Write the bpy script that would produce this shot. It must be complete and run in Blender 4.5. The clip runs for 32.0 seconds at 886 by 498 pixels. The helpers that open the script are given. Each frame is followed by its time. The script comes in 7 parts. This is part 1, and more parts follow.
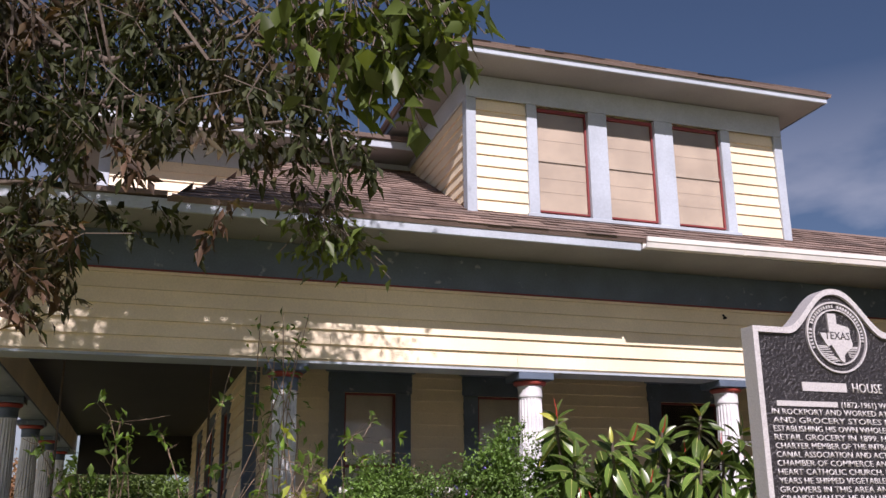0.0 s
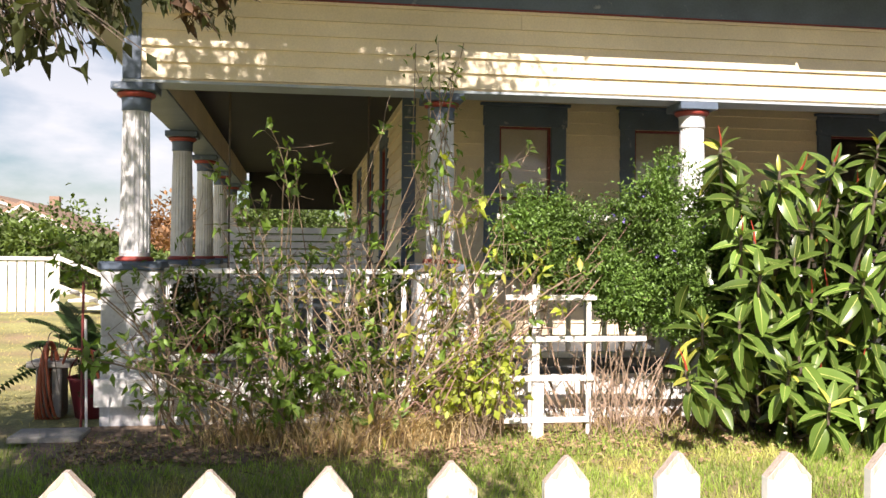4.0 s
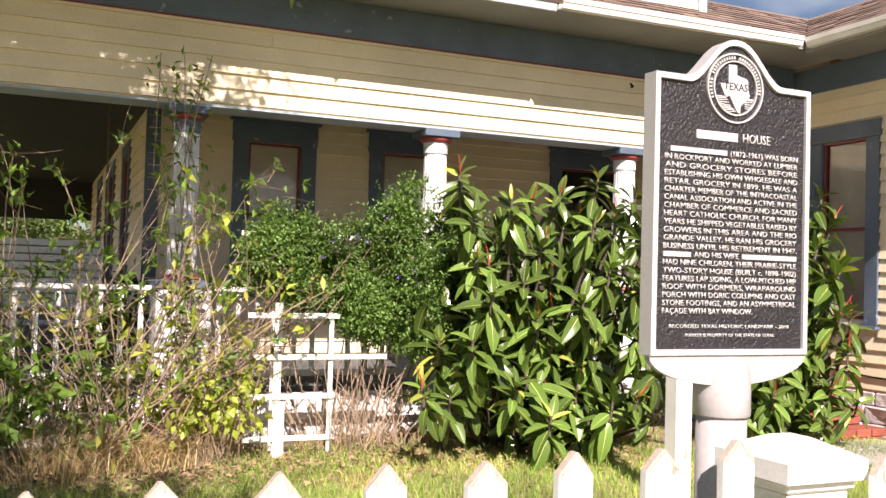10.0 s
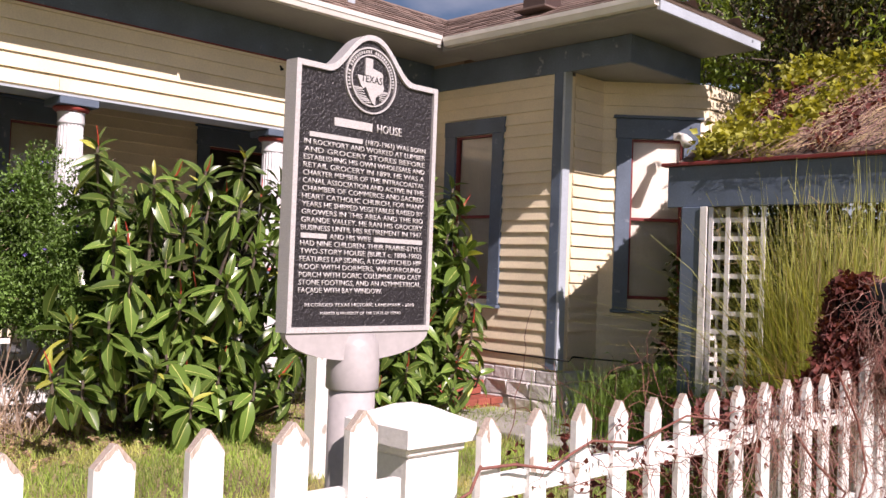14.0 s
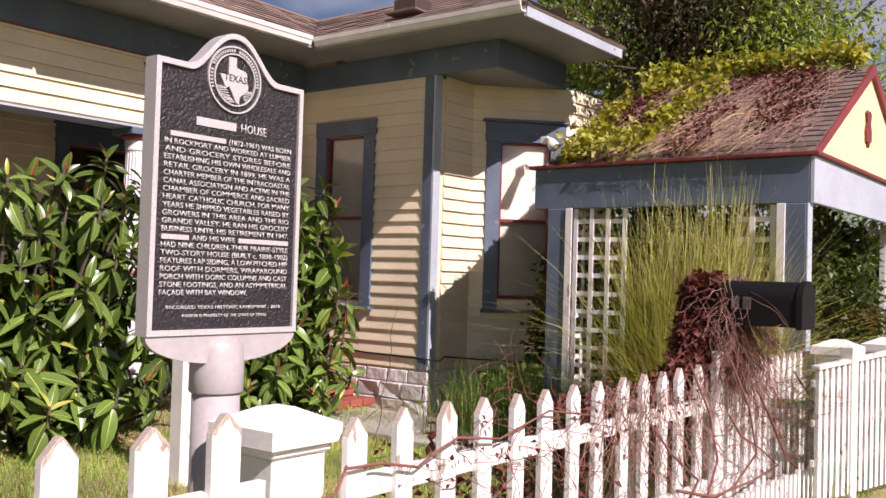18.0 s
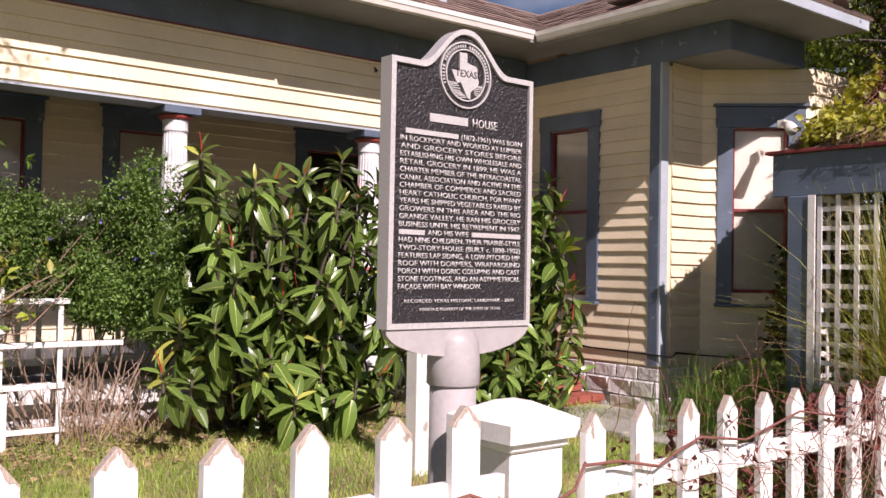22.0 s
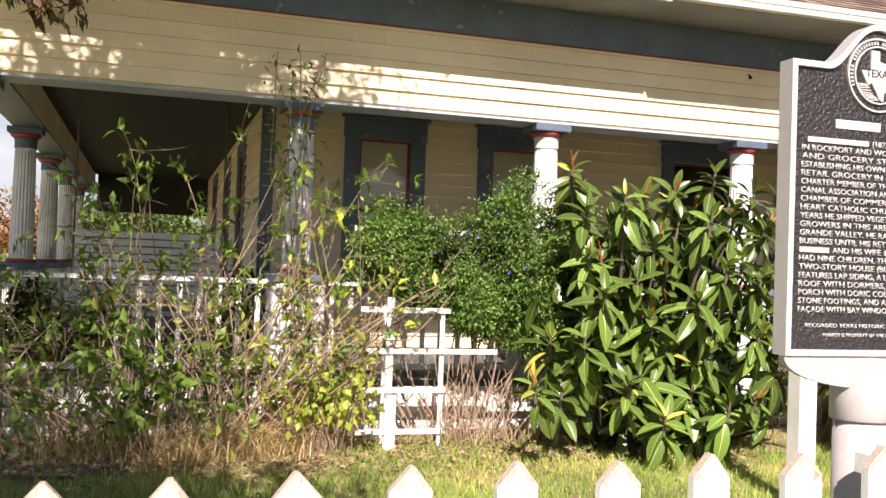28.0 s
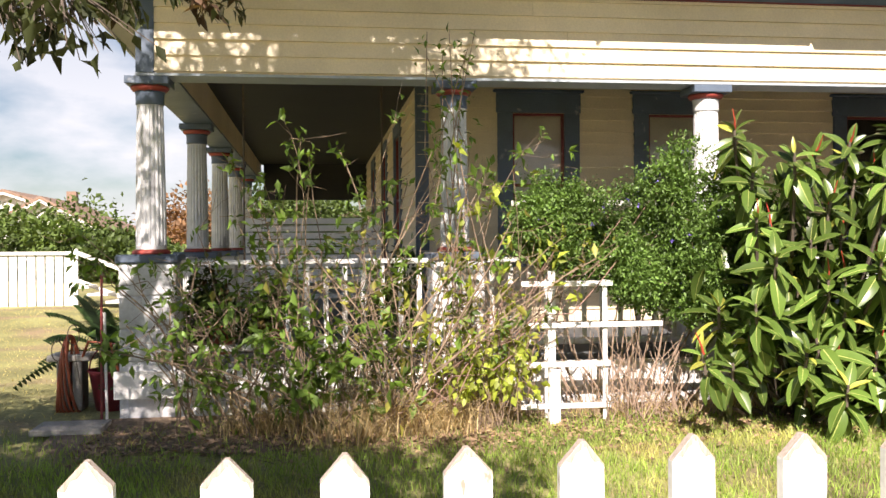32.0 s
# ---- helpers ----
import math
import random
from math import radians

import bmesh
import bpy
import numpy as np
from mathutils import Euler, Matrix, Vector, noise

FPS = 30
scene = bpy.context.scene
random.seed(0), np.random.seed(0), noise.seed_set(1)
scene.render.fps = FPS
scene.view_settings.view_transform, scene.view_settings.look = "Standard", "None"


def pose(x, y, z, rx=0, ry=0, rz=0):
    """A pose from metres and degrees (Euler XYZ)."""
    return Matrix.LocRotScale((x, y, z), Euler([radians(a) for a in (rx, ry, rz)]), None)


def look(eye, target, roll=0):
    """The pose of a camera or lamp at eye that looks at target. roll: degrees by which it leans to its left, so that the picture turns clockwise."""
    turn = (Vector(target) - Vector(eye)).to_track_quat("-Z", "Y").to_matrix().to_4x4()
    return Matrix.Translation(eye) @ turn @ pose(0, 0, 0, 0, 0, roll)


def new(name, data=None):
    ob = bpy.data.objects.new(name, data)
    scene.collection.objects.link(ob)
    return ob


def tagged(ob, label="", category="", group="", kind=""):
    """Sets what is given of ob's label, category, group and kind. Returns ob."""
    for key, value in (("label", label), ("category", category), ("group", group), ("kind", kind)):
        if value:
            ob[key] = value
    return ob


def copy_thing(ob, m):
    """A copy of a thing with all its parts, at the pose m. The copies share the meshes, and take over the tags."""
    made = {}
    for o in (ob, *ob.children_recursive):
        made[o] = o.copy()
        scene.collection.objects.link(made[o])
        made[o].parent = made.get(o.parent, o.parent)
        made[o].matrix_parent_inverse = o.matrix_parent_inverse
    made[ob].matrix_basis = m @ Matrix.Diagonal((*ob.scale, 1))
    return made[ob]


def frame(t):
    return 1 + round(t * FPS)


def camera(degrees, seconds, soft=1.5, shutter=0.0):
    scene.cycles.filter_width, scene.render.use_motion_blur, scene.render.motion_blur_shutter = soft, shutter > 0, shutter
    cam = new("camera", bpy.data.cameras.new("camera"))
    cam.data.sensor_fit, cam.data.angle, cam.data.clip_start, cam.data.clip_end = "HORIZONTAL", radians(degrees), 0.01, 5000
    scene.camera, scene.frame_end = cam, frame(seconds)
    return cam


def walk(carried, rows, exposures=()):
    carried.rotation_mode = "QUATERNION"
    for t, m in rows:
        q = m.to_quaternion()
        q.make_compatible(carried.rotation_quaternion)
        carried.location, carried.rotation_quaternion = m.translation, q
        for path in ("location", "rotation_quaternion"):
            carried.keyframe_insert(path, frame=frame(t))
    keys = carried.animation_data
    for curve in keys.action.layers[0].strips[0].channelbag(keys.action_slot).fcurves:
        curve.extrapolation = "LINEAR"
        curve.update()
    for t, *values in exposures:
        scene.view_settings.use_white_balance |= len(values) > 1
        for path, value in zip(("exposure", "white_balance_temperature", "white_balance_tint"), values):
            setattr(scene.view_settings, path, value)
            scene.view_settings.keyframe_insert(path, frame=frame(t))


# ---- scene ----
cam = camera(50.74, 32.0)
PATH = [
    (0, (0.167, -0.011, 1.6766), (0.7588, 1.8183, 2.2272), -0.50),
    (0.5, (0.1618, 0.0009, 1.6615), (0.6735, 1.8796, 2.118), 1.62),
    (1, (0.1529, 0.0163, 1.6486), (0.6927, 1.9181, 1.9511), 0.85),
    (1.5, (0.1467, 0.0234, 1.6341), (0.6865, 1.9365, 1.8552), 0.03),
    (2, (0.1443, 0.0266, 1.6149), (0.694, 1.9415, 1.791), -0.21),
    (2.5, (0.1407, 0.0392, 1.5989), (0.6799, 1.9627, 1.6969), -0.81),
    (3, (0.1428, 0.0549, 1.5758), (0.6466, 1.9897, 1.6293), -0.85),
    (3.5, (0.1369, 0.0709, 1.5627), (0.5844, 2.0198, 1.5975), -0.06),
    (4, (0.1323, 0.1015, 1.5507), (0.4367, 2.0781, 1.567), 0.50),
    (4.5, (0.1335, 0.1021, 1.5506), (0.3557, 2.0897, 1.5468), 0.41),
    (6.5, (0.148, 0.089, 1.5561), (0.4907, 2.0592, 1.5857), 0.43),
    (7, (0.15, 0.0813, 1.5566), (0.5407, 2.0425, 1.5924), 0.75),
    (7.5, (0.1517, 0.0777, 1.5571), (0.5837, 2.0301, 1.5943), 0.68),
    (8, (0.1498, 0.0831, 1.5572), (0.6143, 2.028, 1.5983), 0.92),
    (8.5, (0.1498, 0.076, 1.5571), (0.6433, 2.0136, 1.6038), 1.18),
    (9, (0.158, 0.0562, 1.5587), (0.7028, 1.9798, 1.6125), 1.27),
    (9.5, (0.1777, 0.0352, 1.5602), (0.8116, 1.9311, 1.6203), 1.22),
    (10, (0.1941, 0.0134, 1.5598), (0.997, 1.8441, 1.6236), 1.62),
    (10.5, (0.2071, -0.0001, 1.5574), (1.1075, 1.7845, 1.6217), 1.24),
    (11, (0.2088, -0.0129, 1.5589), (1.2005, 1.7228, 1.6224), 1.18),
    (11.5, (0.2124, -0.0228, 1.5572), (1.2668, 1.6757, 1.6164), 1.35),
    (12, (0.2059, -0.0298, 1.5526), (1.3339, 1.6207, 1.6108), 1.49),
    (12.5, (0.197, -0.0362, 1.5531), (1.4342, 1.5341, 1.6136), 2.20),
    (13, (0.1988, -0.047, 1.5523), (1.5205, 1.4529, 1.6104), 1.89),
    (13.5, (0.1955, -0.0561, 1.5569), (1.5686, 1.3971, 1.6084), 1.97),
    (14, (0.1868, -0.0671, 1.5578), (1.5987, 1.3487, 1.6056), 2.14),
    (14.5, (0.1768, -0.0647, 1.5559), (1.6373, 1.3006, 1.608), 2.60),
    (15, (0.1738, -0.0597, 1.5561), (1.657, 1.2807, 1.6131), 2.57),
    (15.5, (0.1751, -0.0704, 1.5591), (1.687, 1.2375, 1.6201), 2.88),
    (17.5, (0.1864, -0.0973, 1.5545), (1.7696, 1.123, 1.6218), 2.05),
    (18, (0.1878, -0.1103, 1.5555), (1.7756, 1.1044, 1.6154), 1.74),
    (18.5, (0.1877, -0.1172, 1.5545), (1.7699, 1.105, 1.6087), 1.36),
    (19, (0.1874, -0.1144, 1.5533), (1.7507, 1.132, 1.6046), 1.51),
    (19.5, (0.188, -0.11, 1.5519), (1.7082, 1.1885, 1.6065), 1.40),
    (20, (0.2, -0.1085, 1.5524), (1.6845, 1.2307, 1.6071), 1.74),
    (20.5, (0.1996, -0.0965, 1.5518), (1.6591, 1.2698, 1.6084), 1.46),
    (21, (0.1996, -0.0761, 1.5476), (1.6225, 1.3284, 1.6008), 1.02),
    (21.5, (0.1987, -0.0624, 1.545), (1.5373, 1.423, 1.5904), 0.89),
    (22, (0.1988, -0.0417, 1.5439), (1.4583, 1.5114, 1.583), 1.06),
    (22.5, (0.1957, -0.0313, 1.5397), (1.4162, 1.5528, 1.5721), 0.83),
    (23, (0.197, -0.0275, 1.5397), (1.3866, 1.5801, 1.5597), 0.53),
    (23.5, (0.1905, -0.0172, 1.5389), (1.3415, 1.6184, 1.5466), 0.45),
    (24, (0.181, -0.002, 1.5394), (1.2702, 1.6753, 1.5456), 0.71),
    (24.5, (0.1694, 0.0159, 1.5347), (1.1851, 1.7388, 1.5412), 0.54),
    (25, (0.1578, 0.0369, 1.5353), (1.0984, 1.8019, 1.5354), 1.05),
    (25.5, (0.1613, 0.0561, 1.5341), (1.0178, 1.8634, 1.5272), 0.95),
    (26, (0.1585, 0.0655, 1.5373), (0.9434, 1.905, 1.5352), 1.19),
    (26.5, (0.152, 0.0646, 1.5424), (0.8929, 1.9222, 1.5573), 1.51),
    (28.5, (0.135, 0.0649, 1.5545), (0.6909, 1.9852, 1.6131), 2.25),
    (29, (0.1313, 0.0611, 1.5559), (0.6557, 1.9899, 1.6239), 2.15),
    (29.5, (0.1309, 0.0679, 1.552), (0.6211, 2.0057, 1.6197), 1.02),
    (30, (0.1327, 0.0794, 1.5482), (0.5828, 2.0274, 1.6022), 0.38),
    (30.5, (0.1379, 0.0933, 1.5442), (0.5408, 2.052, 1.5789), -0.18),
    (31, (0.14, 0.0961, 1.5439), (0.4961, 2.0641, 1.562), -0.49),
    (31.5, (0.1411, 0.0958, 1.5447), (0.4503, 2.0718, 1.5498), -0.46),
    (32, (0.1398, 0.0917, 1.5462), (0.411, 2.0732, 1.538), -0.46),
]
EXPOSURES = [(0.0, 0.30, 5950, 25), (1.0, 0.36, 6150, 22), (2.0, 0.80, 6300, 19), (3.0, 1.08, 6500, 16), (4.0, 1.15, 6550, 15), (9.0, 1.15, 6550, 15), (10.5, 1.0, 6450, 19), (11.5, 0.82, 6400, 22), (13.0, 0.57, 6350, 26), (18.0, 0.50, 6300, 28), (22.0, 0.39, 6300, 28), (25.0, 0.52, 6400, 24), (27.5, 1.0, 6550, 17), (32.0, 1.15, 6550, 15)]
walk(cam, [(t, look(eye, target, roll)) for t, eye, target, roll in PATH], EXPOSURES)

# ---- light ----
SUN_DIR = Vector((-0.23, -1.0, 0.865)).normalized()
world = bpy.data.worlds.new("sky")
scene.world = world
world.use_nodes = True
wn, wl = world.node_tree.nodes, world.node_tree.links
wn.clear()
w_out = wn.new("ShaderNodeOutputWorld")
w_bg = wn.new("ShaderNodeBackground")
w_sky = wn.new("ShaderNodeTexSky")
w_sky.sky_type = "NISHITA"
w_sky.sun_disc = False
w_sky.sun_elevation = math.asin(SUN_DIR.z)
w_sky.sun_rotation = math.atan2(SUN_DIR.x, SUN_DIR.y)
w_sky.air_density, w_sky.dust_density, w_sky.ozone_density = 1.0, 0.6, 1.5
w_bg.inputs["Strength"].default_value = 0.042
# fair-weather clouds, thicker towards the horizon
w_tc = wn.new("ShaderNodeTexCoord")
w_map = wn.new("ShaderNodeMapping")
w_map.inputs["Scale"].default_value = (2.2, 2.2, 5.5)
w_noise = wn.new("ShaderNodeTexNoise")
w_noise.inputs["Scale"].default_value = 1.7
w_noise.inputs["Detail"].default_value = 7
w_noise.inputs["Roughness"].default_value = 0.52
w_ramp = wn.new("ShaderNodeValToRGB")
w_ramp.color_ramp.elements[0].position = 0.43
w_ramp.color_ramp.elements[1].position = 0.60
w_sep = wn.new("ShaderNodeSeparateXYZ")
w_low = wn.new("ShaderNodeMapRange")
w_low.inputs["From Min"].default_value = 0.42
w_low.inputs["From Max"].default_value = 0.10
w_mul = wn.new("ShaderNodeMath")
w_mul.operation = "MULTIPLY"
w_mix = wn.new("ShaderNodeMix")
w_mix.data_type = "RGBA"
w_mix.inputs["B"].default_value = (10.8, 10.9, 11.4, 1)
wl.new(w_tc.outputs["Generated"], w_map.inputs["Vector"])
wl.new(w_map.outputs["Vector"], w_noise.inputs["Vector"])
wl.new(w_noise.outputs["Fac"], w_ramp.inputs["Fac"])
wl.new(w_tc.outputs["Generated"], w_sep.inputs["Vector"])
wl.new(w_sep.outputs["Z"], w_low.inputs["Value"])
wl.new(w_ramp.outputs["Color"], w_mul.inputs[0])
wl.new(w_low.outputs["Result"], w_mul.inputs[1])
wl.new(w_mul.outputs["Value"], w_mix.inputs["Factor"])
wl.new(w_sky.outputs["Color"], w_mix.inputs["A"])
wl.new(w_mix.outputs["Result"], w_bg.inputs["Color"])
wl.new(w_bg.outputs["Background"], w_out.inputs["Surface"])

sun_data = bpy.data.lights.new("sun", "SUN")
sun_data.energy, sun_data.angle, sun_data.color = 5.0, radians(0.53), (1.0, 0.90, 0.80)
sun = new("sun", sun_data)
sun.matrix_world = look(SUN_DIR * 60, (0, 0, 0))


# ---- materials ----
def material(name, base, rough=0.6, metal=0.0, grain=0.0, grain_size=40.0, stain=0.0, stain_size=2.0, bump=0.0, bump_size=60.0,
             second=None, second_at=(0.55, 0.62), second_size=12.0, second_stretch=(1, 1, 1), per_object=0.0, per_island=0.0, coords="Object",
             translucent=0.0, specular=0.5, stretch=(1, 1, 1)):
    m = bpy.data.materials.new(name)
    m.use_nodes = True
    n, l = m.node_tree.nodes, m.node_tree.links
    bsdf = n["Principled BSDF"]
    bsdf.inputs["Roughness"].default_value = rough
    bsdf.inputs["Metallic"].default_value = metal
    bsdf.inputs["Specular IOR Level"].default_value = specular
    tc = n.new("ShaderNodeNewGeometry").outputs["Position"] if coords == "World" else n.new("ShaderNodeTexCoord").outputs["Object"]
    mp = n.new("ShaderNodeMapping")
    mp.inputs["Scale"].default_value = stretch
    l.new(tc, mp.inputs["Vector"])
    where = mp.outputs["Vector"]

    def tex(size, detail=4.0, vec=where):
        t = n.new("ShaderNodeTexNoise")
        t.inputs["Scale"].default_value = size
        t.inputs["Detail"].default_value = detail
        l.new(vec, t.inputs["Vector"])
        return t.outputs["Fac"]

    def vary(colour, fac, amount, low, high):
        r = n.new("ShaderNodeMapRange")
        r.inputs["From Min"].default_value, r.inputs["From Max"].default_value = low, high
        r.inputs["To Min"].default_value, r.inputs["To Max"].default_value = 1 - amount, 1 + amount
        l.new(fac, r.inputs["Value"])
        x = n.new("ShaderNodeVectorMath")
        x.operation = "SCALE"
        l.new(colour, x.inputs[0])
        l.new(r.outputs["Result"], x.inputs["Scale"])
        return x.outputs["Vector"]

    rgb = n.new("ShaderNodeRGB")
    rgb.outputs[0].default_value = (*base, 1)
    colour = rgb.outputs[0]
    if second:
        mp2 = n.new("ShaderNodeMapping")
        mp2.inputs["Scale"].default_value = second_stretch
        l.new(tc, mp2.inputs["Vector"])
        r = n.new("ShaderNodeMapRange")
        r.inputs["From Min"].default_value, r.inputs["From Max"].default_value = second_at
        l.new(tex(second_size, 6.0, mp2.outputs["Vector"]), r.inputs["Value"])
        x = n.new("ShaderNodeMix")
        x.data_type = "RGBA"
        l.new(r.outputs["Result"], x.inputs["Factor"])
        l.new(colour, x.inputs["A"])
        x.inputs["B"].default_value = (*second, 1)
        colour = x.outputs["Result"]
    if grain:
        colour = vary(colour, tex(grain_size), grain, 0.3, 0.7)
    if stain:
        colour = vary(colour, tex(stain_size, 5.0), stain, 0.35, 0.65)
    if per_object:
        colour = vary(colour, n.new("ShaderNodeObjectInfo").outputs["Random"], per_object, 0, 1)
    if per_island:
        colour = vary(colour, n.new("ShaderNodeNewGeometry").outputs["Random Per Island"], per_island, 0, 1)
    l.new(colour, bsdf.inputs["Base Color"])
    if bump:
        b = n.new("ShaderNodeBump")
        b.inputs["Strength"].default_value = 1.0
        b.inputs["Distance"].default_value = bump
        l.new(tex(bump_size, 5.0), b.inputs["Height"])
        l.new(b.outputs["Normal"], bsdf.inputs["Normal"])
    if translucent:
        tr = n.new("ShaderNodeBsdfTranslucent")
        x = n.new("ShaderNodeVectorMath")
        x.operation = "MULTIPLY"
        x.inputs[1].default_value = (1.5, 1.4, 0.5)
        l.new(colour, x.inputs[0])
        l.new(x.outputs["Vector"], tr.inputs["Color"])
        mix = n.new("ShaderNodeMixShader")
        mix.inputs["Fac"].default_value = translucent
        l.new(bsdf.outputs["BSDF"], mix.inputs[1])
        l.new(tr.outputs["BSDF"], mix.inputs[2])
        l.new(mix.outputs["Shader"], n["Material Output"].inputs["Surface"])
    return m


YELLOW = material("cream_paint", (0.82, 0.705, 0.505), 0.55, grain=0.06, grain_size=60, stain=0.09, stain_size=1.3, bump=0.0012, bump_size=90, coords="World", per_object=0.05)
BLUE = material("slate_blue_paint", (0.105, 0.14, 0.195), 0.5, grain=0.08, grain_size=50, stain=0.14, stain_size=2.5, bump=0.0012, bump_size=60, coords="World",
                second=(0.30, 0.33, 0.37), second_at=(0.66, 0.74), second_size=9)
# pale trim; also slate blue faces with sunlight put into the colour
PALE_BLUE = material("pale_and_sunlit_blue_trim", (0.42, 0.47, 0.53), 0.5, grain=0.07, grain_size=50, stain=0.1, stain_size=2, bump=0.001, coords="World")
BRICK_RED = material("weathered_red_ring_paint", (0.34, 0.06, 0.045), 0.5, grain=0.1, stain=0.15, coords="World")
RED = material("brick_red_paint", (0.21, 0.036, 0.034), 0.5, grain=0.1, stain=0.15, coords="World")
WHITE = material("chipped_white_paint", (0.82, 0.80, 0.78), 0.55, grain=0.05, grain_size=70, stain=0.08, stain_size=3, bump=0.0015, bump_size=50, coords="World",
                 second=(0.40, 0.36, 0.32), second_at=(0.66, 0.70), second_size=11, second_stretch=(1, 1, 0.35))
PICKET = material("peeling_picket_paint", (0.82, 0.81, 0.79), 0.55, grain=0.05, grain_size=70, bump=0.002, bump_size=45, coords="World",
                  second=(0.36, 0.29, 0.24), second_at=(0.63, 0.66), second_size=14, second_stretch=(1, 1, 0.5))
BARE = material("bare_weathered_wood", (0.46, 0.38, 0.32), 0.8, grain=0.25, grain_size=30, stretch=(6, 6, 0.8), coords="World", bump=0.002)
COLUMN = material("worn_column_paint", (0.70, 0.70, 0.71), 0.6, grain=0.06, grain_size=60, stain=0.14, stain_size=4, bump=0.002, coords="World",
                  second=(0.38, 0.38, 0.40), second_at=(0.58, 0.68), second_size=8, second_stretch=(1, 1, 0.25))
PIER = material("painted_cast_stone", (0.68, 0.68, 0.69), 0.75, grain=0.1, grain_size=40, stain=0.16, stain_size=3, bump=0.01, bump_size=14, coords="World",
                second=(0.36, 0.34, 0.33), second_at=(0.62, 0.72), second_size=6)
BLOCK = material("rock_face_block", (0.60, 0.57, 0.56), 0.85, grain=0.15, grain_size=25, stain=0.12, bump=0.03, bump_size=9, coords="World", per_object=0.08)
SOFFIT = material("soffit_paint", (0.259, 0.259, 0.256), 0.6, grain=0.05, stain=0.1, stain_size=1.5, coords="World")
# near black: the deep porch shade is put into this colour
CEILING = material("shade_dark_porch_paint", (0.024, 0.022, 0.019), 0.6, grain=0.06, stain=0.12, stain_size=1.5, coords="World")
GUTTER = material("white_gutter", (0.78, 0.76, 0.72), 0.4, stain=0.08, stain_size=4, coords="World")
SHINGLE = material("brown_shingle", (0.20, 0.145, 0.12), 0.9, grain=0.2, grain_size=120, stain=0.12, stain_size=2, bump=0.004, bump_size=150, coords="World", per_object=0.3, per_island=0.35)
GLASS = bpy.data.materials.new("window_glass")
GLASS.use_nodes = True
gn, gl = GLASS.node_tree.nodes, GLASS.node_tree.links
g_tr = gn.new("ShaderNodeBsdfTransparent")
g_gl = gn.new("ShaderNodeBsdfGlossy")
g_gl.inputs["Roughness"].default_value = 0.02
g_mx = gn.new("ShaderNodeMixShader")
g_fr = gn.new("ShaderNodeFresnel")
g_fr.inputs["IOR"].default_value = 1.6
gl.new(g_fr.outputs["Fac"], g_mx.inputs["Fac"])
gl.new(g_tr.outputs["BSDF"], g_mx.inputs[1])
gl.new(g_gl.outputs["BSDF"], g_mx.inputs[2])
gl.new(g_mx.outputs["Shader"], gn["Material Output"].inputs["Surface"])
BLIND = material("pale_roller_blind", (0.74, 0.69, 0.62), 0.8, grain=0.04, stain=0.08, stain_size=3, coords="World")
DORMER_BLIND = material("beige_dormer_blind", (0.40, 0.34, 0.27), 0.8, grain=0.05, stain=0.1, stain_size=3, coords="World")
# near black that stands in for unlit interiors
DARK = material("unlit_interior_black", (0.03, 0.028, 0.025), 0.9, grain=0.2, coords="World")
SOIL = material("lawn_soil", (0.27, 0.26, 0.10), 0.95, grain=0.3, grain_size=30, stain=0.3, stain_size=0.7, bump=0.02, bump_size=20, coords="World",
                second=(0.26, 0.19, 0.11), second_at=(0.50, 0.66), second_size=0.8)
GRASS = material("lawn_grass", (0.27, 0.38, 0.075), 0.6, stain=0.3, stain_size=0.9, per_island=0.5, coords="World", translucent=0.35,
                 second=(0.50, 0.45, 0.18), second_at=(0.52, 0.68), second_size=1.1)
STRAW = material("dry_straw_grass", (0.50, 0.39, 0.21), 0.7, per_island=0.4, stain=0.2, coords="World", translucent=0.25)
TALL_GRASS = material("tall_plume_grass", (0.40, 0.42, 0.12), 0.6, per_island=0.5, coords="World", translucent=0.3)
RUBBER_LEAF = material("rubber_plant_leaf", (0.11, 0.18, 0.034), 0.30, per_object=0.4, per_island=0.3, stain=0.15, stain_size=3, coords="World", translucent=0.12)
RUBBER_RIB = material("rubber_leaf_rib", (0.42, 0.46, 0.14), 0.4, per_object=0.3, translucent=0.1)
RUBBER_BUD = material("red_leaf_sheath", (0.55, 0.08, 0.05), 0.4, stain=0.2)
RUBBER_YOUNG = material("young_rubber_leaf", (0.33, 0.34, 0.06), 0.38, per_object=0.35, translucent=0.2)
BED_SOIL = material("brown_bed_soil", (0.22, 0.155, 0.105), 0.95, grain=0.3, grain_size=35, stain=0.3, stain_size=1.5, bump=0.015, bump_size=25, coords="World")
LITTER = material("brown_leaf_litter", (0.30, 0.20, 0.12), 0.8, per_island=0.5, coords="World")
WEED_LEAF = material("fresh_weed_leaf", (0.17, 0.27, 0.05), 0.5, per_island=0.45, coords="World", translucent=0.35)
BARE_TWIG_LEAF = material("yellowing_shrub_leaf", (0.30, 0.29, 0.06), 0.5, per_island=0.5, coords="World", translucent=0.35)
BLUE_BUSH = material("flowering_bush_leaf", (0.125, 0.215, 0.045), 0.5, per_island=0.5, stain=0.25, stain_size=2, coords="World", translucent=0.25)
FLOWER = material("violet_flower", (0.16, 0.12, 0.42), 0.6, per_island=0.3)
SHRUB_LEAF = material("straggly_shrub_leaf", (0.135, 0.225, 0.035), 0.5, per_island=0.5, coords="World", translucent=0.35)
LIME_LEAF = material("lime_shrub_leaf", (0.35, 0.42, 0.06), 0.5, per_island=0.5, coords="World", translucent=0.4)
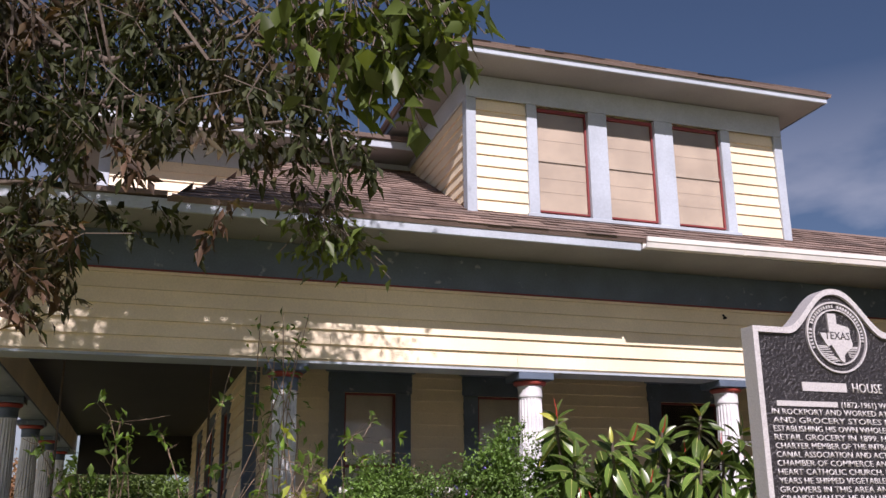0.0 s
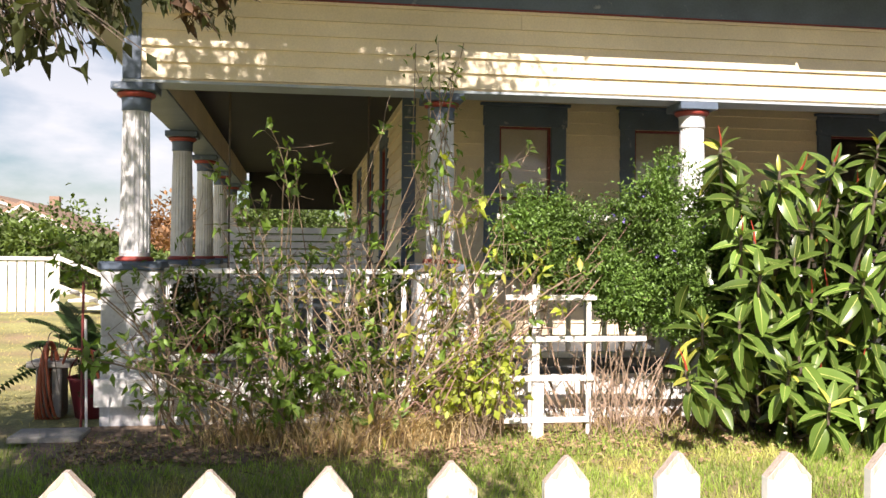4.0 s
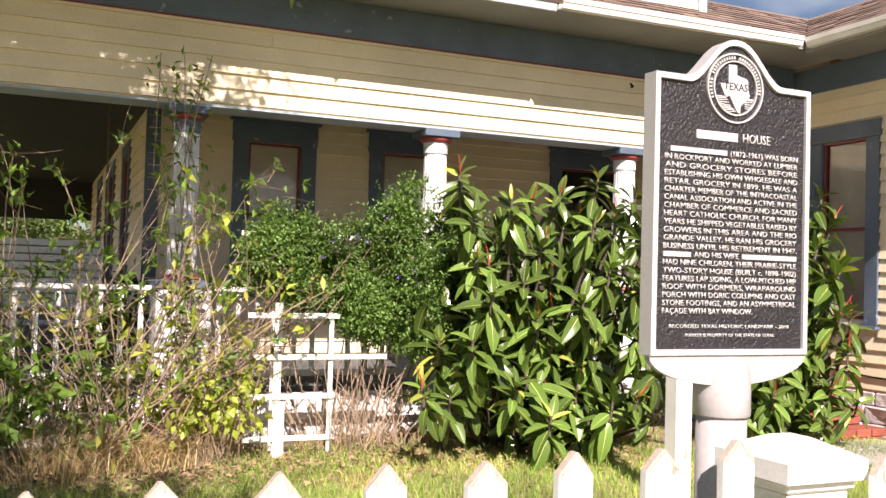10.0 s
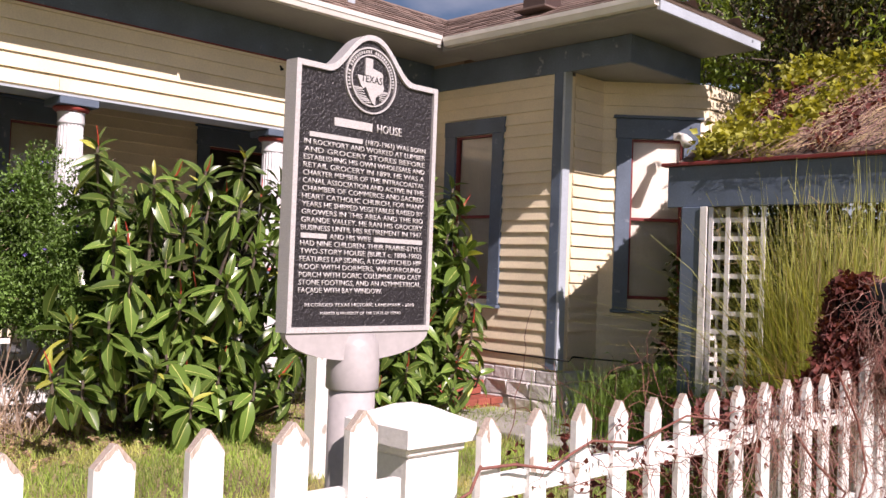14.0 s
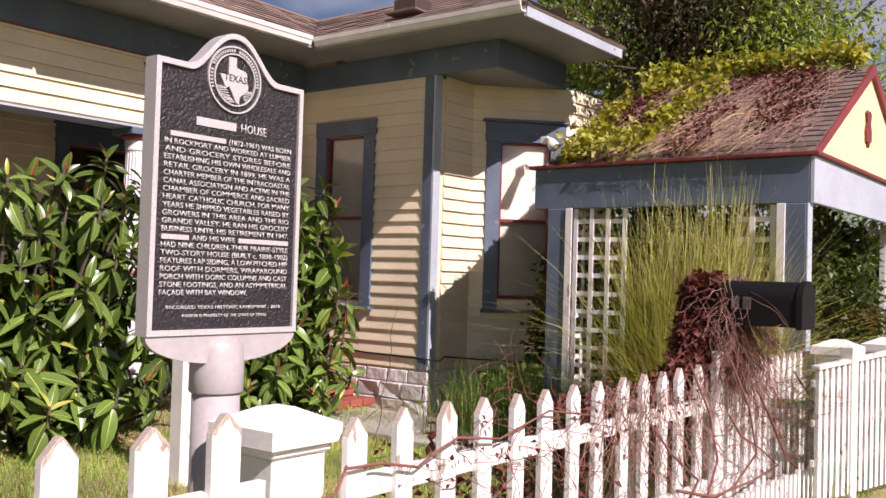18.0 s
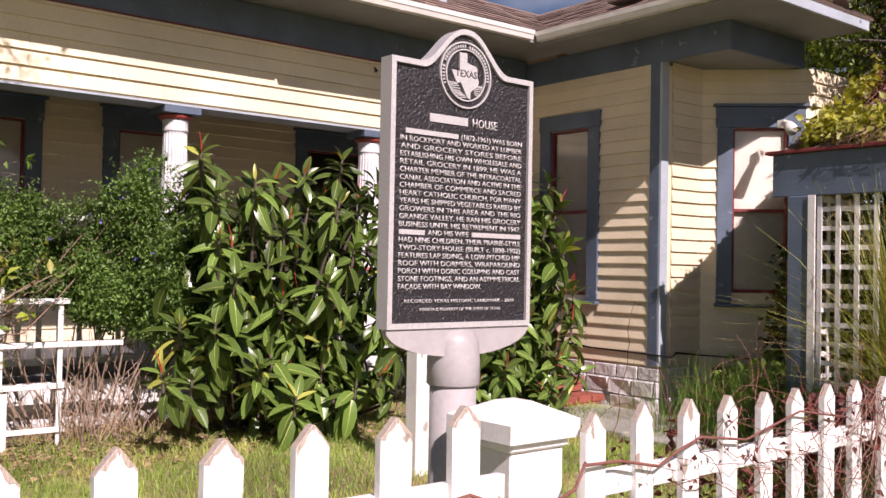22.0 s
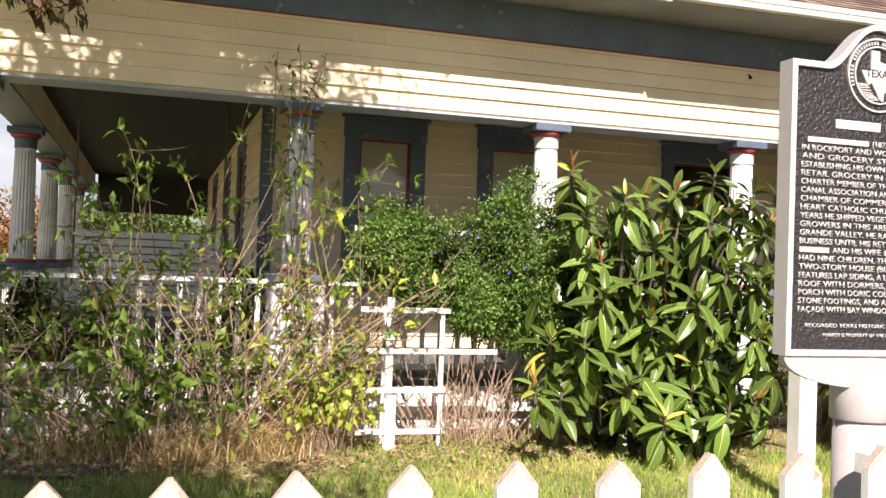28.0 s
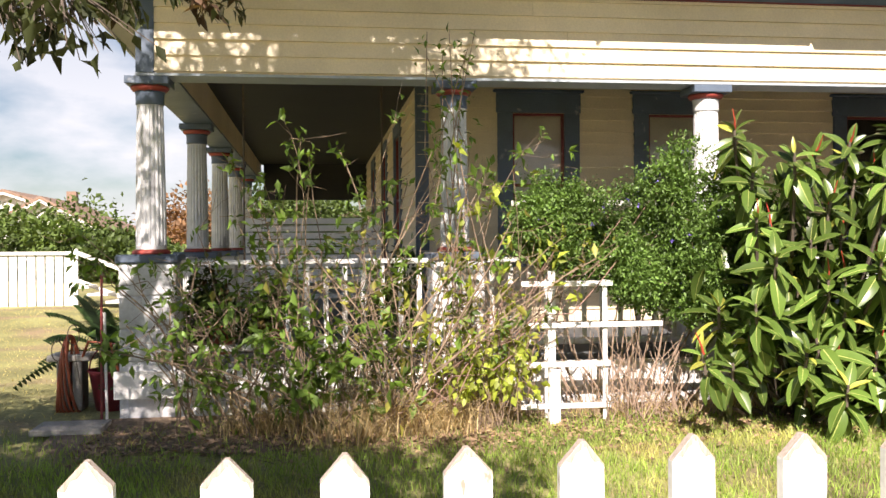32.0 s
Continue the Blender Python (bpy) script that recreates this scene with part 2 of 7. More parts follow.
TREE_LEAF = material("tree_leaf", (0.06, 0.095, 0.022), 0.45, per_island=0.55, coords="World", translucent=0.35,
                     second=(0.14, 0.075, 0.03), second_at=(0.56, 0.64), second_size=1.3)
VINE_LEAF = material("vine_leaf", (0.33, 0.33, 0.05), 0.5, per_island=0.45, coords="World", translucent=0.35)
BACK_LEAF = material("background_tree_leaf", (0.18, 0.25, 0.04), 0.5, per_island=0.5, stain=0.3, stain_size=0.8, coords="World", translucent=0.35)
RED_VINE = material("red_autumn_vine_leaf", (0.135, 0.036, 0.027), 0.6, per_island=0.5, coords="World", translucent=0.2)
BARK = material("grey_brown_bark", (0.12, 0.095, 0.075), 0.9, grain=0.25, grain_size=40, bump=0.004, coords="World")
STEM = material("pale_dry_stem", (0.31, 0.225, 0.165), 0.85, grain=0.2, per_island=0.35, coords="World")
SHRUB_STEM = material("brown_shrub_stem", (0.24, 0.175, 0.12), 0.85, grain=0.2, per_island=0.4, coords="World")
DULL_GREY = material("dull_grey_decal", (0.09, 0.085, 0.075), 0.6, grain=0.1)
VINE = material("red_brown_vine_stem", (0.19, 0.075, 0.058), 0.8, grain=0.2, per_island=0.4, coords="World", bump=0.002)
DRY_VINE = material("dry_vine_tangle", (0.27, 0.165, 0.13), 0.85, per_island=0.45, coords="World")
SIGN_BLACK = material("black_pebbled_enamel", (0.020, 0.018, 0.021), 0.34, bump=0.009, bump_size=95, grain=0.3, grain_size=95)
SIGN_SILVER = material("cast_aluminium", (0.62, 0.60, 0.60), 0.45, metal=0.35, grain=0.18, grain_size=220, bump=0.0015, bump_size=200)
SIGN_GREY = material("grey_painted_metal", (0.42, 0.395, 0.395), 0.45, grain=0.05, stain=0.08, stain_size=5)
MAIL_BLACK = material("black_mailbox_metal", (0.010, 0.010, 0.011), 0.6, specular=0.15, grain=0.1)
BRICK = material("red_brick", (0.33, 0.09, 0.06), 0.85, grain=0.2, stain=0.2, bump=0.006, bump_size=50, per_object=0.25)
# floor grey darkened so that the porch interior falls into shade
PORCH_FLOOR = material("shade_grey_porch_floor", (0.12, 0.125, 0.13), 0.6, grain=0.1, stain=0.15, coords="World")
OLIVE_LEAF = material("small_dark_tree_leaf", (0.045, 0.055, 0.022), 0.6, specular=0.25, per_island=0.6, coords="World", translucent=0.25,
                      second=(0.09, 0.055, 0.035), second_at=(0.5, 0.6), second_size=2.0)
BROAD_LEAF = material("broad_green_tree_leaf", (0.085, 0.12, 0.025), 0.45, per_island=0.5, coords="World", translucent=0.4)
DRY_LAWN = material("sunburnt_lawn_grass", (0.55, 0.48, 0.20), 0.7, per_island=0.35, stain=0.25, stain_size=0.5, coords="World", translucent=0.3)
CONCRETE = material("weathered_concrete", (0.36, 0.34, 0.31), 0.9, grain=0.15, stain=0.15, bump=0.004, coords="World")
HOSE = material("orange_brown_hose", (0.33, 0.085, 0.04), 0.5, stain=0.1)
MAROON = material("maroon_plastic", (0.16, 0.02, 0.03), 0.45, stain=0.15)
TERRACOTTA = material("terracotta", (0.36, 0.10, 0.06), 0.8, grain=0.15)
CYCAD = material("palm_frond_green", (0.035, 0.07, 0.02), 0.45, per_island=0.4, translucent=0.15)
FAR_GREEN = material("distant_shrub_leaf", (0.10, 0.15, 0.035), 0.6, per_island=0.5, stain=0.3, stain_size=0.5, coords="World", translucent=0.3)
FAR_BROWN = material("distant_autumn_leaf", (0.28, 0.16, 0.08), 0.7, per_island=0.4, coords="World", translucent=0.3)
TAN_ROOF = material("tan_roof_shingle", (0.27, 0.18, 0.13), 0.9, grain=0.2, grain_size=20, stain=0.1, coords="World")
FAR_WALL = material("far_house_white", (0.72, 0.70, 0.66), 0.7, grain=0.05, stain=0.05, coords="World")
PALE_YELLOW = material("pale_yellow_gable_paint", (0.82, 0.72, 0.40), 0.55, grain=0.05, stain=0.05, coords="World")
STONE = material("pale_garden_stone", (0.55, 0.50, 0.46), 0.9, grain=0.2, bump=0.01)


# ---- mesh helpers ----
def mesh_of(name, verts, faces, mat, smooth=False):
    me = bpy.data.meshes.new(name)
    me.from_pydata([tuple(v) for v in verts], [], [tuple(f) for f in faces])
    mats = mat if isinstance(mat, (list, tuple)) else [mat]
    for m in mats:
        me.materials.append(m)
    if smooth:
        me.polygons.foreach_set("use_smooth", [True] * len(me.polygons))
    me.update()
    return me


def thing(name, label, category, place=(0, 0, 0), group="", kind=""):
    ob = new(name)
    ob.location = place
    return tagged(ob, label, category, group, kind)


def child(name, me, parent, label="", m=None):
    ob = new(name, me)
    ob.parent = parent
    if m is not None:
        ob.matrix_basis = m
    if label:
        ob["label"] = label
    return ob


def part(name, bm, mat, parent, label="", smooth=False, m=None):
    """Link a bmesh as one mesh object under a thing or a part."""
    me = bpy.data.meshes.new(name)
    bm.to_mesh(me)
    bm.free()
    me.materials.append(mat)
    if smooth:
        me.polygons.foreach_set("use_smooth", [True] * len(me.polygons))
    return child(name, me, parent, label, m)


def box_bm(x0, x1, y0, y1, z0, z1, bevel=0.0, bm=None):
    bm = bm or bmesh.new()
    r = bmesh.ops.create_cube(bm, size=1.0, matrix=Matrix.Translation(((x0 + x1) / 2, (y0 + y1) / 2, (z0 + z1) / 2)) @ Matrix.Diagonal((x1 - x0, y1 - y0, z1 - z0, 1)))
    if bevel:
        edges = list({e for v in r["verts"] for e in v.link_edges})
        bmesh.ops.bevel(bm, geom=edges, offset=bevel, segments=1, affect="EDGES")
    return bm


def box(name, x0, x1, y0, y1, z0, z1, mat, parent, bevel=0.004, label=""):
    return part(name, box_bm(x0, x1, y0, y1, z0, z1, bevel), mat, parent, label)


def lathe(profile, segments=24, centre=(0, 0), flutes=0, depth=0.0, span=(0, 0)):
    """Verts and faces of a turned body; profile: (radius, z). Flutes cut into it between the two heights of span."""
    verts, faces = [], []
    for r, z in profile:
        for k in range(segments):
            a = 2 * math.pi * k / segments
            rr = r
            if flutes and span[0] < z < span[1] and (k * flutes * 2 // segments) % 2:
                rr = r - depth
            verts.append((centre[0] + rr * math.cos(a), centre[1] + rr * math.sin(a), z))
    for i in range(len(profile) - 1):
        for k in range(segments):
            a, b = i * segments + k, i * segments + (k + 1) % segments
            faces.append((a, b, b + segments, a + segments))
    faces.append(tuple(range(segments - 1, -1, -1)))
    faces.append(tuple(range((len(profile) - 1) * segments, len(profile) * segments)))
    return verts, faces


def tubes(paths, radius, sides=5, taper=1.0):
    """Verts and faces of round stems along paths; radius: one for all or one each."""
    verts, faces = [], []
    for n, path in enumerate(paths):
        pts = [Vector(p) for p in path]
        r0 = radius[n] if isinstance(radius, (list, tuple)) else radius
        start = len(verts)
        for i, p in enumerate(pts):
            d = (pts[min(i + 1, len(pts) - 1)] - pts[max(i - 1, 0)])
            d = d.normalized() if d.length > 1e-6 else Vector((0, 0, 1))
            u = d.cross(Vector((0.31, 0.52, 0.79))).normalized()
            v = d.cross(u)
            r = r0 * (1 + (taper - 1) * i / max(len(pts) - 1, 1))
            for k in range(sides):
                a = 2 * math.pi * k / sides
                verts.append(p + r * (math.cos(a) * u + math.sin(a) * v))
        for i in range(len(pts) - 1):
            for k in range(sides):
                a, b = start + i * sides + k, start + i * sides + (k + 1) % sides
                faces.append((a, b, b + sides, a + sides))
        faces.append(tuple(start + k for k in range(sides - 1, -1, -1)))
        faces.append(tuple(start + (len(pts) - 1) * sides + k for k in range(sides)))
    return verts, faces


def unit(a):
    return a / np.maximum(np.linalg.norm(a, axis=-1, keepdims=True), 1e-9)


def leaf_cloud(rng, base, way, length, width, fold=0.25, droop=0.3):
    """Verts and faces of many folded leaves: base points, directions, lengths and widths."""
    n = len(base)
    way = unit(way + np.array([0, 0, -1.0]) * droop * rng.random((n, 1)))
    side = unit(np.cross(way, unit(rng.normal(size=(n, 3)) * 0.6 + np.array([0, 0, 1.0]))))
    up = np.cross(side, way)
    L, W = length[:, None], width[:, None]
    v = np.stack([base, base + way * L * 0.42 + side * W / 2 + up * W * fold, base + way * L - up * L * 0.12, base + way * L * 0.42 - side * W / 2 + up * W * fold,
                  base + way * L * 0.5 - up * 0.02 * L], 1).reshape(-1, 3)
    k = np.arange(n)[:, None] * 5
    f = np.concatenate([k + [[0, 1, 4]], k + [[1, 2, 4]], k + [[4, 2, 3]], k + [[0, 4, 3]]])
    return v, f


def quick_mesh(name, v, f, mat):
    """A mesh from arrays of verts and triangles."""
    me = bpy.data.meshes.new(name)
    v, f = np.asarray(v, np.float32), np.asarray(f, np.int32)
    me.vertices.add(len(v))
    me.vertices.foreach_set("co", v.ravel())
    me.loops.add(f.size)
    me.loops.foreach_set("vertex_index", f.ravel())
    me.polygons.add(len(f))
    me.polygons.foreach_set("loop_start", np.arange(len(f), dtype=np.int32) * f.shape[1])
    me.materials.append(mat)
    me.update(calc_edges=True)
    me.validate()
    return me


def blades(rng, x, y, z, height, width, lean=0.5):
    """Verts and triangles of grass blades of two joints each."""
    n = len(x)
    a = rng.random(n) * 2 * math.pi
    b = rng.random(n) * 2 * math.pi
    s = np.stack([np.cos(a), np.sin(a), 0 * a], 1) * width[:, None] / 2
    t = np.stack([np.cos(b), np.sin(b), 0 * b], 1) * (lean * height * (0.3 + rng.random(n)))[:, None]
    p = np.stack([x, y, z], 1)
    h = np.stack([0 * a, 0 * a, height], 1)
    v = np.stack([p - s, p + s, p + h * 0.55 + t * 0.3 + s * 0.7, p + h * 0.55 + t * 0.3 - s * 0.7, p + h + t], 1).reshape(-1, 3)
    k = np.arange(n)[:, None] * 5
    f = np.concatenate([k + [[0, 1, 2]], k + [[0, 2, 3]], k + [[3, 2, 4]]])
    return v, f


def frame_matrix(origin, n):
    """Axes of a wall that faces n: x runs to the right along it, y into it, z up."""
    n = Vector(n).normalized()
    m = Matrix((Vector((0, 0, 1)).cross(n), -n, (0, 0, 1))).transposed().to_4x4()
    m.translation = origin
    return m


def pieces_round(length, z0, z1, openings):
    """Rectangles (a0, a1, z0, z1) that fill a wall round its openings."""
    cuts = sorted({0.0, length, *(o[0] for o in openings), *(o[1] for o in openings)})
    out = []
    for a0, a1 in zip(cuts, cuts[1:]):
        mid = (a0 + a1) / 2
        z = z0
        for o in sorted((o for o in openings if o[0] < mid < o[1]), key=lambda o: o[2]):
            if o[2] > z:
                out.append((a0, a1, z, o[2]))
            z = o[3]
        if z < z1:
            out.append((a0, a1, z, z1))
    return out


def wall(name, label, m, length, z0, z1, thick, mat, openings=()):
    bm = bmesh.new()
    for a0, a1, b0, b1 in pieces_round(length, z0, z1, openings):
        box_bm(a0, a1, 0, thick, b0, b1, 0, bm)
    me = bpy.data.meshes.new(name)
    bm.to_mesh(me)
    bm.free()
    me.materials.append(mat)
    ob = new(name, me)
    ob.matrix_basis = m
    return tagged(ob, label, "wall", kind="structure")


BOARDS = {}


def siding(parent, length, z0, z1, pitch, mat, openings=(), seed=1):
    """Lap boards over a wall, in the wall's own axes: each is a wedge, thick at its foot."""
    rng = random.Random(seed)
    rows = round((z1 - z0) / pitch)
    h = (z1 - z0) / rows
    for i in range(rows):
        za, zb = z0 + i * h, z0 + (i + 1) * h
        hit = sorted((o[0], o[1]) for o in openings if o[2] < zb - 0.03 and o[3] > za + 0.03)
        a = 0.0
        for b0, b1 in [*hit, (length, length)]:
            spans = [(a, b0)]
            if b0 - a > 3.0 and rng.random() < 0.7:
                c = a + (b0 - a) * rng.uniform(0.3, 0.7)
                spans = [(a, c - 0.0015), (c + 0.0015, b0)]
            for s0, s1 in spans:
                if s1 - s0 < 0.02:
                    continue
                key = (round(s1 - s0, 3), round(h, 3), mat.name)
                if key not in BOARDS:
                    L = s1 - s0
                    t0, t1 = -0.029, -0.003
                    v = [(0, 0, 0.007), (L, 0, 0.007), (L, t0, 0.007), (0, t0, 0.007), (0, 0, h + 0.012), (L, 0, h + 0.012), (L, t1, h + 0.012), (0, t1, h + 0.012)]
                    f = [(0, 1, 2, 3), (4, 7, 6, 5), (3, 2, 6, 7), (0, 3, 7, 4), (1, 5, 6, 2), (0, 4, 5, 1)]
                    BOARDS[key] = mesh_of("board", v, f, mat)
                child("board", BOARDS[key], parent, m=Matrix.Translation((s0, -0.001 - rng.uniform(0, 0.002), za)))
            a = b1


def window(name, label, m, u0, u1, z0, z1, case=0.17, head=0.28, sill=0.08, blind=BLIND, sash=True, shade_from=0.0, casing=BLUE):
    """A sash window in wall axes: u0..u1, z0..z1 is the red sash opening; the casing lies round it."""
    w = new(name)
    w.matrix_basis = m
    tagged(w, label, "window", kind="structure")
    d = 0.045

    def box(name, x0, x1, y0, y1, z0, z1, mat, parent, bevel=0.004, label=""):
        return part(name, box_bm(x0, x1, -y1, -y0, z0, z1, bevel), mat, parent, label)

    fr = sa = w
    for n_, a0, a1, b0, b1 in (("casing_side", u0 - case, u0, z0 - sill, z1 + 0.002), ("casing_side", u1, u1 + case, z0 - sill, z1 + 0.002), ("casing_head", u0 - case - 0.015, u1 + case + 0.015, z1 + 0.004, z1 + head)):
        box(n_, a0, a1, 0.005, d, b0, b1, casing, fr, 0.004)
    if head > 0.2:
        box("drip_cap", u0 - case - 0.05, u1 + case + 0.05, 0.005, d + 0.035, z1 + head + 0.002, z1 + head + 0.035, casing, fr, 0.006)
    box("sill", u0 - case - 0.02, u1 + case + 0.02, 0.005, d + 0.045, z0 - sill - 0.04, z0 - sill - 0.002, casing, w, 0.006)
    t = 0.024
    mid = (z0 + z1) / 2
    for n_, a0, a1, b0, b1 in (("stile", u0 + 0.001, u0 + t, z0 + 0.001, z1 - 0.001), ("stile", u1 - t, u1 - 0.001, z0 + 0.001, z1 - 0.001), ("rail", u0 + t, u1 - t, z1 - t, z1 - 0.001), ("rail", u0 + t, u1 - t, z0 + 0.001, z0 + t * 1.6)):
        box(n_, a0, a1, -0.06, 0.012, b0, b1, RED, sa, 0.003)
    if sash:
        box("meeting_rail", u0 + t, u1 - t, -0.06, 0.0, mid - 0.018, mid + 0.018, RED, sa, 0.003)
    for b0, b1, y in ((z0 + t * 1.6, mid - 0.018, -0.04), (mid + 0.018, z1 - t, -0.025)) if sash else ((z0 + t * 1.6, z1 - t, -0.03),):
        g = child("pane", mesh_of("pane", [(u0 + t, -y, b0), (u1 - t, -y, b0), (u1 - t, -y, b1), (u0 + t, -y, b1)], [(0, 1, 2, 3)], GLASS), w)
        g.visible_shadow = False
    box("blind", u0 + t, u1 - t, -0.058, -0.054, z0 + 0.01 + shade_from * (z1 - z0), z1 - 0.005, blind, w, 0, "closed pale roller blind, in the doorway a near-black unlit sheet")
    # near-black sheet standing in for the unlit room behind the panes
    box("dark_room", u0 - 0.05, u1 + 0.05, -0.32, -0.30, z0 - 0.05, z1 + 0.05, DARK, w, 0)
    return w


def ground_z(x, y):
    s = np.clip((np.asarray(y, float) - 5.0) / 3.0, 0, 1)
    t = np.clip((np.asarray(y, float) - 11.0) / 25.0, 0, 1) * (np.asarray(x, float) < -2.5)
    return 0.07 * s * s * (3 - 2 * s) + 0.35 * t


# ---- ground ----
def axis_steps(near, far, fine, coarse):
    a = list(np.arange(-near, near, fine)) + [near]
    b = [near * (far / near) ** (k / coarse) for k in range(1, coarse + 1)]
    return np.array([-v for v in reversed(b)] + a + b)


gx, gy = axis_steps(14, 900, 0.5, 12), axis_steps(14, 900, 0.5, 12) + 6
GX, GY = np.meshgrid(gx, gy)
gv = np.stack([GX.ravel(), GY.ravel(), ground_z(GX, GY).ravel() - 0.012 + 0.012 * np.sin(GX.ravel() * 2.1) * np.cos(GY.ravel() * 1.7)], 1)
gi = (np.arange(len(gy) - 1)[:, None] * len(gx) + np.arange(len(gx) - 1)[None]).ravel()[:, None]
ground = new("ground", quick_mesh("ground", gv, np.concatenate([gi + [[0, 1, len(gx) + 1, len(gx)]]]), SOIL))
tagged(ground, "patchy lawn ground with bare soil by the house", "ground", kind="structure")

# ---- house: large structure ----
YB, Y_MAIN, X_WING, Y_WING = 8.42, 11.0, 8.344, 6.30
Z_BEAM, Z_SIDE, Z_FRIEZE, Z_EAVE = 3.05, 3.79, 4.14, 4.155
Y_EAVE, X_VALLEY, Y_WEAVE = 7.60, 7.70, 4.72
PITCH = 0.1385

beam_m = frame_matrix((-1.37, YB, 0), (0, -1, 0))
beam = wall("wall_porch_beam", "cream lap-sided beam over the porch columns", beam_m, X_WING + 1.37 - 0.002, Z_BEAM, Z_FRIEZE, 0.30, YELLOW)
siding(beam, X_WING + 1.37 - 0.03, 3.062, 3.893, 0.1385, YELLOW, seed=3)
box("corner_board", -0.004, 0.15, -0.034, -0.002, Z_BEAM, Z_SIDE + 0.002, BLUE, beam, 0.004)
box("frieze_board", -0.01, X_WING + 1.37 - 0.01, -0.04, -0.003, Z_SIDE + 0.014, Z_FRIEZE, BLUE, beam, 0.004, "slate blue frieze board")
box("red_bead", -0.01, X_WING + 1.37 - 0.01, -0.045, -0.003, Z_SIDE, Z_SIDE + 0.013, RED, beam, 0.002)
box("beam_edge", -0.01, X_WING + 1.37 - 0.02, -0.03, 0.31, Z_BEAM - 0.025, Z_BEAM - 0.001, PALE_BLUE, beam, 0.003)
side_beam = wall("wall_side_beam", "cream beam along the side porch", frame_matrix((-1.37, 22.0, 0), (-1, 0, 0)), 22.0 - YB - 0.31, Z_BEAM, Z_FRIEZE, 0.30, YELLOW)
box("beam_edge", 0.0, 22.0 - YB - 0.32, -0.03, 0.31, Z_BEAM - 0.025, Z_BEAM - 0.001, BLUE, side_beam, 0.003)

W1, W2, W3 = (2.475, 3.105), (4.155, 4.785), (6.73, 7.62)
porch_open = [(W1[0] - 1.34, W1[1] - 1.34, 1.40, 3.11), (W2[0] - 1.34, W2[1] - 1.34, 1.40, 3.11), (W3[0] - 1.34, W3[1] - 1.34, 0.62, 3.11)]
main_m = frame_matrix((1.34, Y_MAIN, 0), (0, -1, 0))
main = wall("wall_porch_back", "cream lap-sided house wall behind the porch", main_m, 9.2 - 1.34, 0.1, 3.6, 0.2, YELLOW, porch_open)
cover = [(o[0] - 0.185, o[1] + 0.185, o[2] - 0.12, o[3] + 0.24) for o in porch_open]
siding(main, 9.2 - 1.34, 0.62, 3.45, PITCH, YELLOW, cover, 5)
box("corner_board", -0.03, 0.13, -0.03, -0.002, 0.6, 3.45, BLUE, main)
side_m = frame_matrix((1.34, 22.0, 0), (-1, 0, 0))
side_open = [(22 - y - 0.8, 22 - y, 1.3, 3.1) for y in (13.0, 15.5, 18.5)]
main_side = wall("wall_porch_side", "cream lap-sided house wall along the side porch", side_m, 22 - Y_MAIN, 0.1, 3.6, 0.2, YELLOW, side_open)
siding(main_side, 22 - Y_MAIN, 0.62, 3.45, PITCH, YELLOW, [(o[0] - 0.15, o[1] + 0.15, o[2] - 0.1, o[3] + 0.2) for o in side_open], 6)
for k, o in enumerate(porch_open[:2]):
    window(f"window_{k + 1}", "sash window with slate blue casing and lowered blind on the porch", main_m, *o, case=0.185, head=0.24)
# the blind of this doorway is a near-black sheet in place of shade
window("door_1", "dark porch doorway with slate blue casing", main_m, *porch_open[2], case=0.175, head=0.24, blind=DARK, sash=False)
for k, o in enumerate(side_open):
    window(f"window_{k + 3}", "shaded sash window along the side porch", side_m, *o, case=0.14, head=0.18)

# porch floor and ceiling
# added panel that closes the bright porch end, shade in its colour
wall("wall_porch_end", "near-black panel added to darken the far end of the side porch", frame_matrix((-1.0, 21.6, 0), (0, -1, 0)), 2.33, 2.6, 3.42, 0.1, CEILING)
# floor boards, their grey darkened to deepen the shade in the porch
pf = new("floor_porch", None)
tagged(pf, "porch floor boards in a grey darkened to deepen the porch shade", "floor", kind="structure")
box("deck", -1.45, X_WING - 0.02, 8.36, Y_MAIN - 0.01, 0.45, 0.56, PORCH_FLOOR, pf, 0.006)
box("deck", -1.45, 1.33, Y_MAIN - 0.008, 21.9, 0.45, 0.56, PORCH_FLOOR, pf, 0.006)
for x0, x1 in ((-1.545, -0.2), (-0.197, 1.4), (1.403, 3.2), (3.203, 5.0), (5.003, 6.9)):
    box("skirt_board", x0, x1, 8.22, 8.25, 0.27, 0.505, WHITE, pf, 0.004, "white painted skirt board")
box("under_step", -1.45, 7.0, 8.32, 8.355, 0.0, 0.265, PIER, pf, 0.01)
# ceiling slab, its colour standing in for the shade under the roof
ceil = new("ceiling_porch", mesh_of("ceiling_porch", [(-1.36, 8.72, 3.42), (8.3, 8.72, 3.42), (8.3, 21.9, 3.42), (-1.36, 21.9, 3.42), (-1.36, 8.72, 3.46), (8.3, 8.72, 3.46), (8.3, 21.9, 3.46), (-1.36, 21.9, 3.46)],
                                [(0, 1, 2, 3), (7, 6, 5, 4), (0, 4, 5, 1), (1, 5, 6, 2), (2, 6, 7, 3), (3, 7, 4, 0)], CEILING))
tagged(ceil, "boarded porch ceiling with its deep shade put into the colour", "ceiling", kind="structure")

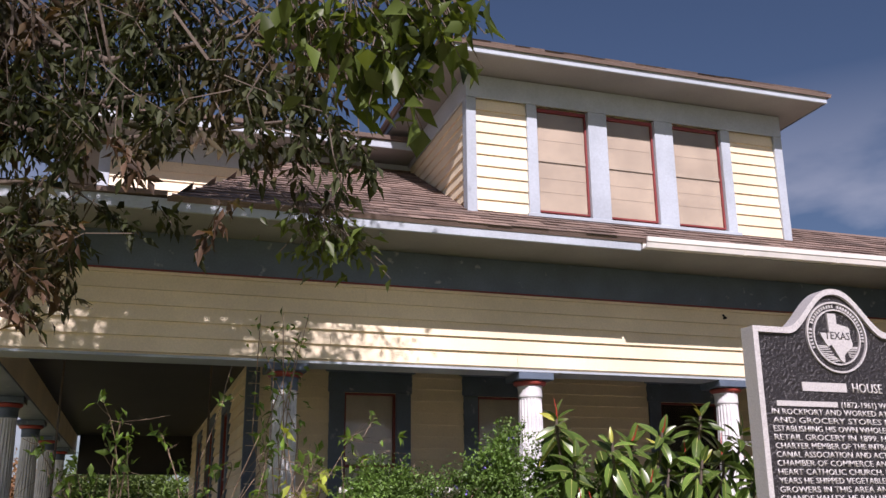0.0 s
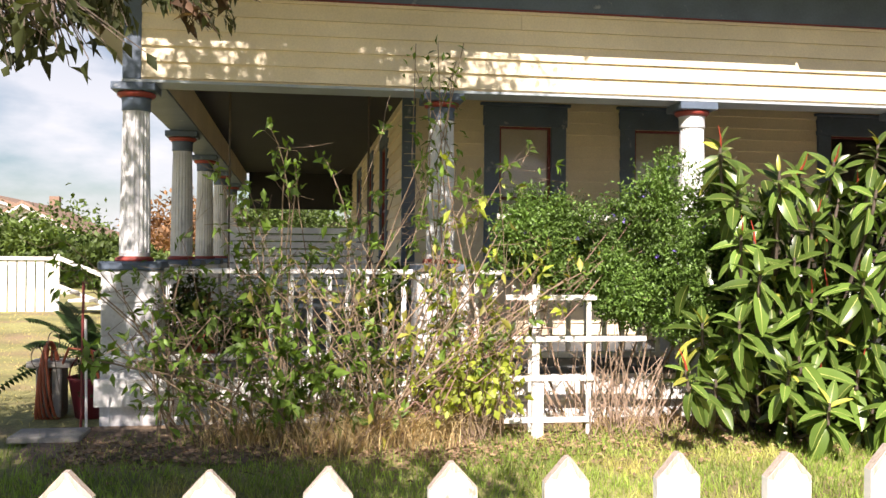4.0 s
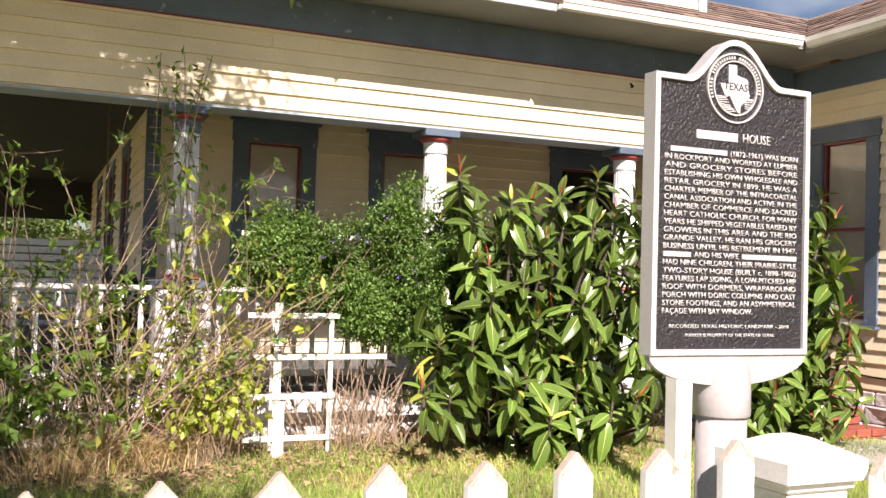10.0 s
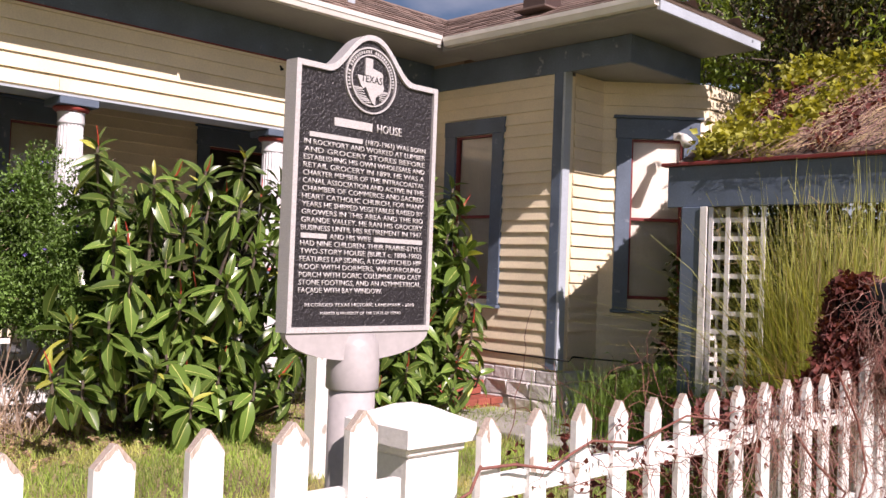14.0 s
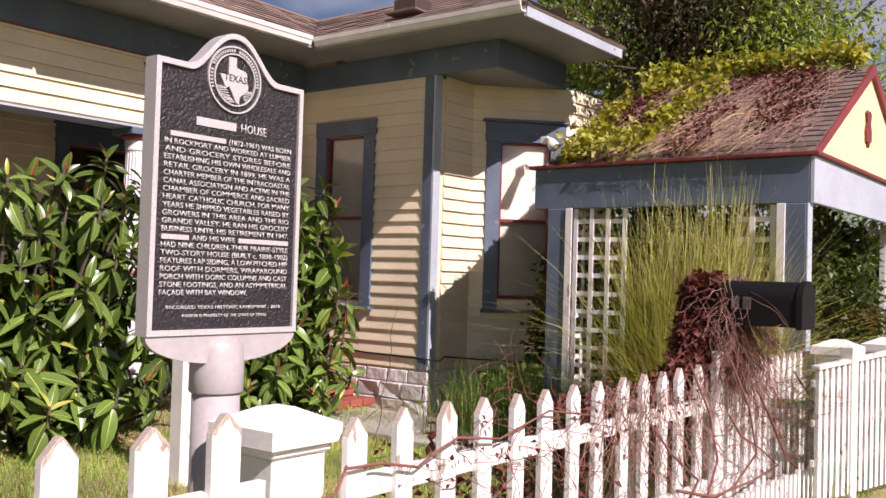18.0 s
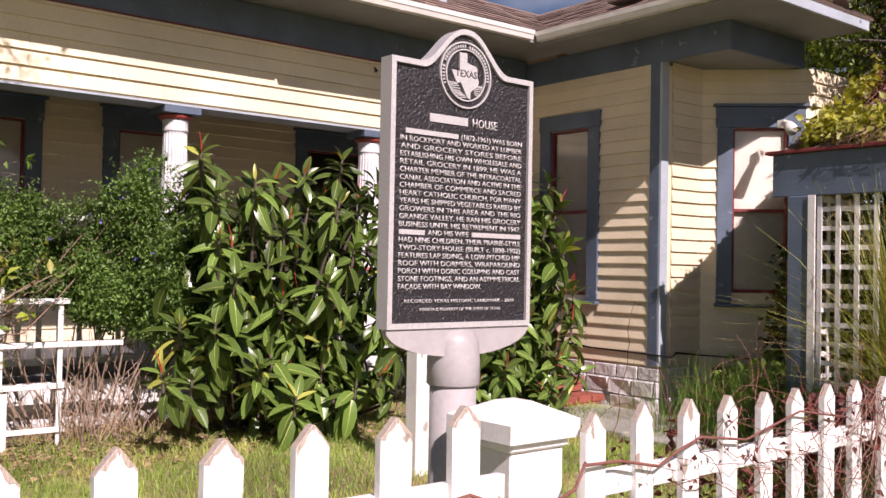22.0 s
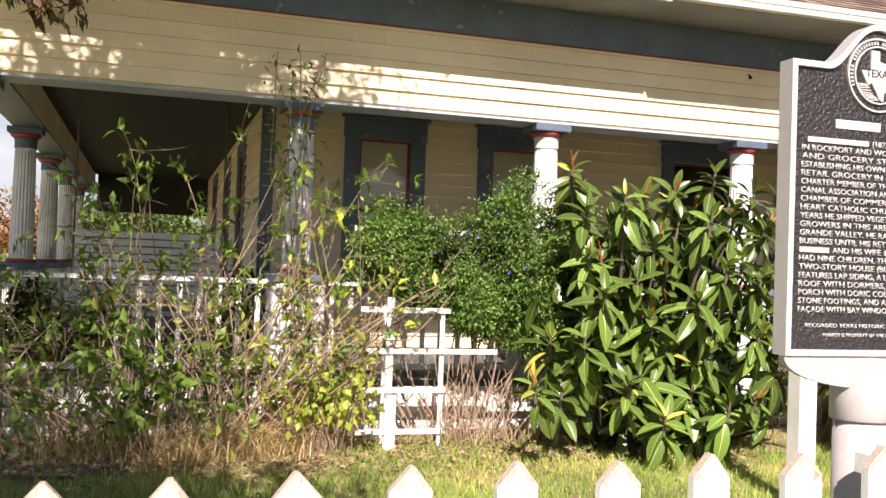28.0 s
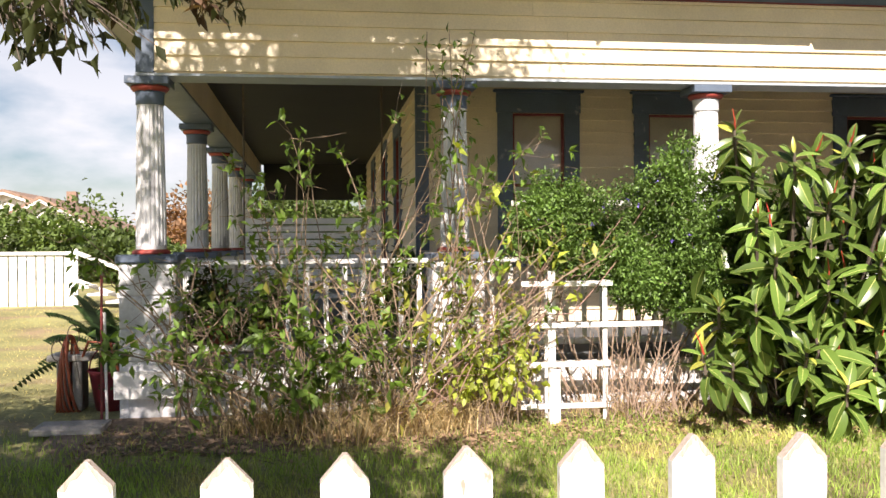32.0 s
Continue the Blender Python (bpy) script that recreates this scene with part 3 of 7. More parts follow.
# wing with its square eave over the cut-away bay
wing_m = frame_matrix((X_WING, Y_MAIN, 0), (-1, 0, 0))
WA = lambda y: Y_MAIN - y
wing_open = [(WA(7.93), WA(7.32), 1.25, 3.20)]
wing = wall("wall_wing_side", "cream lap-sided wing wall raked by the sun", wing_m, WA(Y_WING), 0.5, Z_SIDE, 0.18, YELLOW, wing_open)
siding(wing, WA(Y_WING) - 0.10, 0.52, 3.815, PITCH, YELLOW, [(wing_open[0][0] - 0.17, wing_open[0][1] + 0.17, 1.14, 3.40)], 7)
window("window_6", "tall sash window with slate blue casing and blind in the wing", wing_m, *wing_open[0], case=0.17, head=0.19, sill=0.06)
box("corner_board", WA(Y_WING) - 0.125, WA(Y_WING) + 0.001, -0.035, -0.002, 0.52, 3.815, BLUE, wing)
# front face of the same corner board, sunlight put into its paler blue
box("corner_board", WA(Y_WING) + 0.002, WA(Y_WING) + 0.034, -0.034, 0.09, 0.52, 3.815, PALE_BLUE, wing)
CH0 = Vector((9.06, Y_WING, 0))
front = wall("wall_wing_front", "cream lap-sided front of the wing", frame_matrix((X_WING + 0.18, Y_WING, 0), (0, -1, 0)), CH0.x - X_WING - 0.18, 0.3, Z_SIDE, 0.18, YELLOW)
siding(front, CH0.x - X_WING - 0.18, 0.52, 3.815, PITCH, YELLOW, (), 8)
CH_LEN = 1.23
bay_m = frame_matrix(CH0, (-1, -1, 0))
bay_open = [(0.345, 0.945, 1.32, 3.165)]
bay = wall("wall_bay", "cream lap-sided angled wall of the bay window", bay_m, CH_LEN, 0.3, Z_SIDE, 0.18, YELLOW, bay_open)
siding(bay, CH_LEN, 0.52, 3.815, PITCH, YELLOW, [(0.175, 1.115, 1.16, 3.42)], 9)
window("window_7", "bay sash window with slate blue casing and pale blind", bay_m, *bay_open[0], case=0.17, head=0.235, sill=0.12)
B1 = CH0 + Vector((1, -1, 0)).normalized() * CH_LEN
bay_front = wall("wall_bay_front", "cream lap-sided front of the bay", frame_matrix((B1.x, B1.y, 0), (0, -1, 0)), 1.1, 0.3, Z_SIDE, 0.18, YELLOW)
siding(bay_front, 1.1, 0.52, 3.815, PITCH, YELLOW, (), 10)
wall("wall_wing_right", "cream wall of the wing", frame_matrix((10.83, 5.44, 0), (1, 0, 0)), 10, 0.3, Z_SIDE, 0.18, YELLOW)
back = wall("wall_back", "cream rear house wall", frame_matrix((13.2, 22.0, 0), (0, 1, 0)), 11.86, 0.1, Z_FRIEZE, 0.18, YELLOW)

# square box of frieze boards round the wing under its eave
fz = new("trim_frieze_wing", None)
tagged(fz, "slate blue frieze boards under the wing eave", "frieze", kind="structure")
box("frieze_board", X_WING - 0.045, X_WING - 0.004, 5.42, 8.38, 3.80, 4.09, BLUE, fz, 0.004)
box("frieze_board", X_WING - 0.003, 9.70, 5.42, 5.46, 3.80, 4.09, BLUE, fz, 0.004)
box("bay_soffit", X_WING - 0.003, 9.70, 5.465, 6.5, 3.83, 3.85, SOFFIT, fz, 0)

# soffits and fascias
ev = new("trim_eaves", None)
tagged(ev, "grey soffits with pale blue fascia boards", "eave", kind="structure")
box("soffit_board", -2.25, X_WING, Y_EAVE + 0.02, YB - 0.005, Z_EAVE - 0.012, Z_EAVE, SOFFIT, ev, 0)
box("soffit_board", -2.25, -1.375, YB - 0.004, 22.0, Z_EAVE - 0.012, Z_EAVE, SOFFIT, ev, 0, "pale yellow side soffit")
box("soffit_board", X_VALLEY + 0.02, X_WING - 0.046, Y_WEAVE + 0.02, Y_EAVE + 0.018, Z_EAVE - 0.062, Z_EAVE - 0.05, SOFFIT, ev, 0)
box("soffit_board", X_WING - 0.046, 9.7, Y_WEAVE + 0.02, 5.46, Z_EAVE - 0.062, Z_EAVE - 0.05, SOFFIT, ev, 0)
box("fascia_board", -2.27, 4.62, Y_EAVE - 0.012, Y_EAVE + 0.018, Z_EAVE - 0.05, Z_EAVE + 0.055, PALE_BLUE, ev, 0.004)
box("fascia_board", 4.625, X_VALLEY, Y_EAVE - 0.004, Y_EAVE + 0.018, Z_EAVE - 0.03, Z_EAVE + 0.055, SOFFIT, ev, 0.004)
box("fascia_board", -2.29, -2.26, Y_EAVE + 0.02, 22.0, Z_EAVE - 0.03, Z_EAVE + 0.055, PALE_BLUE, ev, 0.004)
box("fascia_board", X_VALLEY - 0.004, X_VALLEY + 0.018, Y_WEAVE + 0.012, Y_EAVE, Z_EAVE - 0.065, Z_EAVE + 0.055, SOFFIT, ev, 0.004)
box("fascia_board", X_VALLEY, 9.7, Y_WEAVE - 0.018, Y_WEAVE + 0.012, Z_EAVE - 0.075, Z_EAVE + 0.055, PALE_BLUE, ev, 0.004)


def gutter(name, a, b, out):
    """A white K-shaped gutter from a to b with its joints; out: the way from the roof."""
    t = thing(name, "white aluminium rain gutter along the eave", "gutter")
    a, b, out = Vector(a), Vector(b), Vector(out)
    prof = [(0.0, -0.075), (0.075, -0.075), (0.09, -0.03), (0.10, -0.02), (0.105, 0.025), (0.09, 0.025), (0.08, -0.02), (0.065, -0.062), (0.01, -0.062), (0.01, 0.02), (0.0, 0.02)]
    v = [p + out * o + Vector((0, 0, z)) for p in (a, b) for o, z in prof]
    n = len(prof)
    f = [(k, (k + 1) % n, n + (k + 1) % n, n + k) for k in range(n)] + [tuple(range(n - 1, -1, -1)), tuple(range(n, 2 * n))]
    child("trough", mesh_of("trough", v, f, GUTTER), t)
    d = (b - a).normalized()
    L = (b - a).length
    for k in range(1, int(L // 1.1) + 1):
        p = a + d * 1.1 * k
        v = [p + d * s + out * (o * 1.04 - 0.002) + Vector((0, 0, z * 1.06)) for s in (-0.02, 0.02) for o, z in prof]
        child("joint", mesh_of("joint", v, f, GUTTER), t)
    return t


gutter("rain_gutter", (4.64, Y_EAVE - 0.006, Z_EAVE + 0.045), (X_VALLEY - 0.11, Y_EAVE - 0.006, Z_EAVE + 0.06), (0, -1, 0))
gutter("rain_gutter", (X_VALLEY - 0.006, Y_EAVE - 0.11, Z_EAVE + 0.04), (X_VALLEY - 0.006, Y_WEAVE, Z_EAVE + 0.04), (-1, 0, 0))


# roof planes with shingle courses
def roof_plane(parent, corners, course=0.14, tab=0.30, seed=2, loose=True):
    """A sloped slab: corners (lower left, lower right, upper right, upper left) seen from outside, with rows of shingle tabs on it."""
    c = [Vector(p) for p in corners]
    n = (c[1] - c[0]).cross(c[3] - c[0]).normalized()
    low = [p - n * 0.04 for p in c]
    child("deck", mesh_of("deck", c + low, [(0, 1, 2, 3), (7, 6, 5, 4), (0, 4, 5, 1), (1, 5, 6, 2), (2, 6, 7, 3), (3, 7, 4, 0)], SHINGLE), parent)
    u = (c[1] - c[0]).normalized()
    w = n.cross(u)
    flat = [((p - c[0]).dot(u), (p - c[0]).dot(w)) for p in c]
    rng = random.Random(seed)
    v, f = [], []
    rows = int(max(p[1] for p in flat) / course)
    for i in range(rows):
        s0 = i * course
        k = (s0 + course * 0.5) / max(flat[3][1], 0.01)
        x0, x1 = flat[0][0] + (flat[3][0] - flat[0][0]) * k, flat[1][0] + (flat[2][0] - flat[1][0]) * k
        a = x0 - rng.random() * tab
        while a < x1:
            wd = tab * rng.uniform(0.5, 1.2)
            a0, a1 = max(a, x0), min(a + wd - 0.006, x1)
            if a1 - a0 > 0.03:
                lift = rng.uniform(0.009, 0.017)
                st = len(v)
                for s, h in ((s0 - 0.012 * rng.random(), lift), (s0 + course, 0.003)):
                    for q in (a0, a1):
                        v.append(c[0] + u * q + w * s + n * h)
                for q in (a0, a1):
                    v.append(c[0] + u * q + w * s0 + n * 0.001)
                f += [(st, st + 1, st + 3, st + 2), (st + 4, st + 5, st + 1, st)]
            a += wd
    me = mesh_of("shingle_mass", v, f, SHINGLE)
    ob = child("shingle_mass", me, parent)
    ob["kind"] = "stuff"


SL = 0.55
ZR = Z_EAVE + 0.062
roof = new("roof_main", None)
tagged(roof, "low-pitched brown shingle hip roof", "roof", kind="structure")
RUN, LOW = 3.8, 1.42
X0, Y0 = -2.32, Y_EAVE - 0.04
XH = 0.25
roof_plane(roof, [(XH, Y0, ZR), (5.0, Y0, ZR), (5.0, Y0 + RUN, ZR + RUN * SL), (2.3, Y0 + RUN, ZR + RUN * SL)], seed=11)
roof_plane(roof, [(5.0, Y0, ZR), (X_VALLEY, Y0, ZR), (X_VALLEY + LOW, Y0 + LOW, ZR + LOW * SL), (5.0, Y0 + LOW, ZR + LOW * SL)], seed=15)
roof_plane(roof, [(XH, 22.0, ZR), (XH, Y0, ZR), (2.3, Y0 + RUN, ZR + RUN * SL), (2.3, 22.0 - RUN, ZR + RUN * SL)], course=0.3, tab=0.6, seed=12)
roof_plane(roof, [(X0, 22.0, ZR - 0.01), (X0, Y0, ZR - 0.01), (XH, Y0, ZR + 0.05), (XH, 22.0, ZR + 0.05)], course=0.3, tab=0.6, seed=18)
roof_plane(roof, [(12.0, 16.0, ZR), (5.0, 16.0, ZR), (5.0, Y0 + LOW, ZR + LOW * SL), (12.0, Y0 + LOW, ZR + LOW * SL)], course=0.4, tab=0.8, seed=16)
roof_plane(roof, [(X_VALLEY - 0.04, Y0, ZR), (X_VALLEY - 0.04, Y_WEAVE - 0.04, ZR), (X_VALLEY + LOW, Y_WEAVE + LOW, ZR + LOW * SL), (X_VALLEY + LOW, Y0 + LOW, ZR + LOW * SL)], seed=13)
roof_plane(roof, [(X_VALLEY - 0.04, Y_WEAVE - 0.04, ZR), (9.76, Y_WEAVE - 0.04, ZR), (X_VALLEY + LOW + 0.02, Y_WEAVE + LOW, ZR + LOW * SL), (X_VALLEY + LOW, Y_WEAVE + LOW, ZR + LOW * SL)], seed=14)
roof_plane(roof, [(9.76, Y_WEAVE - 0.04, ZR), (9.76, Y0 + LOW, ZR), (X_VALLEY + LOW, Y0 + LOW, ZR + LOW * SL), (X_VALLEY + LOW, Y_WEAVE + LOW, ZR + LOW * SL)], course=0.3, seed=17)

vent = thing("roof_vent", "small dark box vent on the shingle roof", "vent", (8.08, 6.45, ZR + 0.40 * SL))
vb = box_bm(-0.14, 0.14, -0.16, 0.16, 0.0, 0.16, 0.01)
part("hood", vb, material("dark_vent_metal", (0.07, 0.045, 0.04), 0.5, grain=0.1), vent)
box("flange", -0.22, 0.22, -0.22, 0.22, -0.01, 0.012, SHINGLE, vent, 0.003)


# ---- dormers ----
def dormer(name, label, m, x0, x1, z0, z1, deep, wins, detail=True):
    d = new(name)
    d.matrix_basis = m
    tagged(d, label, "dormer", kind="structure")
    zc = z1 + 0.25
    body = box_bm(x0 + 0.03, x1 - 0.03, 0.08, deep, z0 - 0.12, zc, 0)
    part("core", body, YELLOW, d)
    ops = [(a - 0.115, b + 0.115, c - 0.06, e + 0.01) for a, b, c, e in wins]
    rows = round((z1 - z0) / 0.116)
    h = (z1 - z0) / rows
    for i in range(-1, rows):
        za = z0 + i * h
        seg = [(x0 + 0.1, x1 - 0.1)] if za + h < wins[0][2] - 0.05 else [(x0 + 0.1, ops[0][0]), (ops[-1][1], x1 - 0.1)]
        for a, b in seg:
            v = [(a, 0.03, za), (b, 0.03, za), (b, 0.005, za), (a, 0.005, za), (a, 0.03, za + h + 0.01), (b, 0.03, za + h + 0.01), (b, 0.024, za + h + 0.01), (a, 0.024, za + h + 0.01)]
            child("board", mesh_of("board", v, [(0, 1, 2, 3), (4, 7, 6, 5), (3, 2, 6, 7), (0, 3, 7, 4), (1, 5, 6, 2), (0, 4, 5, 1)], YELLOW), d)
        for sgn, xs in ((-1, x0), (1, x1)):
            xo, xi = xs - sgn * 0.005, xs - sgn * 0.03
            v = [(xi, 0.1, za), (xi, deep, za), (xo, deep, za), (xo, 0.1, za), (xi, 0.1, za + h + 0.01), (xi, deep, za + h + 0.01), (xi + sgn * 0.006, deep, za + h + 0.01), (xi + sgn * 0.006, 0.1, za + h + 0.01)]
            child("board", mesh_of("board", v, [(0, 1, 2, 3), (4, 7, 6, 5), (3, 2, 6, 7), (0, 3, 7, 4), (1, 5, 6, 2), (0, 4, 5, 1)], YELLOW), d)
    for a, b in ((x0 - 0.005, x0 + 0.1), (x1 - 0.1, x1 + 0.005)):
        box("corner_board", a, b, -0.02, 0.1, z0 - 0.12, z1, PALE_BLUE, d)
    box("frieze_board", x0 - 0.006, x1 + 0.006, -0.022, 0.0, z1 + 0.002, zc, PALE_BLUE, d)
    for xs in (x0 - 0.004, x1 - 0.018):
        box("frieze_board", xs, xs + 0.022, 0.003, deep, z1 + 0.002, zc, PALE_BLUE, d)
    for k, (a, b, c, e) in enumerate(wins):
        t = 0.02
        for nm, p0, p1, q0, q1 in (("stile", a, a + t, c, e), ("stile", b - t, b, c, e), ("rail", a + t, b - t, e - 0.035, e), ("rail", a + t, b - t, c, c + t)):
            box(nm, p0, p1, 0.03, 0.07, q0, q1, RED, d, 0.002)
        mid = (c + e) / 2
        box("meeting_rail", a + t, b - t, 0.042, 0.06, mid - 0.016, mid + 0.016, DORMER_BLIND, d, 0.002)
        g = child("pane", mesh_of("pane", [(a + t, 0.05, c + t), (b - t, 0.05, c + t), (b - t, 0.05, e - 0.035), (a + t, 0.05, e - 0.035)], [(0, 1, 2, 3)], GLASS), d)
        g.visible_shadow = False
        box("blind", a + t, b - t, 0.0562, 0.059, c + t, e - 0.035, DORMER_BLIND, d, 0, "beige closed blind")
        for q in (0.2, 0.33, 0.7, 0.82):
            box("blind_fold", a + t, b - t, 0.0535, 0.056, c + (e - c) * q, c + (e - c) * q + 0.008, DORMER_BLIND, d, 0)
    for a, b in [(wins[0][0] - 0.115, wins[0][0] - 0.001)] + [(wins[i][1] + 0.001, wins[i + 1][0] - 0.001) for i in range(len(wins) - 1)] + [(wins[-1][1] + 0.001, wins[-1][1] + 0.115)]:
        box("mullion", a, b, -0.018, 0.075, wins[0][2] - 0.04, z1 + 0.001, PALE_BLUE, d)
    box("sill", wins[0][0] - 0.14, wins[-1][1] + 0.14, -0.05, 0.03, wins[0][2] - 0.08, wins[0][2] - 0.042, PALE_BLUE, d)
    return d


dorm = dormer("dormer_front", "cream dormer with three blinded windows and blue-grey trim", frame_matrix((0, 8.17, 0), (0, -1, 0)), 3.07, 6.83, 4.45, 5.765, 4.0,
              [(3.84, 4.42, 4.62, 5.757), (4.64, 5.21, 4.62, 5.757), (5.435, 6.035, 4.62, 5.757)])
box("soffit", 2.71, 7.10, -0.46, 3.9, 6.02, 6.035, SOFFIT, dorm, 0)
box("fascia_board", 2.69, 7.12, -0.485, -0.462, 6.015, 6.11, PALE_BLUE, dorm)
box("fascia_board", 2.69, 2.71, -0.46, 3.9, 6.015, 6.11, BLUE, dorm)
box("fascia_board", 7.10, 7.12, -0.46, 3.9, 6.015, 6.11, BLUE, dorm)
dr = new("roof_dormer", None)
tagged(dr, "brown shingle hip roof over the dormer", "roof", kind="structure")
dl, drr, dy, dz, rise = 2.65, 7.16, 8.17 - 0.52, 6.115, 0.30
mx = (dl + drr) / 2
roof_plane(dr, [(dl, dy, dz), (drr, dy, dz), (drr - 2.3, dy + 2.3, dz + 2.3 * rise), (dl + 2.3, dy + 2.3, dz + 2.3 * rise)], seed=21)
roof_plane(dr, [(dl, 12.2, dz), (dl, dy, dz), (dl + 2.3, dy + 2.3, dz + 2.3 * rise), (dl + 2.3, 12.2, dz + 2.3 * rise)], seed=22)
roof_plane(dr, [(drr, dy, dz), (drr, 12.2, dz), (drr - 2.3, 12.2, dz + 2.3 * rise), (drr - 2.3, dy + 2.3, dz + 2.3 * rise)], course=0.3, seed=23)
dorm2 = dormer("dormer_side", "cream side dormer with blue-grey trim", frame_matrix((-0.45, 0, 0), (-1, 0, 0)), -13.8, -10.3, 4.40, 5.55, 3.6, [(-13.0, -12.4, 4.75, 5.5), (-12.2, -11.6, 4.75, 5.5)])
box("soffit", -14.3, -9.8, -0.5, 3.5, 5.80, 5.82, SOFFIT, dorm2, 0)
box("fascia_board", -14.3, -9.8, -0.52, -0.502, 5.79, 5.88, PALE_BLUE, dorm2)
box("fascia_board", -9.8, -9.78, -0.5, 3.5, 5.79, 5.88, PALE_BLUE, dorm2)
box("roof_slab", -14.3, -9.75, -0.53, 3.5, 5.885, 5.94, SHINGLE, dorm2)


# ---- porch columns, piers and rails ----
def porch_column(neck=BLUE):
    c = thing("porch_column", "fluted white Doric porch column with blue and red capital on a pier", "column", group="porch columns")
    prof = [(0.128, 1.53), (0.131, 1.56)] + [(0.131 - 0.018 * (k / 8) ** 1.5, 1.57 + k * 0.150) for k in range(9)] + [(0.114, 2.79)]
    child("shaft", mesh_of("shaft", *lathe(prof, 80, flutes=20, depth=0.009, span=(1.562, 2.775)), COLUMN), c)
    child("necking", mesh_of("necking", *lathe([(0.117, 2.792), (0.124, 2.80), (0.121, 2.82), (0.122, 2.885), (0.130, 2.905)], 40), neck, True), c)
    child("echinus", mesh_of("echinus", *lathe([(0.132, 2.907), (0.148, 2.914), (0.162, 2.93), (0.164, 2.944), (0.156, 2.953)], 40), BRICK_RED, True), c, "red painted ring")
    box("abacus", -0.185, 0.185, -0.185, 0.185, 2.955, 3.023, BLUE, c, 0.006)
    child("base_ring", mesh_of("base_ring", *lathe([(0.16, 1.487), (0.165, 1.50), (0.16, 1.515), (0.136, 1.528)], 40), BRICK_RED, True), c, "red painted base ring")
    box("pier_cap", -0.26, 0.26, -0.26, 0.26, 1.412, 1.485, BLUE, c, 0.012)
    for k in range(5):
        z = 0.02 + k * 0.2785
        box("pier_block", -0.235, 0.235, -0.235, 0.235, z, z + 0.2745, PIER, c, 0.012)
    return c


col = porch_column()
COLS = [(-1.285, 8.57), (1.41, 8.57), (3.835, 8.57), (6.09, 8.57), (-1.27, 11.72), (-1.27, 14.46), (-1.27, 17.2), (-1.27, 19.95)]
col.location = (*COLS[0], 0)
for x, y in (COLS[1], *COLS[4:]):
    copy_thing(col, pose(x, y, 0))
for x, y in COLS[2:4]:
    porch_column(COLUMN).location = (x, y, 0)


def porch_rail(x0, x1, y, gap=0.165):
    r = thing("porch_railing", "white wooden porch railing with square balusters", "railing", group="porch railings")
    box("top_rail", x0, x1, y - 0.045, y + 0.045, 1.385, 1.43, WHITE, r, 0.006)
    box("bottom_rail", x0, x1, y - 0.03, y + 0.03, 0.62, 0.675, WHITE, r, 0.006)
    n = int((x1 - x0) / gap)
    me = None
    for k in range(n):
        x = x0 + (k + 0.5) * (x1 - x0) / n
        if x < -0.2:  # balusters left out here so that this end stays dark
            continue
        if me is None:
            b = box("baluster", -0.022, 0.022, -0.014, 0.014, 0.676, 1.384, WHITE, r, 0.003)
            me = b.data
            b.location = (x, y, 0)
        else:
            child("baluster", me, r, m=Matrix.Translation((x, y, 0)))


for a, b in ((-1.03, 1.16), (1.66, 3.585), (4.085, 5.84)):
    porch_rail(a, b, 8.55)


def side_rail(y0, y1):
    r = thing("porch_railing", "white wooden porch railing with square balusters", "railing", group="porch railings")
    box("top_rail", -1.33, -1.24, y0, y1, 1.385, 1.43, WHITE, r, 0.006)
    box("bottom_rail", -1.315, -1.255, y0, y1, 0.66, 0.72, WHITE, r, 0.006)
    n = int((y1 - y0) / 0.16)
    for k in range(n):
        y = y0 + (k + 0.5) * (y1 - y0) / n
        box("baluster", -1.30, -1.27, y - 0.02, y + 0.02, 0.721, 1.384, WHITE, r, 0.0)


for a, b in ((8.83, 11.46), (11.98, 14.2), (14.72, 16.94)):
    side_rail(a, b)

# porch swing
sw = thing("porch_swing", "white slatted wooden porch swing hung on chains", "bench", (0.13, 10.0, 0))
for k in range(9):
    z = 1.16 + k * 0.078
    part("back_slat", box_bm(-0.72, 0.72, 0.10 + k * 0.012, 0.125 + k * 0.012, z, z + 0.062, 0.004), WHITE, sw)
for k in range(6):
    part("seat_slat", box_bm(-0.72, 0.72, -0.42 + k * 0.085, -0.345 + k * 0.085, 1.02, 1.042, 0.004), WHITE, sw)
for x in (-0.74, 0.70):
    part("arm_rest", box_bm(x, x + 0.05, -0.42, 0.15, 1.28, 1.31, 0.006), WHITE, sw)
    part("arm_post", box_bm(x, x + 0.05, -0.40, -0.35, 1.0, 1.279, 0.004), WHITE, sw)
    child("chain", mesh_of("chain", *tubes([[(x + 0.02, 0.0, 1.3), (x + 0.02, 0.02, 3.42)]], 0.012), BARK), sw, "rusty hanging chain")

# pots on the porch floor behind the railing
for px, py, s in ((-0.72, 8.95, 1.0), (-0.25, 9.0, 0.85)):
    p = thing("flower_pot", "red terracotta flower pot with leafy plant on the porch", "plant pot", (px, py, 0.56))
    child("pot", mesh_of("pot", *lathe([(0.11 * s, 0), (0.15 * s, 0.22 * s), (0.17 * s, 0.23 * s), (0.17 * s, 0.27 * s), (0.14 * s, 0.27 * s)], 20), TERRACOTTA, True), p)
    rg = np.random.default_rng(int(px * 100) + 200)
    n = 160
    b = rg.normal(size=(n, 3)) * [0.13, 0.13, 0.16] + [0, 0, 0.45]
    child("foliage", quick_mesh("foliage", *leaf_cloud(rg, b, rg.normal(size=(n, 3)), rg.uniform(0.06, 0.12, n), rg.uniform(0.03, 0.05, n)), BLUE_BUSH), p)

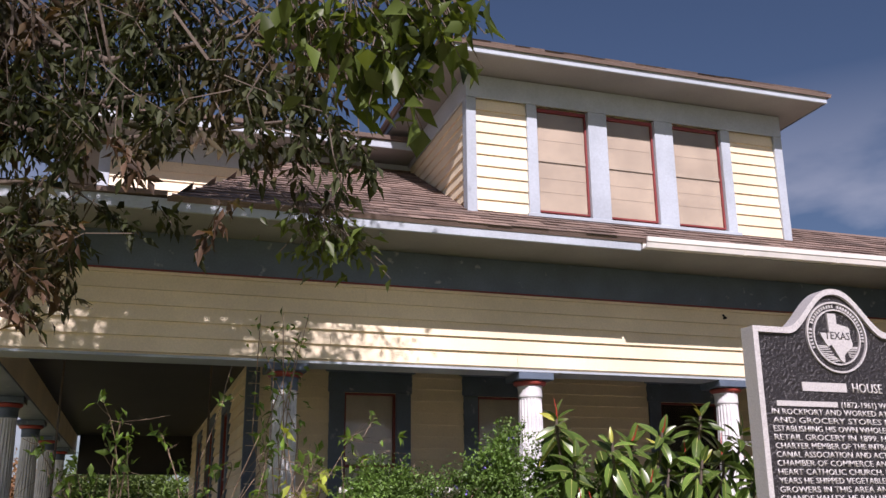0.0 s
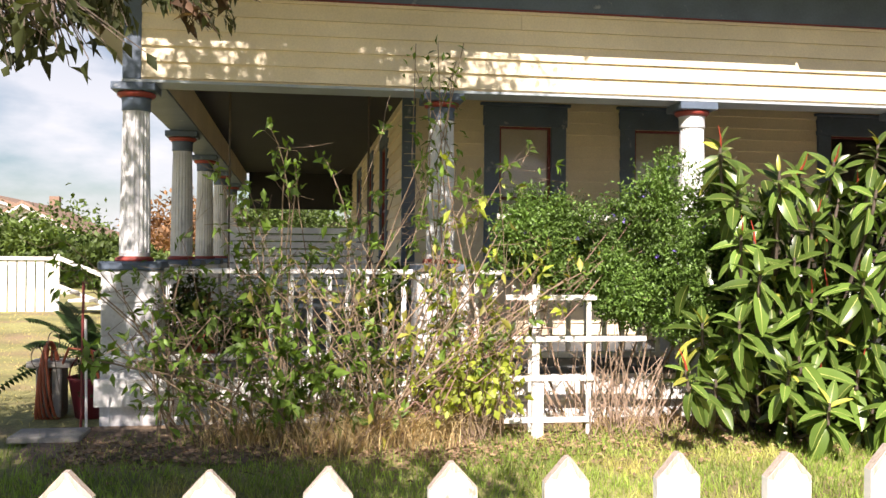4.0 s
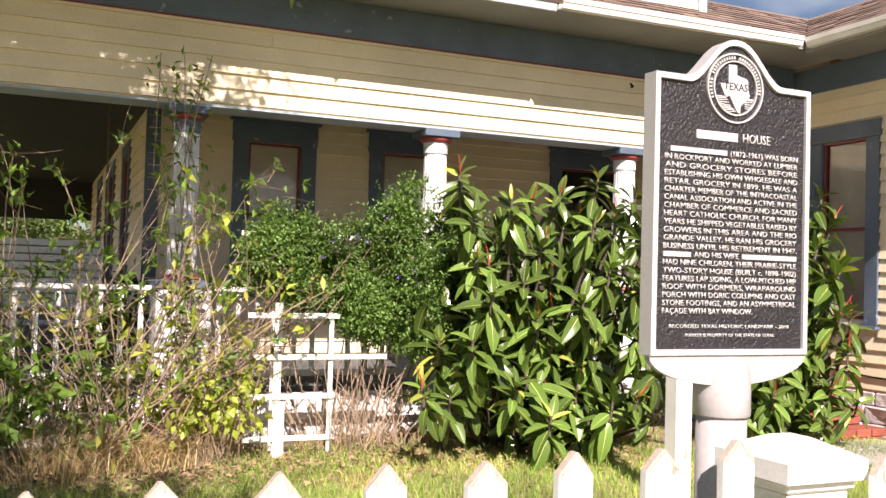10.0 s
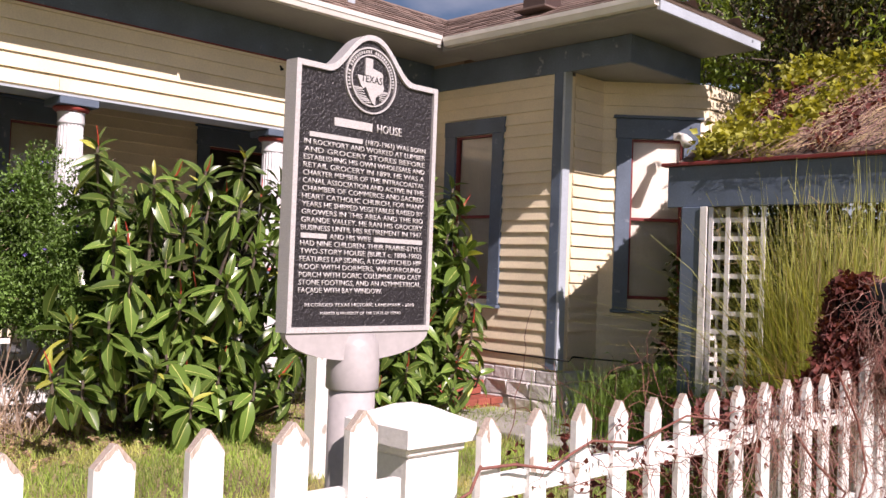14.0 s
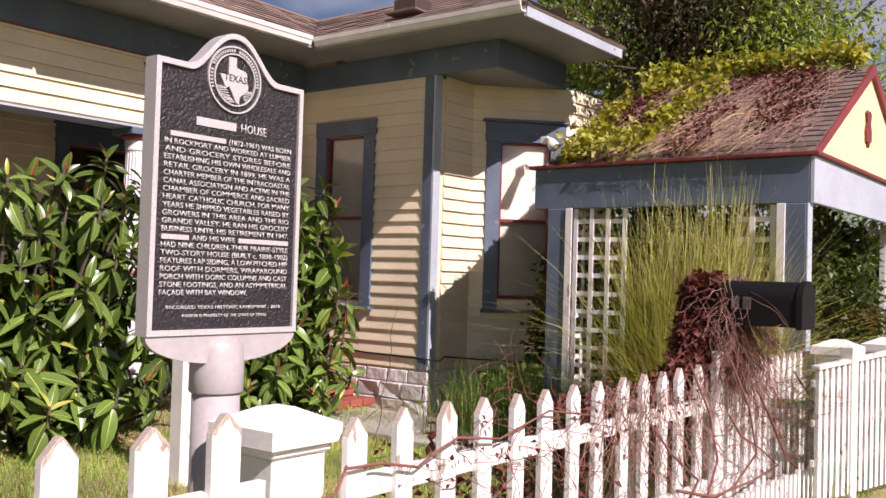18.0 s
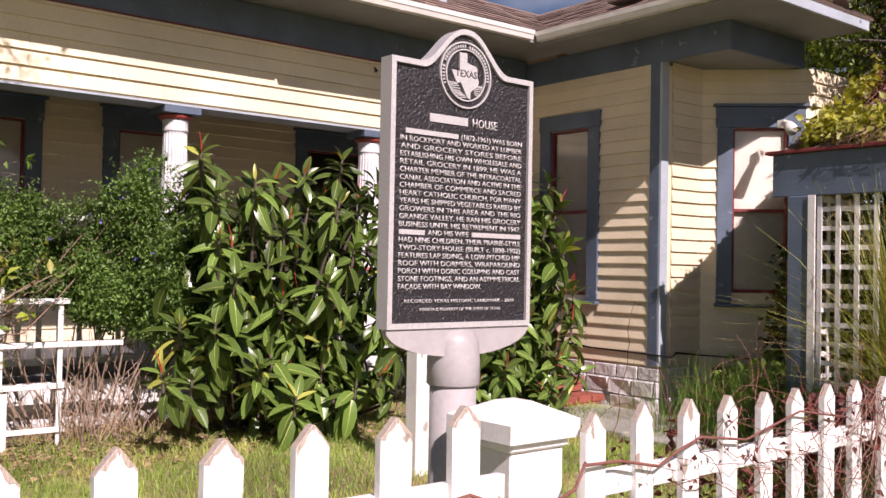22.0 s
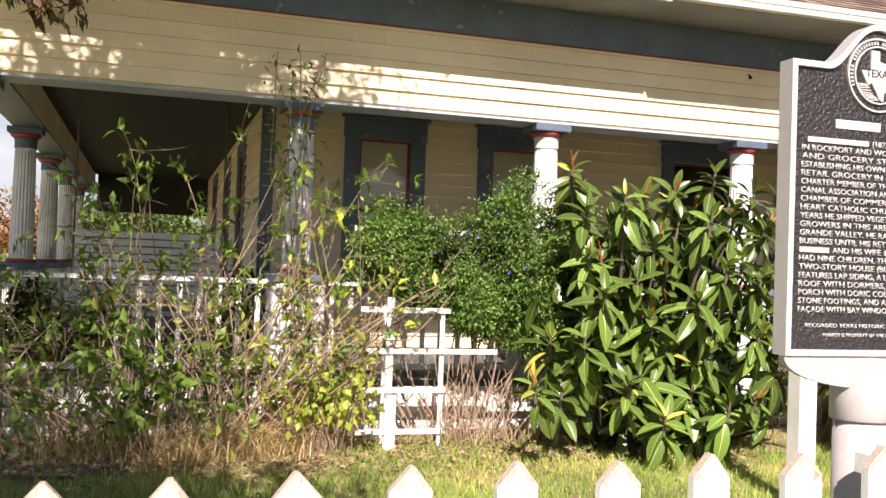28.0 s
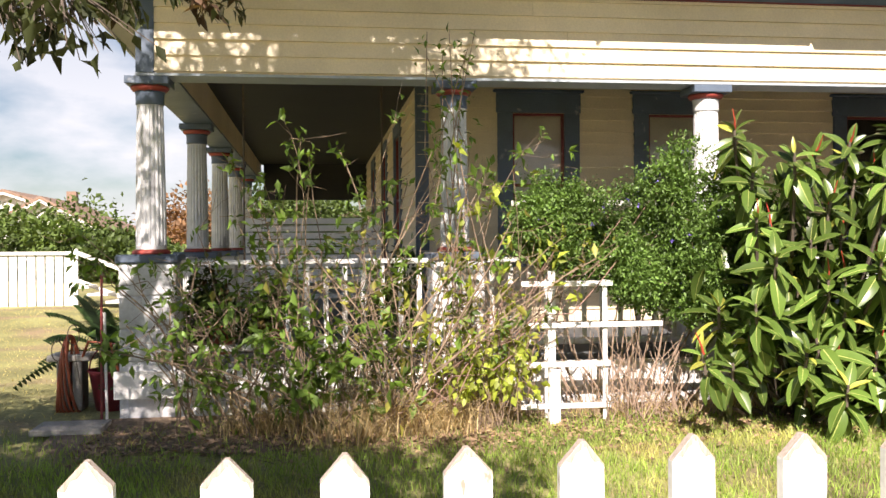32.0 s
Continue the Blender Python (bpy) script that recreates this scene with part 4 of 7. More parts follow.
# foundation of the wing: rock-face blocks
fd = new("wall_foundation", None)
tagged(fd, "whitewashed rock-face block foundation of the wing", "foundation", kind="structure")
rb = random.Random(4)
for row, (za, zb) in enumerate(((0.0, 0.17), (0.175, 0.35), (0.355, 0.50))):
    y = 8.3
    while y > Y_WING:
        L = rb.uniform(0.30, 0.40)
        b = box_bm(X_WING - 0.03, X_WING + 0.12, max(y - L, Y_WING - 0.03) + 0.006, y, za, zb, 0.014)
        if row < 2:
            for v in b.verts:
                if v.co.x < X_WING:
                    v.co.x -= rb.uniform(0.0, 0.045)
        part("stone_block", b, BLOCK, fd)
        y -= L
    x = X_WING + 0.13
    while x < 8.9:
        L = rb.uniform(0.28, 0.36)
        part("stone_block", box_bm(x, min(x + L - 0.006, 8.95), Y_WING - 0.03, Y_WING + 0.12, za, zb, 0.014), BLOCK, fd)
        x += L
# plain near-black panel closing the gap under the bay
box("skirt_lattice_back", 8.95, 10.8, 6.0, 6.05, 0.0, 0.5, DARK, fd, 0)

# brick steps beside the wing
st = thing("brick_steps", "low red brick porch steps beside the wing", "steps", (0, 0, 0))
for k, (y0, z1) in enumerate(((6.95, 0.16), (7.25, 0.32), (7.6, 0.46))):
    y1 = (7.25, 7.6, 8.31)[k]
    x = 7.35
    while x < 8.15:
        part("brick", box_bm(x, x + 0.205, y0, y1 - 0.004, z1 - 0.155, z1 - 0.08, 0.006), BRICK, st)
        part("brick", box_bm(x + 0.05, min(x + 0.25, 8.28), y0, y1 - 0.004, z1 - 0.075, z1, 0.006), BRICK, st)
        x += 0.213
pv = new("pavement", None)
tagged(pv, "short concrete path to the porch steps", "path", kind="structure")
for k in range(4):
    box("slab", 6.9, 8.1, 3.6 + k * 0.98, 4.56 + k * 0.98, -0.02, 0.045 + 0.02 * (k > 1), CONCRETE, pv, 0.01)

# cable stapled along the wing siding, and a flood lamp over the bay window
cb = thing("wall_cable", "black cable stapled along the wing siding", "cable")
child("cable_run", mesh_of("cable_run", *tubes([[(X_WING - 0.035, 7.9, 0.70), (X_WING - 0.035, 7.2, 0.655), (X_WING - 0.035, 6.5, 0.645), (X_WING - 0.05, 6.08, 0.64), (8.6, Y_WING - 0.04, 0.66), (8.9, Y_WING - 0.06, 0.63), (9.4, 5.56, 0.60), (9.7, 5.24, 0.6)]], 0.009, 6), MAIL_BLACK, True), cb)
fl = thing("flood_lamp", "small white flood lamp fixed above the bay window", "lamp", (9.42, 5.50, 3.16))
child("shade", mesh_of("shade", *tubes([[(0, 0, 0), (-0.10, -0.12, -0.03), (-0.20, -0.22, -0.10)]], 0.035, 10, 1.9), GUTTER, True), fl)
box("bracket", -0.03, 0.05, -0.03, 0.06, -0.03, 0.05, GUTTER, fl, 0.005)


# small iron hook in the beam siding
hk = thing("wall_hook", "small dark iron hook in the cream beam siding", "hook", (6.035, YB - 0.03, 3.685))
child("shank", mesh_of("shank", *tubes([[(0, 0.02, 0), (0, -0.03, 0.0), (-0.03, -0.045, 0.008), (-0.045, -0.04, 0.03)]], 0.011, 6), MAIL_BLACK, True), hk)

# ---- picket fence ----
YF = 2.137


def picket_mesh(width, height, seed, bare=0.011):
    """A pointed board with its own slightly worn tip; the bare tip is a second material."""
    rg = random.Random(seed)
    w, t, tip = width / 2, 0.014, width * 0.50
    j = [rg.uniform(-0.004, 0.004) for _ in range(6)]
    ring = [(-w, 0.06), (w, 0.06), (w + j[0], height - tip + j[1]), (0.005 + j[2], height + j[3] * 0.5), (-0.005 + j[2], height + j[3] * 0.5), (-w + j[4], height - tip + j[5])]
    v = [(x, -t, z) for x, z in ring] + [(x, t, z) for x, z in ring]
    n = len(ring)
    f = [tuple(range(n)), tuple(range(2 * n - 1, n - 1, -1))] + [(k, n + k, n + (k + 1) % n, (k + 1) % n) for k in range(n)]
    slope = [ring[5], ring[4], ring[3], ring[2]]
    edge, inner = [], []
    lo, hi = rg.uniform(-0.2, 0.3), rg.uniform(0.5, 1.2)
    for k in range(13):
        q = k / 12 * 3
        i = min(int(q), 2)
        a, b = slope[i], slope[i + 1]
        x, z = a[0] + (b[0] - a[0]) * (q - i), a[1] + (b[1] - a[1]) * (q - i)
        deep = bare * (0.3 + rg.random()) * (1 if lo < k / 12 < hi else 0.25)
        edge.append((x, z))
        inner.append((x * (1 - deep * 3), z - deep))
    st = len(v)
    v += [(x, -t - 0.0015, z) for x, z in edge] + [(x, -t - 0.0015, z) for x, z in inner]
    m = len(f)
    f += [(st + k, st + 13 + k, st + 14 + k, st + 1 + k) for k in range(12)]
    me = mesh_of("picket", v, f, [PICKET, BARE])
    me.polygons.foreach_set("material_index", [1 if k >= m or 4 <= k <= 6 else 0 for k in range(len(f))])
    return me


fence = thing("picket_fence", "white peeling picket fence along the front lawn", "fence")
PM = [picket_mesh(0.104, 1.0, s, 0.016) for s in range(7)]
PM2 = [picket_mesh(0.112, 1.0, s + 30, 0.005) for s in range(4)]
rf = random.Random(9)
xs = [-0.33 - 0.264 * k for k in range(6, 0, -1)] + [-0.33, -0.05, 0.206, 0.468, 0.729, 0.999, 1.256, 1.517, 1.794, 2.07]
xs += [2.652, 2.917, 3.186, 3.441, 3.701, 3.954, 4.202, 4.457, 4.729, 4.999, 5.244, 5.486, 5.75, 6.295]
for x in xs:
    top = 1.098 + 0.008 * x if x < 2.4 else 1.055
    ob = child("picket", PM[rf.randrange(7)] if x < 2.4 else PM2[rf.randrange(4)], fence, m=pose(x, YF + rf.uniform(-0.004, 0.004), 0, rf.uniform(-0.5, 0.5), rf.uniform(-0.4, 0.4), rf.uniform(-2, 2)) @ Matrix.Diagonal((1 if x < 2.4 else 0.86, 1, top + rf.uniform(-0.008, 0.008), 1)))
for k in range(14):
    child("picket", PM2[rf.randrange(4)], fence, m=pose(6.45 + 0.135 * k, YF + rf.uniform(-0.004, 0.004), 0) @ Matrix.Diagonal((0.62, 1, 1.06 + rf.uniform(-0.012, 0.012), 1)))
for x0, x1 in ((-2.2, 2.25), (2.62, 8.2)):
    for z in (0.80, 0.28):
        box("rail", x0, x1, YF + 0.013, YF + 0.05, z - (0.05 if x0 > 0 else 0), z + 0.088 - (0.05 if x0 > 0 else 0), PICKET, fence, 0.004)
box("gate_post", 5.97, 6.10, YF - 0.045, YF + 0.012, -0.1, 1.135, PICKET, fence, 0.012)
for x in (-2.1, 0.3, 5.05, 8.2):
    box("post", x - 0.045, x + 0.045, YF + 0.052, YF + 0.142, -0.1, 0.9, PICKET, fence, 0.006)

fence2 = thing("side_picket_fence", "tall white fence of narrow pickets beyond the mailbox", "fence", (7.02, 1.78, 0))
fence2.rotation_euler = (0, 0, radians(-12))
SP = picket_mesh(0.05, 1.0, 50, 0.002)
for k in range(34):
    child("picket", SP, fence2, m=pose(0.03 + 0.088 * k, 0, 0) @ Matrix.Diagonal((1, 1, 0.985 + 0.006 * k, 1)))
for z in (0.3, 0.58, 0.86):
    box("rail", 0.0, 3.0, 0.015, 0.045, z, z + 0.05, PICKET, fence2, 0.004)
v, f = [(a, b, z) for z0 in (0, 0.025) for a, b, z in ((0, -0.02, 0.985 + z0), (3.0, -0.02, 1.185 + z0), (3.0, 0.04, 1.185 + z0), (0, 0.04, 0.985 + z0))], [(3, 2, 1, 0), (4, 5, 6, 7), (0, 1, 5, 4), (1, 2, 6, 5), (2, 3, 7, 6), (3, 0, 4, 7)]
child("cap_rail", mesh_of("cap_rail", v, f, PICKET), fence2)
box("post", 0.46, 0.55, -0.035, 0.07, 0, 1.13, WHITE, fence2, 0.006)
edging = thing("low_edging_fence", "low white picket edging at the foot of the fence", "fence", (5.75, 1.96, 0))
EP = picket_mesh(0.055, 1.0, 51, 0.002)
for k in range(20):
    child("picket", EP, edging, m=pose(0.085 * k, -0.004 * k, 0) @ Matrix.Diagonal((1, 1, 0.26 + 0.012 * math.sin(k * 2.2), 1)))
box("rail", 0.0, 1.7, 0.016, 0.035, 0.10, 0.14, PICKET, edging, 0.003)

# white masonry gate pillar with a low pyramid cap
pil = thing("gate_pillar", "white painted masonry fence pillar with pyramid cap", "pillar", (2.46, 2.342, 0))
box("shaft", -0.125, 0.125, -0.125, 0.125, 0, 0.93, WHITE, pil, 0.006)
box("moulding", -0.14, 0.14, -0.14, 0.14, 0.932, 0.965, WHITE, pil, 0.008)
cv = [(-0.165, -0.165, 0.967), (0.165, -0.165, 0.967), (0.165, 0.165, 0.967), (-0.165, 0.165, 0.967), (-0.165, -0.165, 1.03), (0.165, -0.165, 1.03), (0.165, 0.165, 1.03), (-0.165, 0.165, 1.03),
      (-0.045, -0.045, 1.085), (0.045, -0.045, 1.085), (0.045, 0.045, 1.085), (-0.045, 0.045, 1.085)]
cf = [(3, 2, 1, 0)] + [(a, (a + 1) % 4, (a + 1) % 4 + 4, a + 4) for a in range(4)] + [(a + 4, (a + 1) % 4 + 4, (a + 1) % 4 + 8, a + 8) for a in range(4)] + [(8, 9, 10, 11)]
child("cap", mesh_of("cap", cv, cf, WHITE), pil)
for px, py in ((8.02, 1.90), (8.82, 1.715)):
    copy_thing(pil, pose(px, py, 0.07))

# ---- historical marker ----
SX0, SX1, SY, SZ0, SZS, SZT = 2.10, 2.79, 2.62, 1.322, 2.285, 2.432
mk = thing("historical_marker", "black cast metal historical marker with raised silver lettering on a post", "sign", ((SX0 + SX1) / 2, SY, 0))
HW = (SX1 - SX0) / 2


def plate_outline(inset=0.0):
    """Outline of the plate: straight sides, square shoulders and a bell-shaped crown."""
    w, pts = HW - inset, []
    pts += [(-w, SZ0 + inset), (w, SZ0 + inset), (w, SZS - inset)]
    for k in range(25):
        x = w * (0.62 - 1.24 * k / 24)
        q = abs(x) / (w * 0.62)
        z = SZS - inset + (SZT - SZS) * (0.5 + 0.5 * math.cos(math.pi * min(q, 1) ** 1.15))
        pts.append((x, z))
    pts.append((-w, SZS - inset))
    return pts


def slab(pts, y0, y1):
    n = len(pts)
    v = [(x, y0, z) for x, z in pts] + [(x, y1, z) for x, z in pts]
    return v, [tuple(range(n)), tuple(range(2 * n - 1, n - 1, -1))] + [(k, n + k, n + (k + 1) % n, (k + 1) % n) for k in range(n)]


def ring(outer, inner, y0, y1):
    n = len(outer)
    v = [(x, y, z) for pts, y in ((outer, y0), (inner, y0), (outer, y1), (inner, y1)) for x, z in pts]
    f = []
    for k in range(n):
        j = (k + 1) % n
        f += [(k, j, n + j, n + k), (2 * n + k, 3 * n + k, 3 * n + j, 2 * n + j), (k, 2 * n + k, 2 * n + j, j), (n + k, n + j, 3 * n + j, 3 * n + k)]
    return v, f


plate = child("plate", mesh_of("plate", *slab(plate_outline(0.004), -0.004, 0.012), SIGN_BLACK), mk, "black pebbled plate")
child("rim", mesh_of("rim", *ring(plate_outline(0.0), plate_outline(0.020), -0.016, 0.05), SIGN_SILVER), mk, "raised silver rim")
half = [(HW * math.cos(a), SZ0 - 0.002 + 0.105 * math.sin(a)) for a in [math.pi + k * math.pi / 20 for k in range(21)]]
child("foot_plate", mesh_of("foot_plate", *slab(half, -0.008, 0.02), SIGN_GREY), mk, "grey half-round foot")
back = child("back_plate", mesh_of("back_plate", *slab(plate_outline(0.005), 0.013, 0.05), SIGN_GREY), mk)
child("socket", mesh_of("socket", *lathe([(0.096, 1.105), (0.10, 1.11), (0.10, 1.20), (0.094, 1.27), (0.078, 1.31), (0.03, 1.318)], 28, (0.005, 0.04)), SIGN_GREY, True), mk, "grey cast post socket")
child("pole", mesh_of("pole", *lathe([(0.088, 0.0), (0.088, 1.104)], 28, (0.005, 0.04)), SIGN_GREY, True), mk, "grey steel pole")


def circle(cx, cz, r, n=48):
    return [(cx + r * math.cos(2 * math.pi * k / n), cz + r * math.sin(2 * math.pi * k / n)) for k in range(n)]


CZ = 2.262
seal = child("seal", mesh_of("seal", *ring(circle(0, CZ, 0.125), circle(0, CZ, 0.119), -0.012, -0.004), SIGN_SILVER), mk, "round silver seal with a state outline")
child("inner_ring", mesh_of("inner_ring", *ring(circle(0, CZ, 0.098), circle(0, CZ, 0.093), -0.012, -0.0045), SIGN_SILVER), seal)
state = [(-0.030, 0.078), (0.004, 0.078), (0.004, 0.045), (0.022, 0.040), (0.045, 0.036), (0.052, 0.030), (0.053, 0.0), (0.060, -0.02), (0.054, -0.034), (0.036, -0.046), (0.022, -0.058), (0.020, -0.084), (0.006, -0.078), (-0.012, -0.048),
         (-0.026, -0.026), (-0.038, -0.034), (-0.048, -0.022), (-0.062, 0.002), (-0.066, 0.012), (-0.030, 0.012)]
child("state_outline", mesh_of("state_outline", *slab([(x * 1.05, CZ + z * 1.05) for x, z in reversed(state)], -0.011, -0.0042), SIGN_SILVER), seal)
for k in range(9):
    z = CZ - 0.035 - k * 0.0065
    w = math.sqrt(max(0.091**2 - (z - CZ) ** 2, 0))
    for a, b in ((-w, -0.045 + k * 0.006), (0.035 + 0.002 * k, w)):
        if b - a > 0.012:
            v, f = slab([(a, z), (b, z + 0.004 * math.sin(k)), (b, z + 0.0035 + 0.004 * math.sin(k)), (a, z + 0.0035)], -0.009, -0.0042)
            child("wave_line", mesh_of("wave_line", v, f, SIGN_SILVER), seal)
for a0, a1 in ((205, 165), (158, 90), (83, -8)):
    n = int(abs(a1 - a0) / 6)
    for k in range(n):
        a = radians(a0 + (a1 - a0) * (k + 0.5) / n)
        c, s = math.cos(a), math.sin(a)
        q = [(-0.003, 0.103), (0.003, 0.103), (0.003, 0.114), (-0.003, 0.114)]
        v, f = slab([(x * s + r * c, CZ - x * c + r * s) for x, r in q], -0.010, -0.0042)
        child("rim_mark", mesh_of("rim_mark", v, f, SIGN_SILVER), seal)


def lettering(text, x0, x1, z, height, mat, parent, y=-0.0042, depth=0.004, name="text_line"):
    """One line of raised capitals between x0 and x1 with its foot at z."""
    cu = bpy.data.curves.new("line", "FONT")
    cu.body, cu.size, cu.extrude, cu.resolution_u = text, 1.0, 0.0, 2
    cu.offset = 0.002
    ob = new("line", cu)
    dg = bpy.context.evaluated_depsgraph_get()
    dg.update()
    me = bpy.data.meshes.new_from_object(ob.evaluated_get(dg))
    bpy.data.objects.remove(ob)
    n = len(me.vertices)
    co = np.zeros(n * 3, np.float32)
    me.vertices.foreach_get("co", co)
    co = co.reshape(-1, 3)
    lo, hi = co[:, 0].min(), co[:, 0].max()
    sx, sz = (x1 - x0) / (hi - lo), height / 0.645
    bm = bmesh.new()
    bm.from_mesh(me)
    r = bmesh.ops.extrude_face_region(bm, geom=bm.faces[:])
    for v in r["geom"]:
        if isinstance(v, bmesh.types.BMVert):
            v.co.z += 1.0
    for v in bm.verts:
        v.co = Vector((x0 + (v.co.x - lo) * sx, y - depth * v.co.z, z + v.co.y * sz))
    bpy.data.meshes.remove(me)
    return part(name, bm, mat, parent)


def bar(x0, x1, z, height):
    v, f = slab([(x0, z), (x1, z), (x1, z + height), (x0, z + height)], -0.0082, -0.0042)
    child("text_bar", mesh_of("text_bar", v, f, SIGN_SILVER), plate)


TX = HW - 0.05
bar(-0.165, 0.015, 2.072, 0.030)
lettering("HOUSE", 0.04, 0.165, 2.072, 0.030, SIGN_SILVER, plate)
LINES = ["IN ROCKPORT AND WORKED AT LUMBER", "AND GROCERY STORES BEFORE", "ESTABLISHING HIS OWN WHOLESALE AND", "RETAIL GROCERY IN 1899. HE WAS A",
         "CHARTER MEMBER OF THE INTRACOASTAL", "CANAL ASSOCIATION AND ACTIVE IN THE", "CHAMBER OF COMMERCE AND SACRED", "HEART CATHOLIC CHURCH. FOR MANY",
         "YEARS HE SHIPPED VEGETABLES RAISED BY", "GROWERS IN THIS AREA AND THE RIO", "GRANDE VALLEY. HE RAN HIS GROCERY", "BUSINESS UNTIL HIS RETIREMENT IN 1947.", None,
         "HAD NINE CHILDREN. THEIR PRAIRIE-STYLE", "TWO-STORY HOUSE (BUILT c. 1898-1902)", "FEATURES LAP SIDING, A LOW-PITCHED HIP", "ROOF WITH DORMERS, WRAPAROUND",
         "PORCH WITH DORIC COLUMNS AND CAST", "STONE FOOTINGS, AND AN ASYMMETRICAL", "FA\u00c7ADE WITH BAY WINDOW."]
Z_TOP, STEP, CAP = 2.020, 0.0278, 0.0175
bar(-TX + 0.022, -0.03, Z_TOP, CAP)
lettering("(1872-1961) WAS BORN", -0.015, TX, Z_TOP, CAP, SIGN_SILVER, plate)
for k, text in enumerate(LINES):
    z = Z_TOP - STEP * (k + 1)
    if text is None:
        bar(-TX, -TX + 0.115, z, CAP)
        lettering("AND HIS WIFE", -TX + 0.13, 0.03, z, CAP, SIGN_SILVER, plate)
        bar(0.045, TX, z, CAP)
    else:
        lettering(text, -TX, TX if k < 19 else TX - 0.20, z, CAP, SIGN_SILVER, plate)
lettering("RECORDED TEXAS HISTORIC LANDMARK - 2010", -TX + 0.03, TX - 0.03, 1.415, 0.0115, SIGN_SILVER, plate)
lettering("MARKER IS PROPERTY OF THE STATE OF TEXAS", -TX + 0.10, TX - 0.10, 1.385, 0.0105, SIGN_SILVER, plate)
lettering("TEXAS", -0.052, 0.052, CZ - 0.008, 0.024, SIGN_BLACK, seal, y=-0.0113, depth=0.001)

# white post in the lawn behind the marker
wp = thing("white_post", "square white painted wooden post standing in the lawn", "post", (4.50, 5.52, 0))
box("shaft", -0.07, 0.07, -0.07, 0.07, -0.05, 2.2, WHITE, wp, 0.008)

# ---- garden trellises ----
tl = thing("garden_trellis", "white wooden ladder trellis standing before the porch", "trellis")
box("centre_post", 2.028, 2.09, 7.56, 7.58, 0.04, 1.33, WHITE, tl, 0.004)
box("stake", 2.03, 2.12, 7.53, 7.558, 0.0, 0.52, WHITE, tl, 0.004)
box("side_post", 2.49, 2.53, 7.56, 7.58, 0.06, 1.25, WHITE, tl, 0.004)
for z, xa, xb in ((0.197, 1.79, 2.55), (0.538, 1.78, 2.55), (0.86, 1.77, 3.0), (1.2, 1.80, 2.57)):
    box("rung", xa, xb, 7.535, 7.559, z, z + 0.044, WHITE, tl, 0.004)
tl2 = thing("garden_trellis", "tall white trellis buried in the flowering bush", "trellis")
box("top_rail", 1.76, 3.25, 7.70, 7.73, 1.868, 1.913, WHITE, tl2, 0.004)
for x in (2.04,):
    box("upright", x, x + 0.04, 7.732, 7.76, 0.0, 1.93, WHITE, tl2, 0.004)

# ---- open shed with its gable roof ----
XS, YS0, YS1 = 8.0, 2.13, 4.74
sh = thing("garden_pavilion", "blue-grey open garden shed with lattice sides and vine-covered gable roof", "shed")
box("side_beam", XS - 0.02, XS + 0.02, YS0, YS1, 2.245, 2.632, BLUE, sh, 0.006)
# front beam paler than the side beam: sunlight is in its colour
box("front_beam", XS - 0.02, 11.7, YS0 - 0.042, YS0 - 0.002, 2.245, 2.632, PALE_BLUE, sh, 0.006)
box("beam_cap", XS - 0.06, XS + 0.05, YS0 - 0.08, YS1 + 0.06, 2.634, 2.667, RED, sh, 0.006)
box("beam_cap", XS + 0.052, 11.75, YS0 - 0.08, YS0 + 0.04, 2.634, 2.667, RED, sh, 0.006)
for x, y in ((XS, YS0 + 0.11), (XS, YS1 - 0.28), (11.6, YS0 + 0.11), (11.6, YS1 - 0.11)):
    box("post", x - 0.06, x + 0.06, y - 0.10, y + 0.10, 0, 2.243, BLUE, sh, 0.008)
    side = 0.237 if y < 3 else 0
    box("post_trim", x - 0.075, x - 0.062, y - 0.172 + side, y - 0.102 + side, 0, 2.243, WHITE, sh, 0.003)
# front of the same blue post, coloured as sunlit
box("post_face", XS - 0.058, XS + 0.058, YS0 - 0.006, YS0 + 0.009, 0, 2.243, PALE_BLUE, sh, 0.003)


def lattice(parent, axis, at, a0, a1, z0, z1, gap=0.20):
    k = 0
    a = a0
    while a < a1:
        b = box_bm(*((at - 0.012, at, a, a + 0.042) if axis == "x" else (a, a + 0.042, at - 0.012, at)), z0, z1, 0)
        part("lattice_slat", b, WHITE, parent)
        a += gap
    z = z0
    while z < z1:
        b = box_bm(*((at, at + 0.012, a0, a1) if axis == "x" else (a0, a1, at, at + 0.012)), z, z + 0.042, 0)
        part("lattice_slat", b, WHITE, parent)
        z += gap


lattice(sh, "x", XS + 0.02, YS1 - 0.98, YS1 - 0.45, 0.4, 2.24, 0.17)
lattice(sh, "x", XS + 0.02, YS0 + 0.28, YS0 + 0.60, 0.4, 2.24, 0.17)
lattice(sh, "y", YS1 - 0.36, XS + 0.1, 11.5, 0.4, 2.25)
lattice(sh, "x", 11.6, YS0 + 0.2, YS1 - 0.2, 0.4, 2.25)
RX, RZ = 9.95, 3.755
roof_plane(sh, [(XS - 0.02, YS1 - 0.1, 2.66), (XS - 0.02, YS0 - 0.02, 2.66), (RX, YS0 - 0.02, RZ), (RX, YS1 - 0.1, RZ)], course=0.12, tab=0.2, seed=31)
roof_plane(sh, [(2 * RX - XS + 0.02, YS0 - 0.02, 2.66), (2 * RX - XS + 0.02, YS1 - 0.1, 2.66), (RX, YS1 - 0.1, RZ), (RX, YS0 - 0.02, RZ)], course=0.2, tab=0.3, seed=32)
gab = [(XS + 0.05, 2.66), (2 * RX - XS - 0.05, 2.66), (RX, RZ - 0.03)]
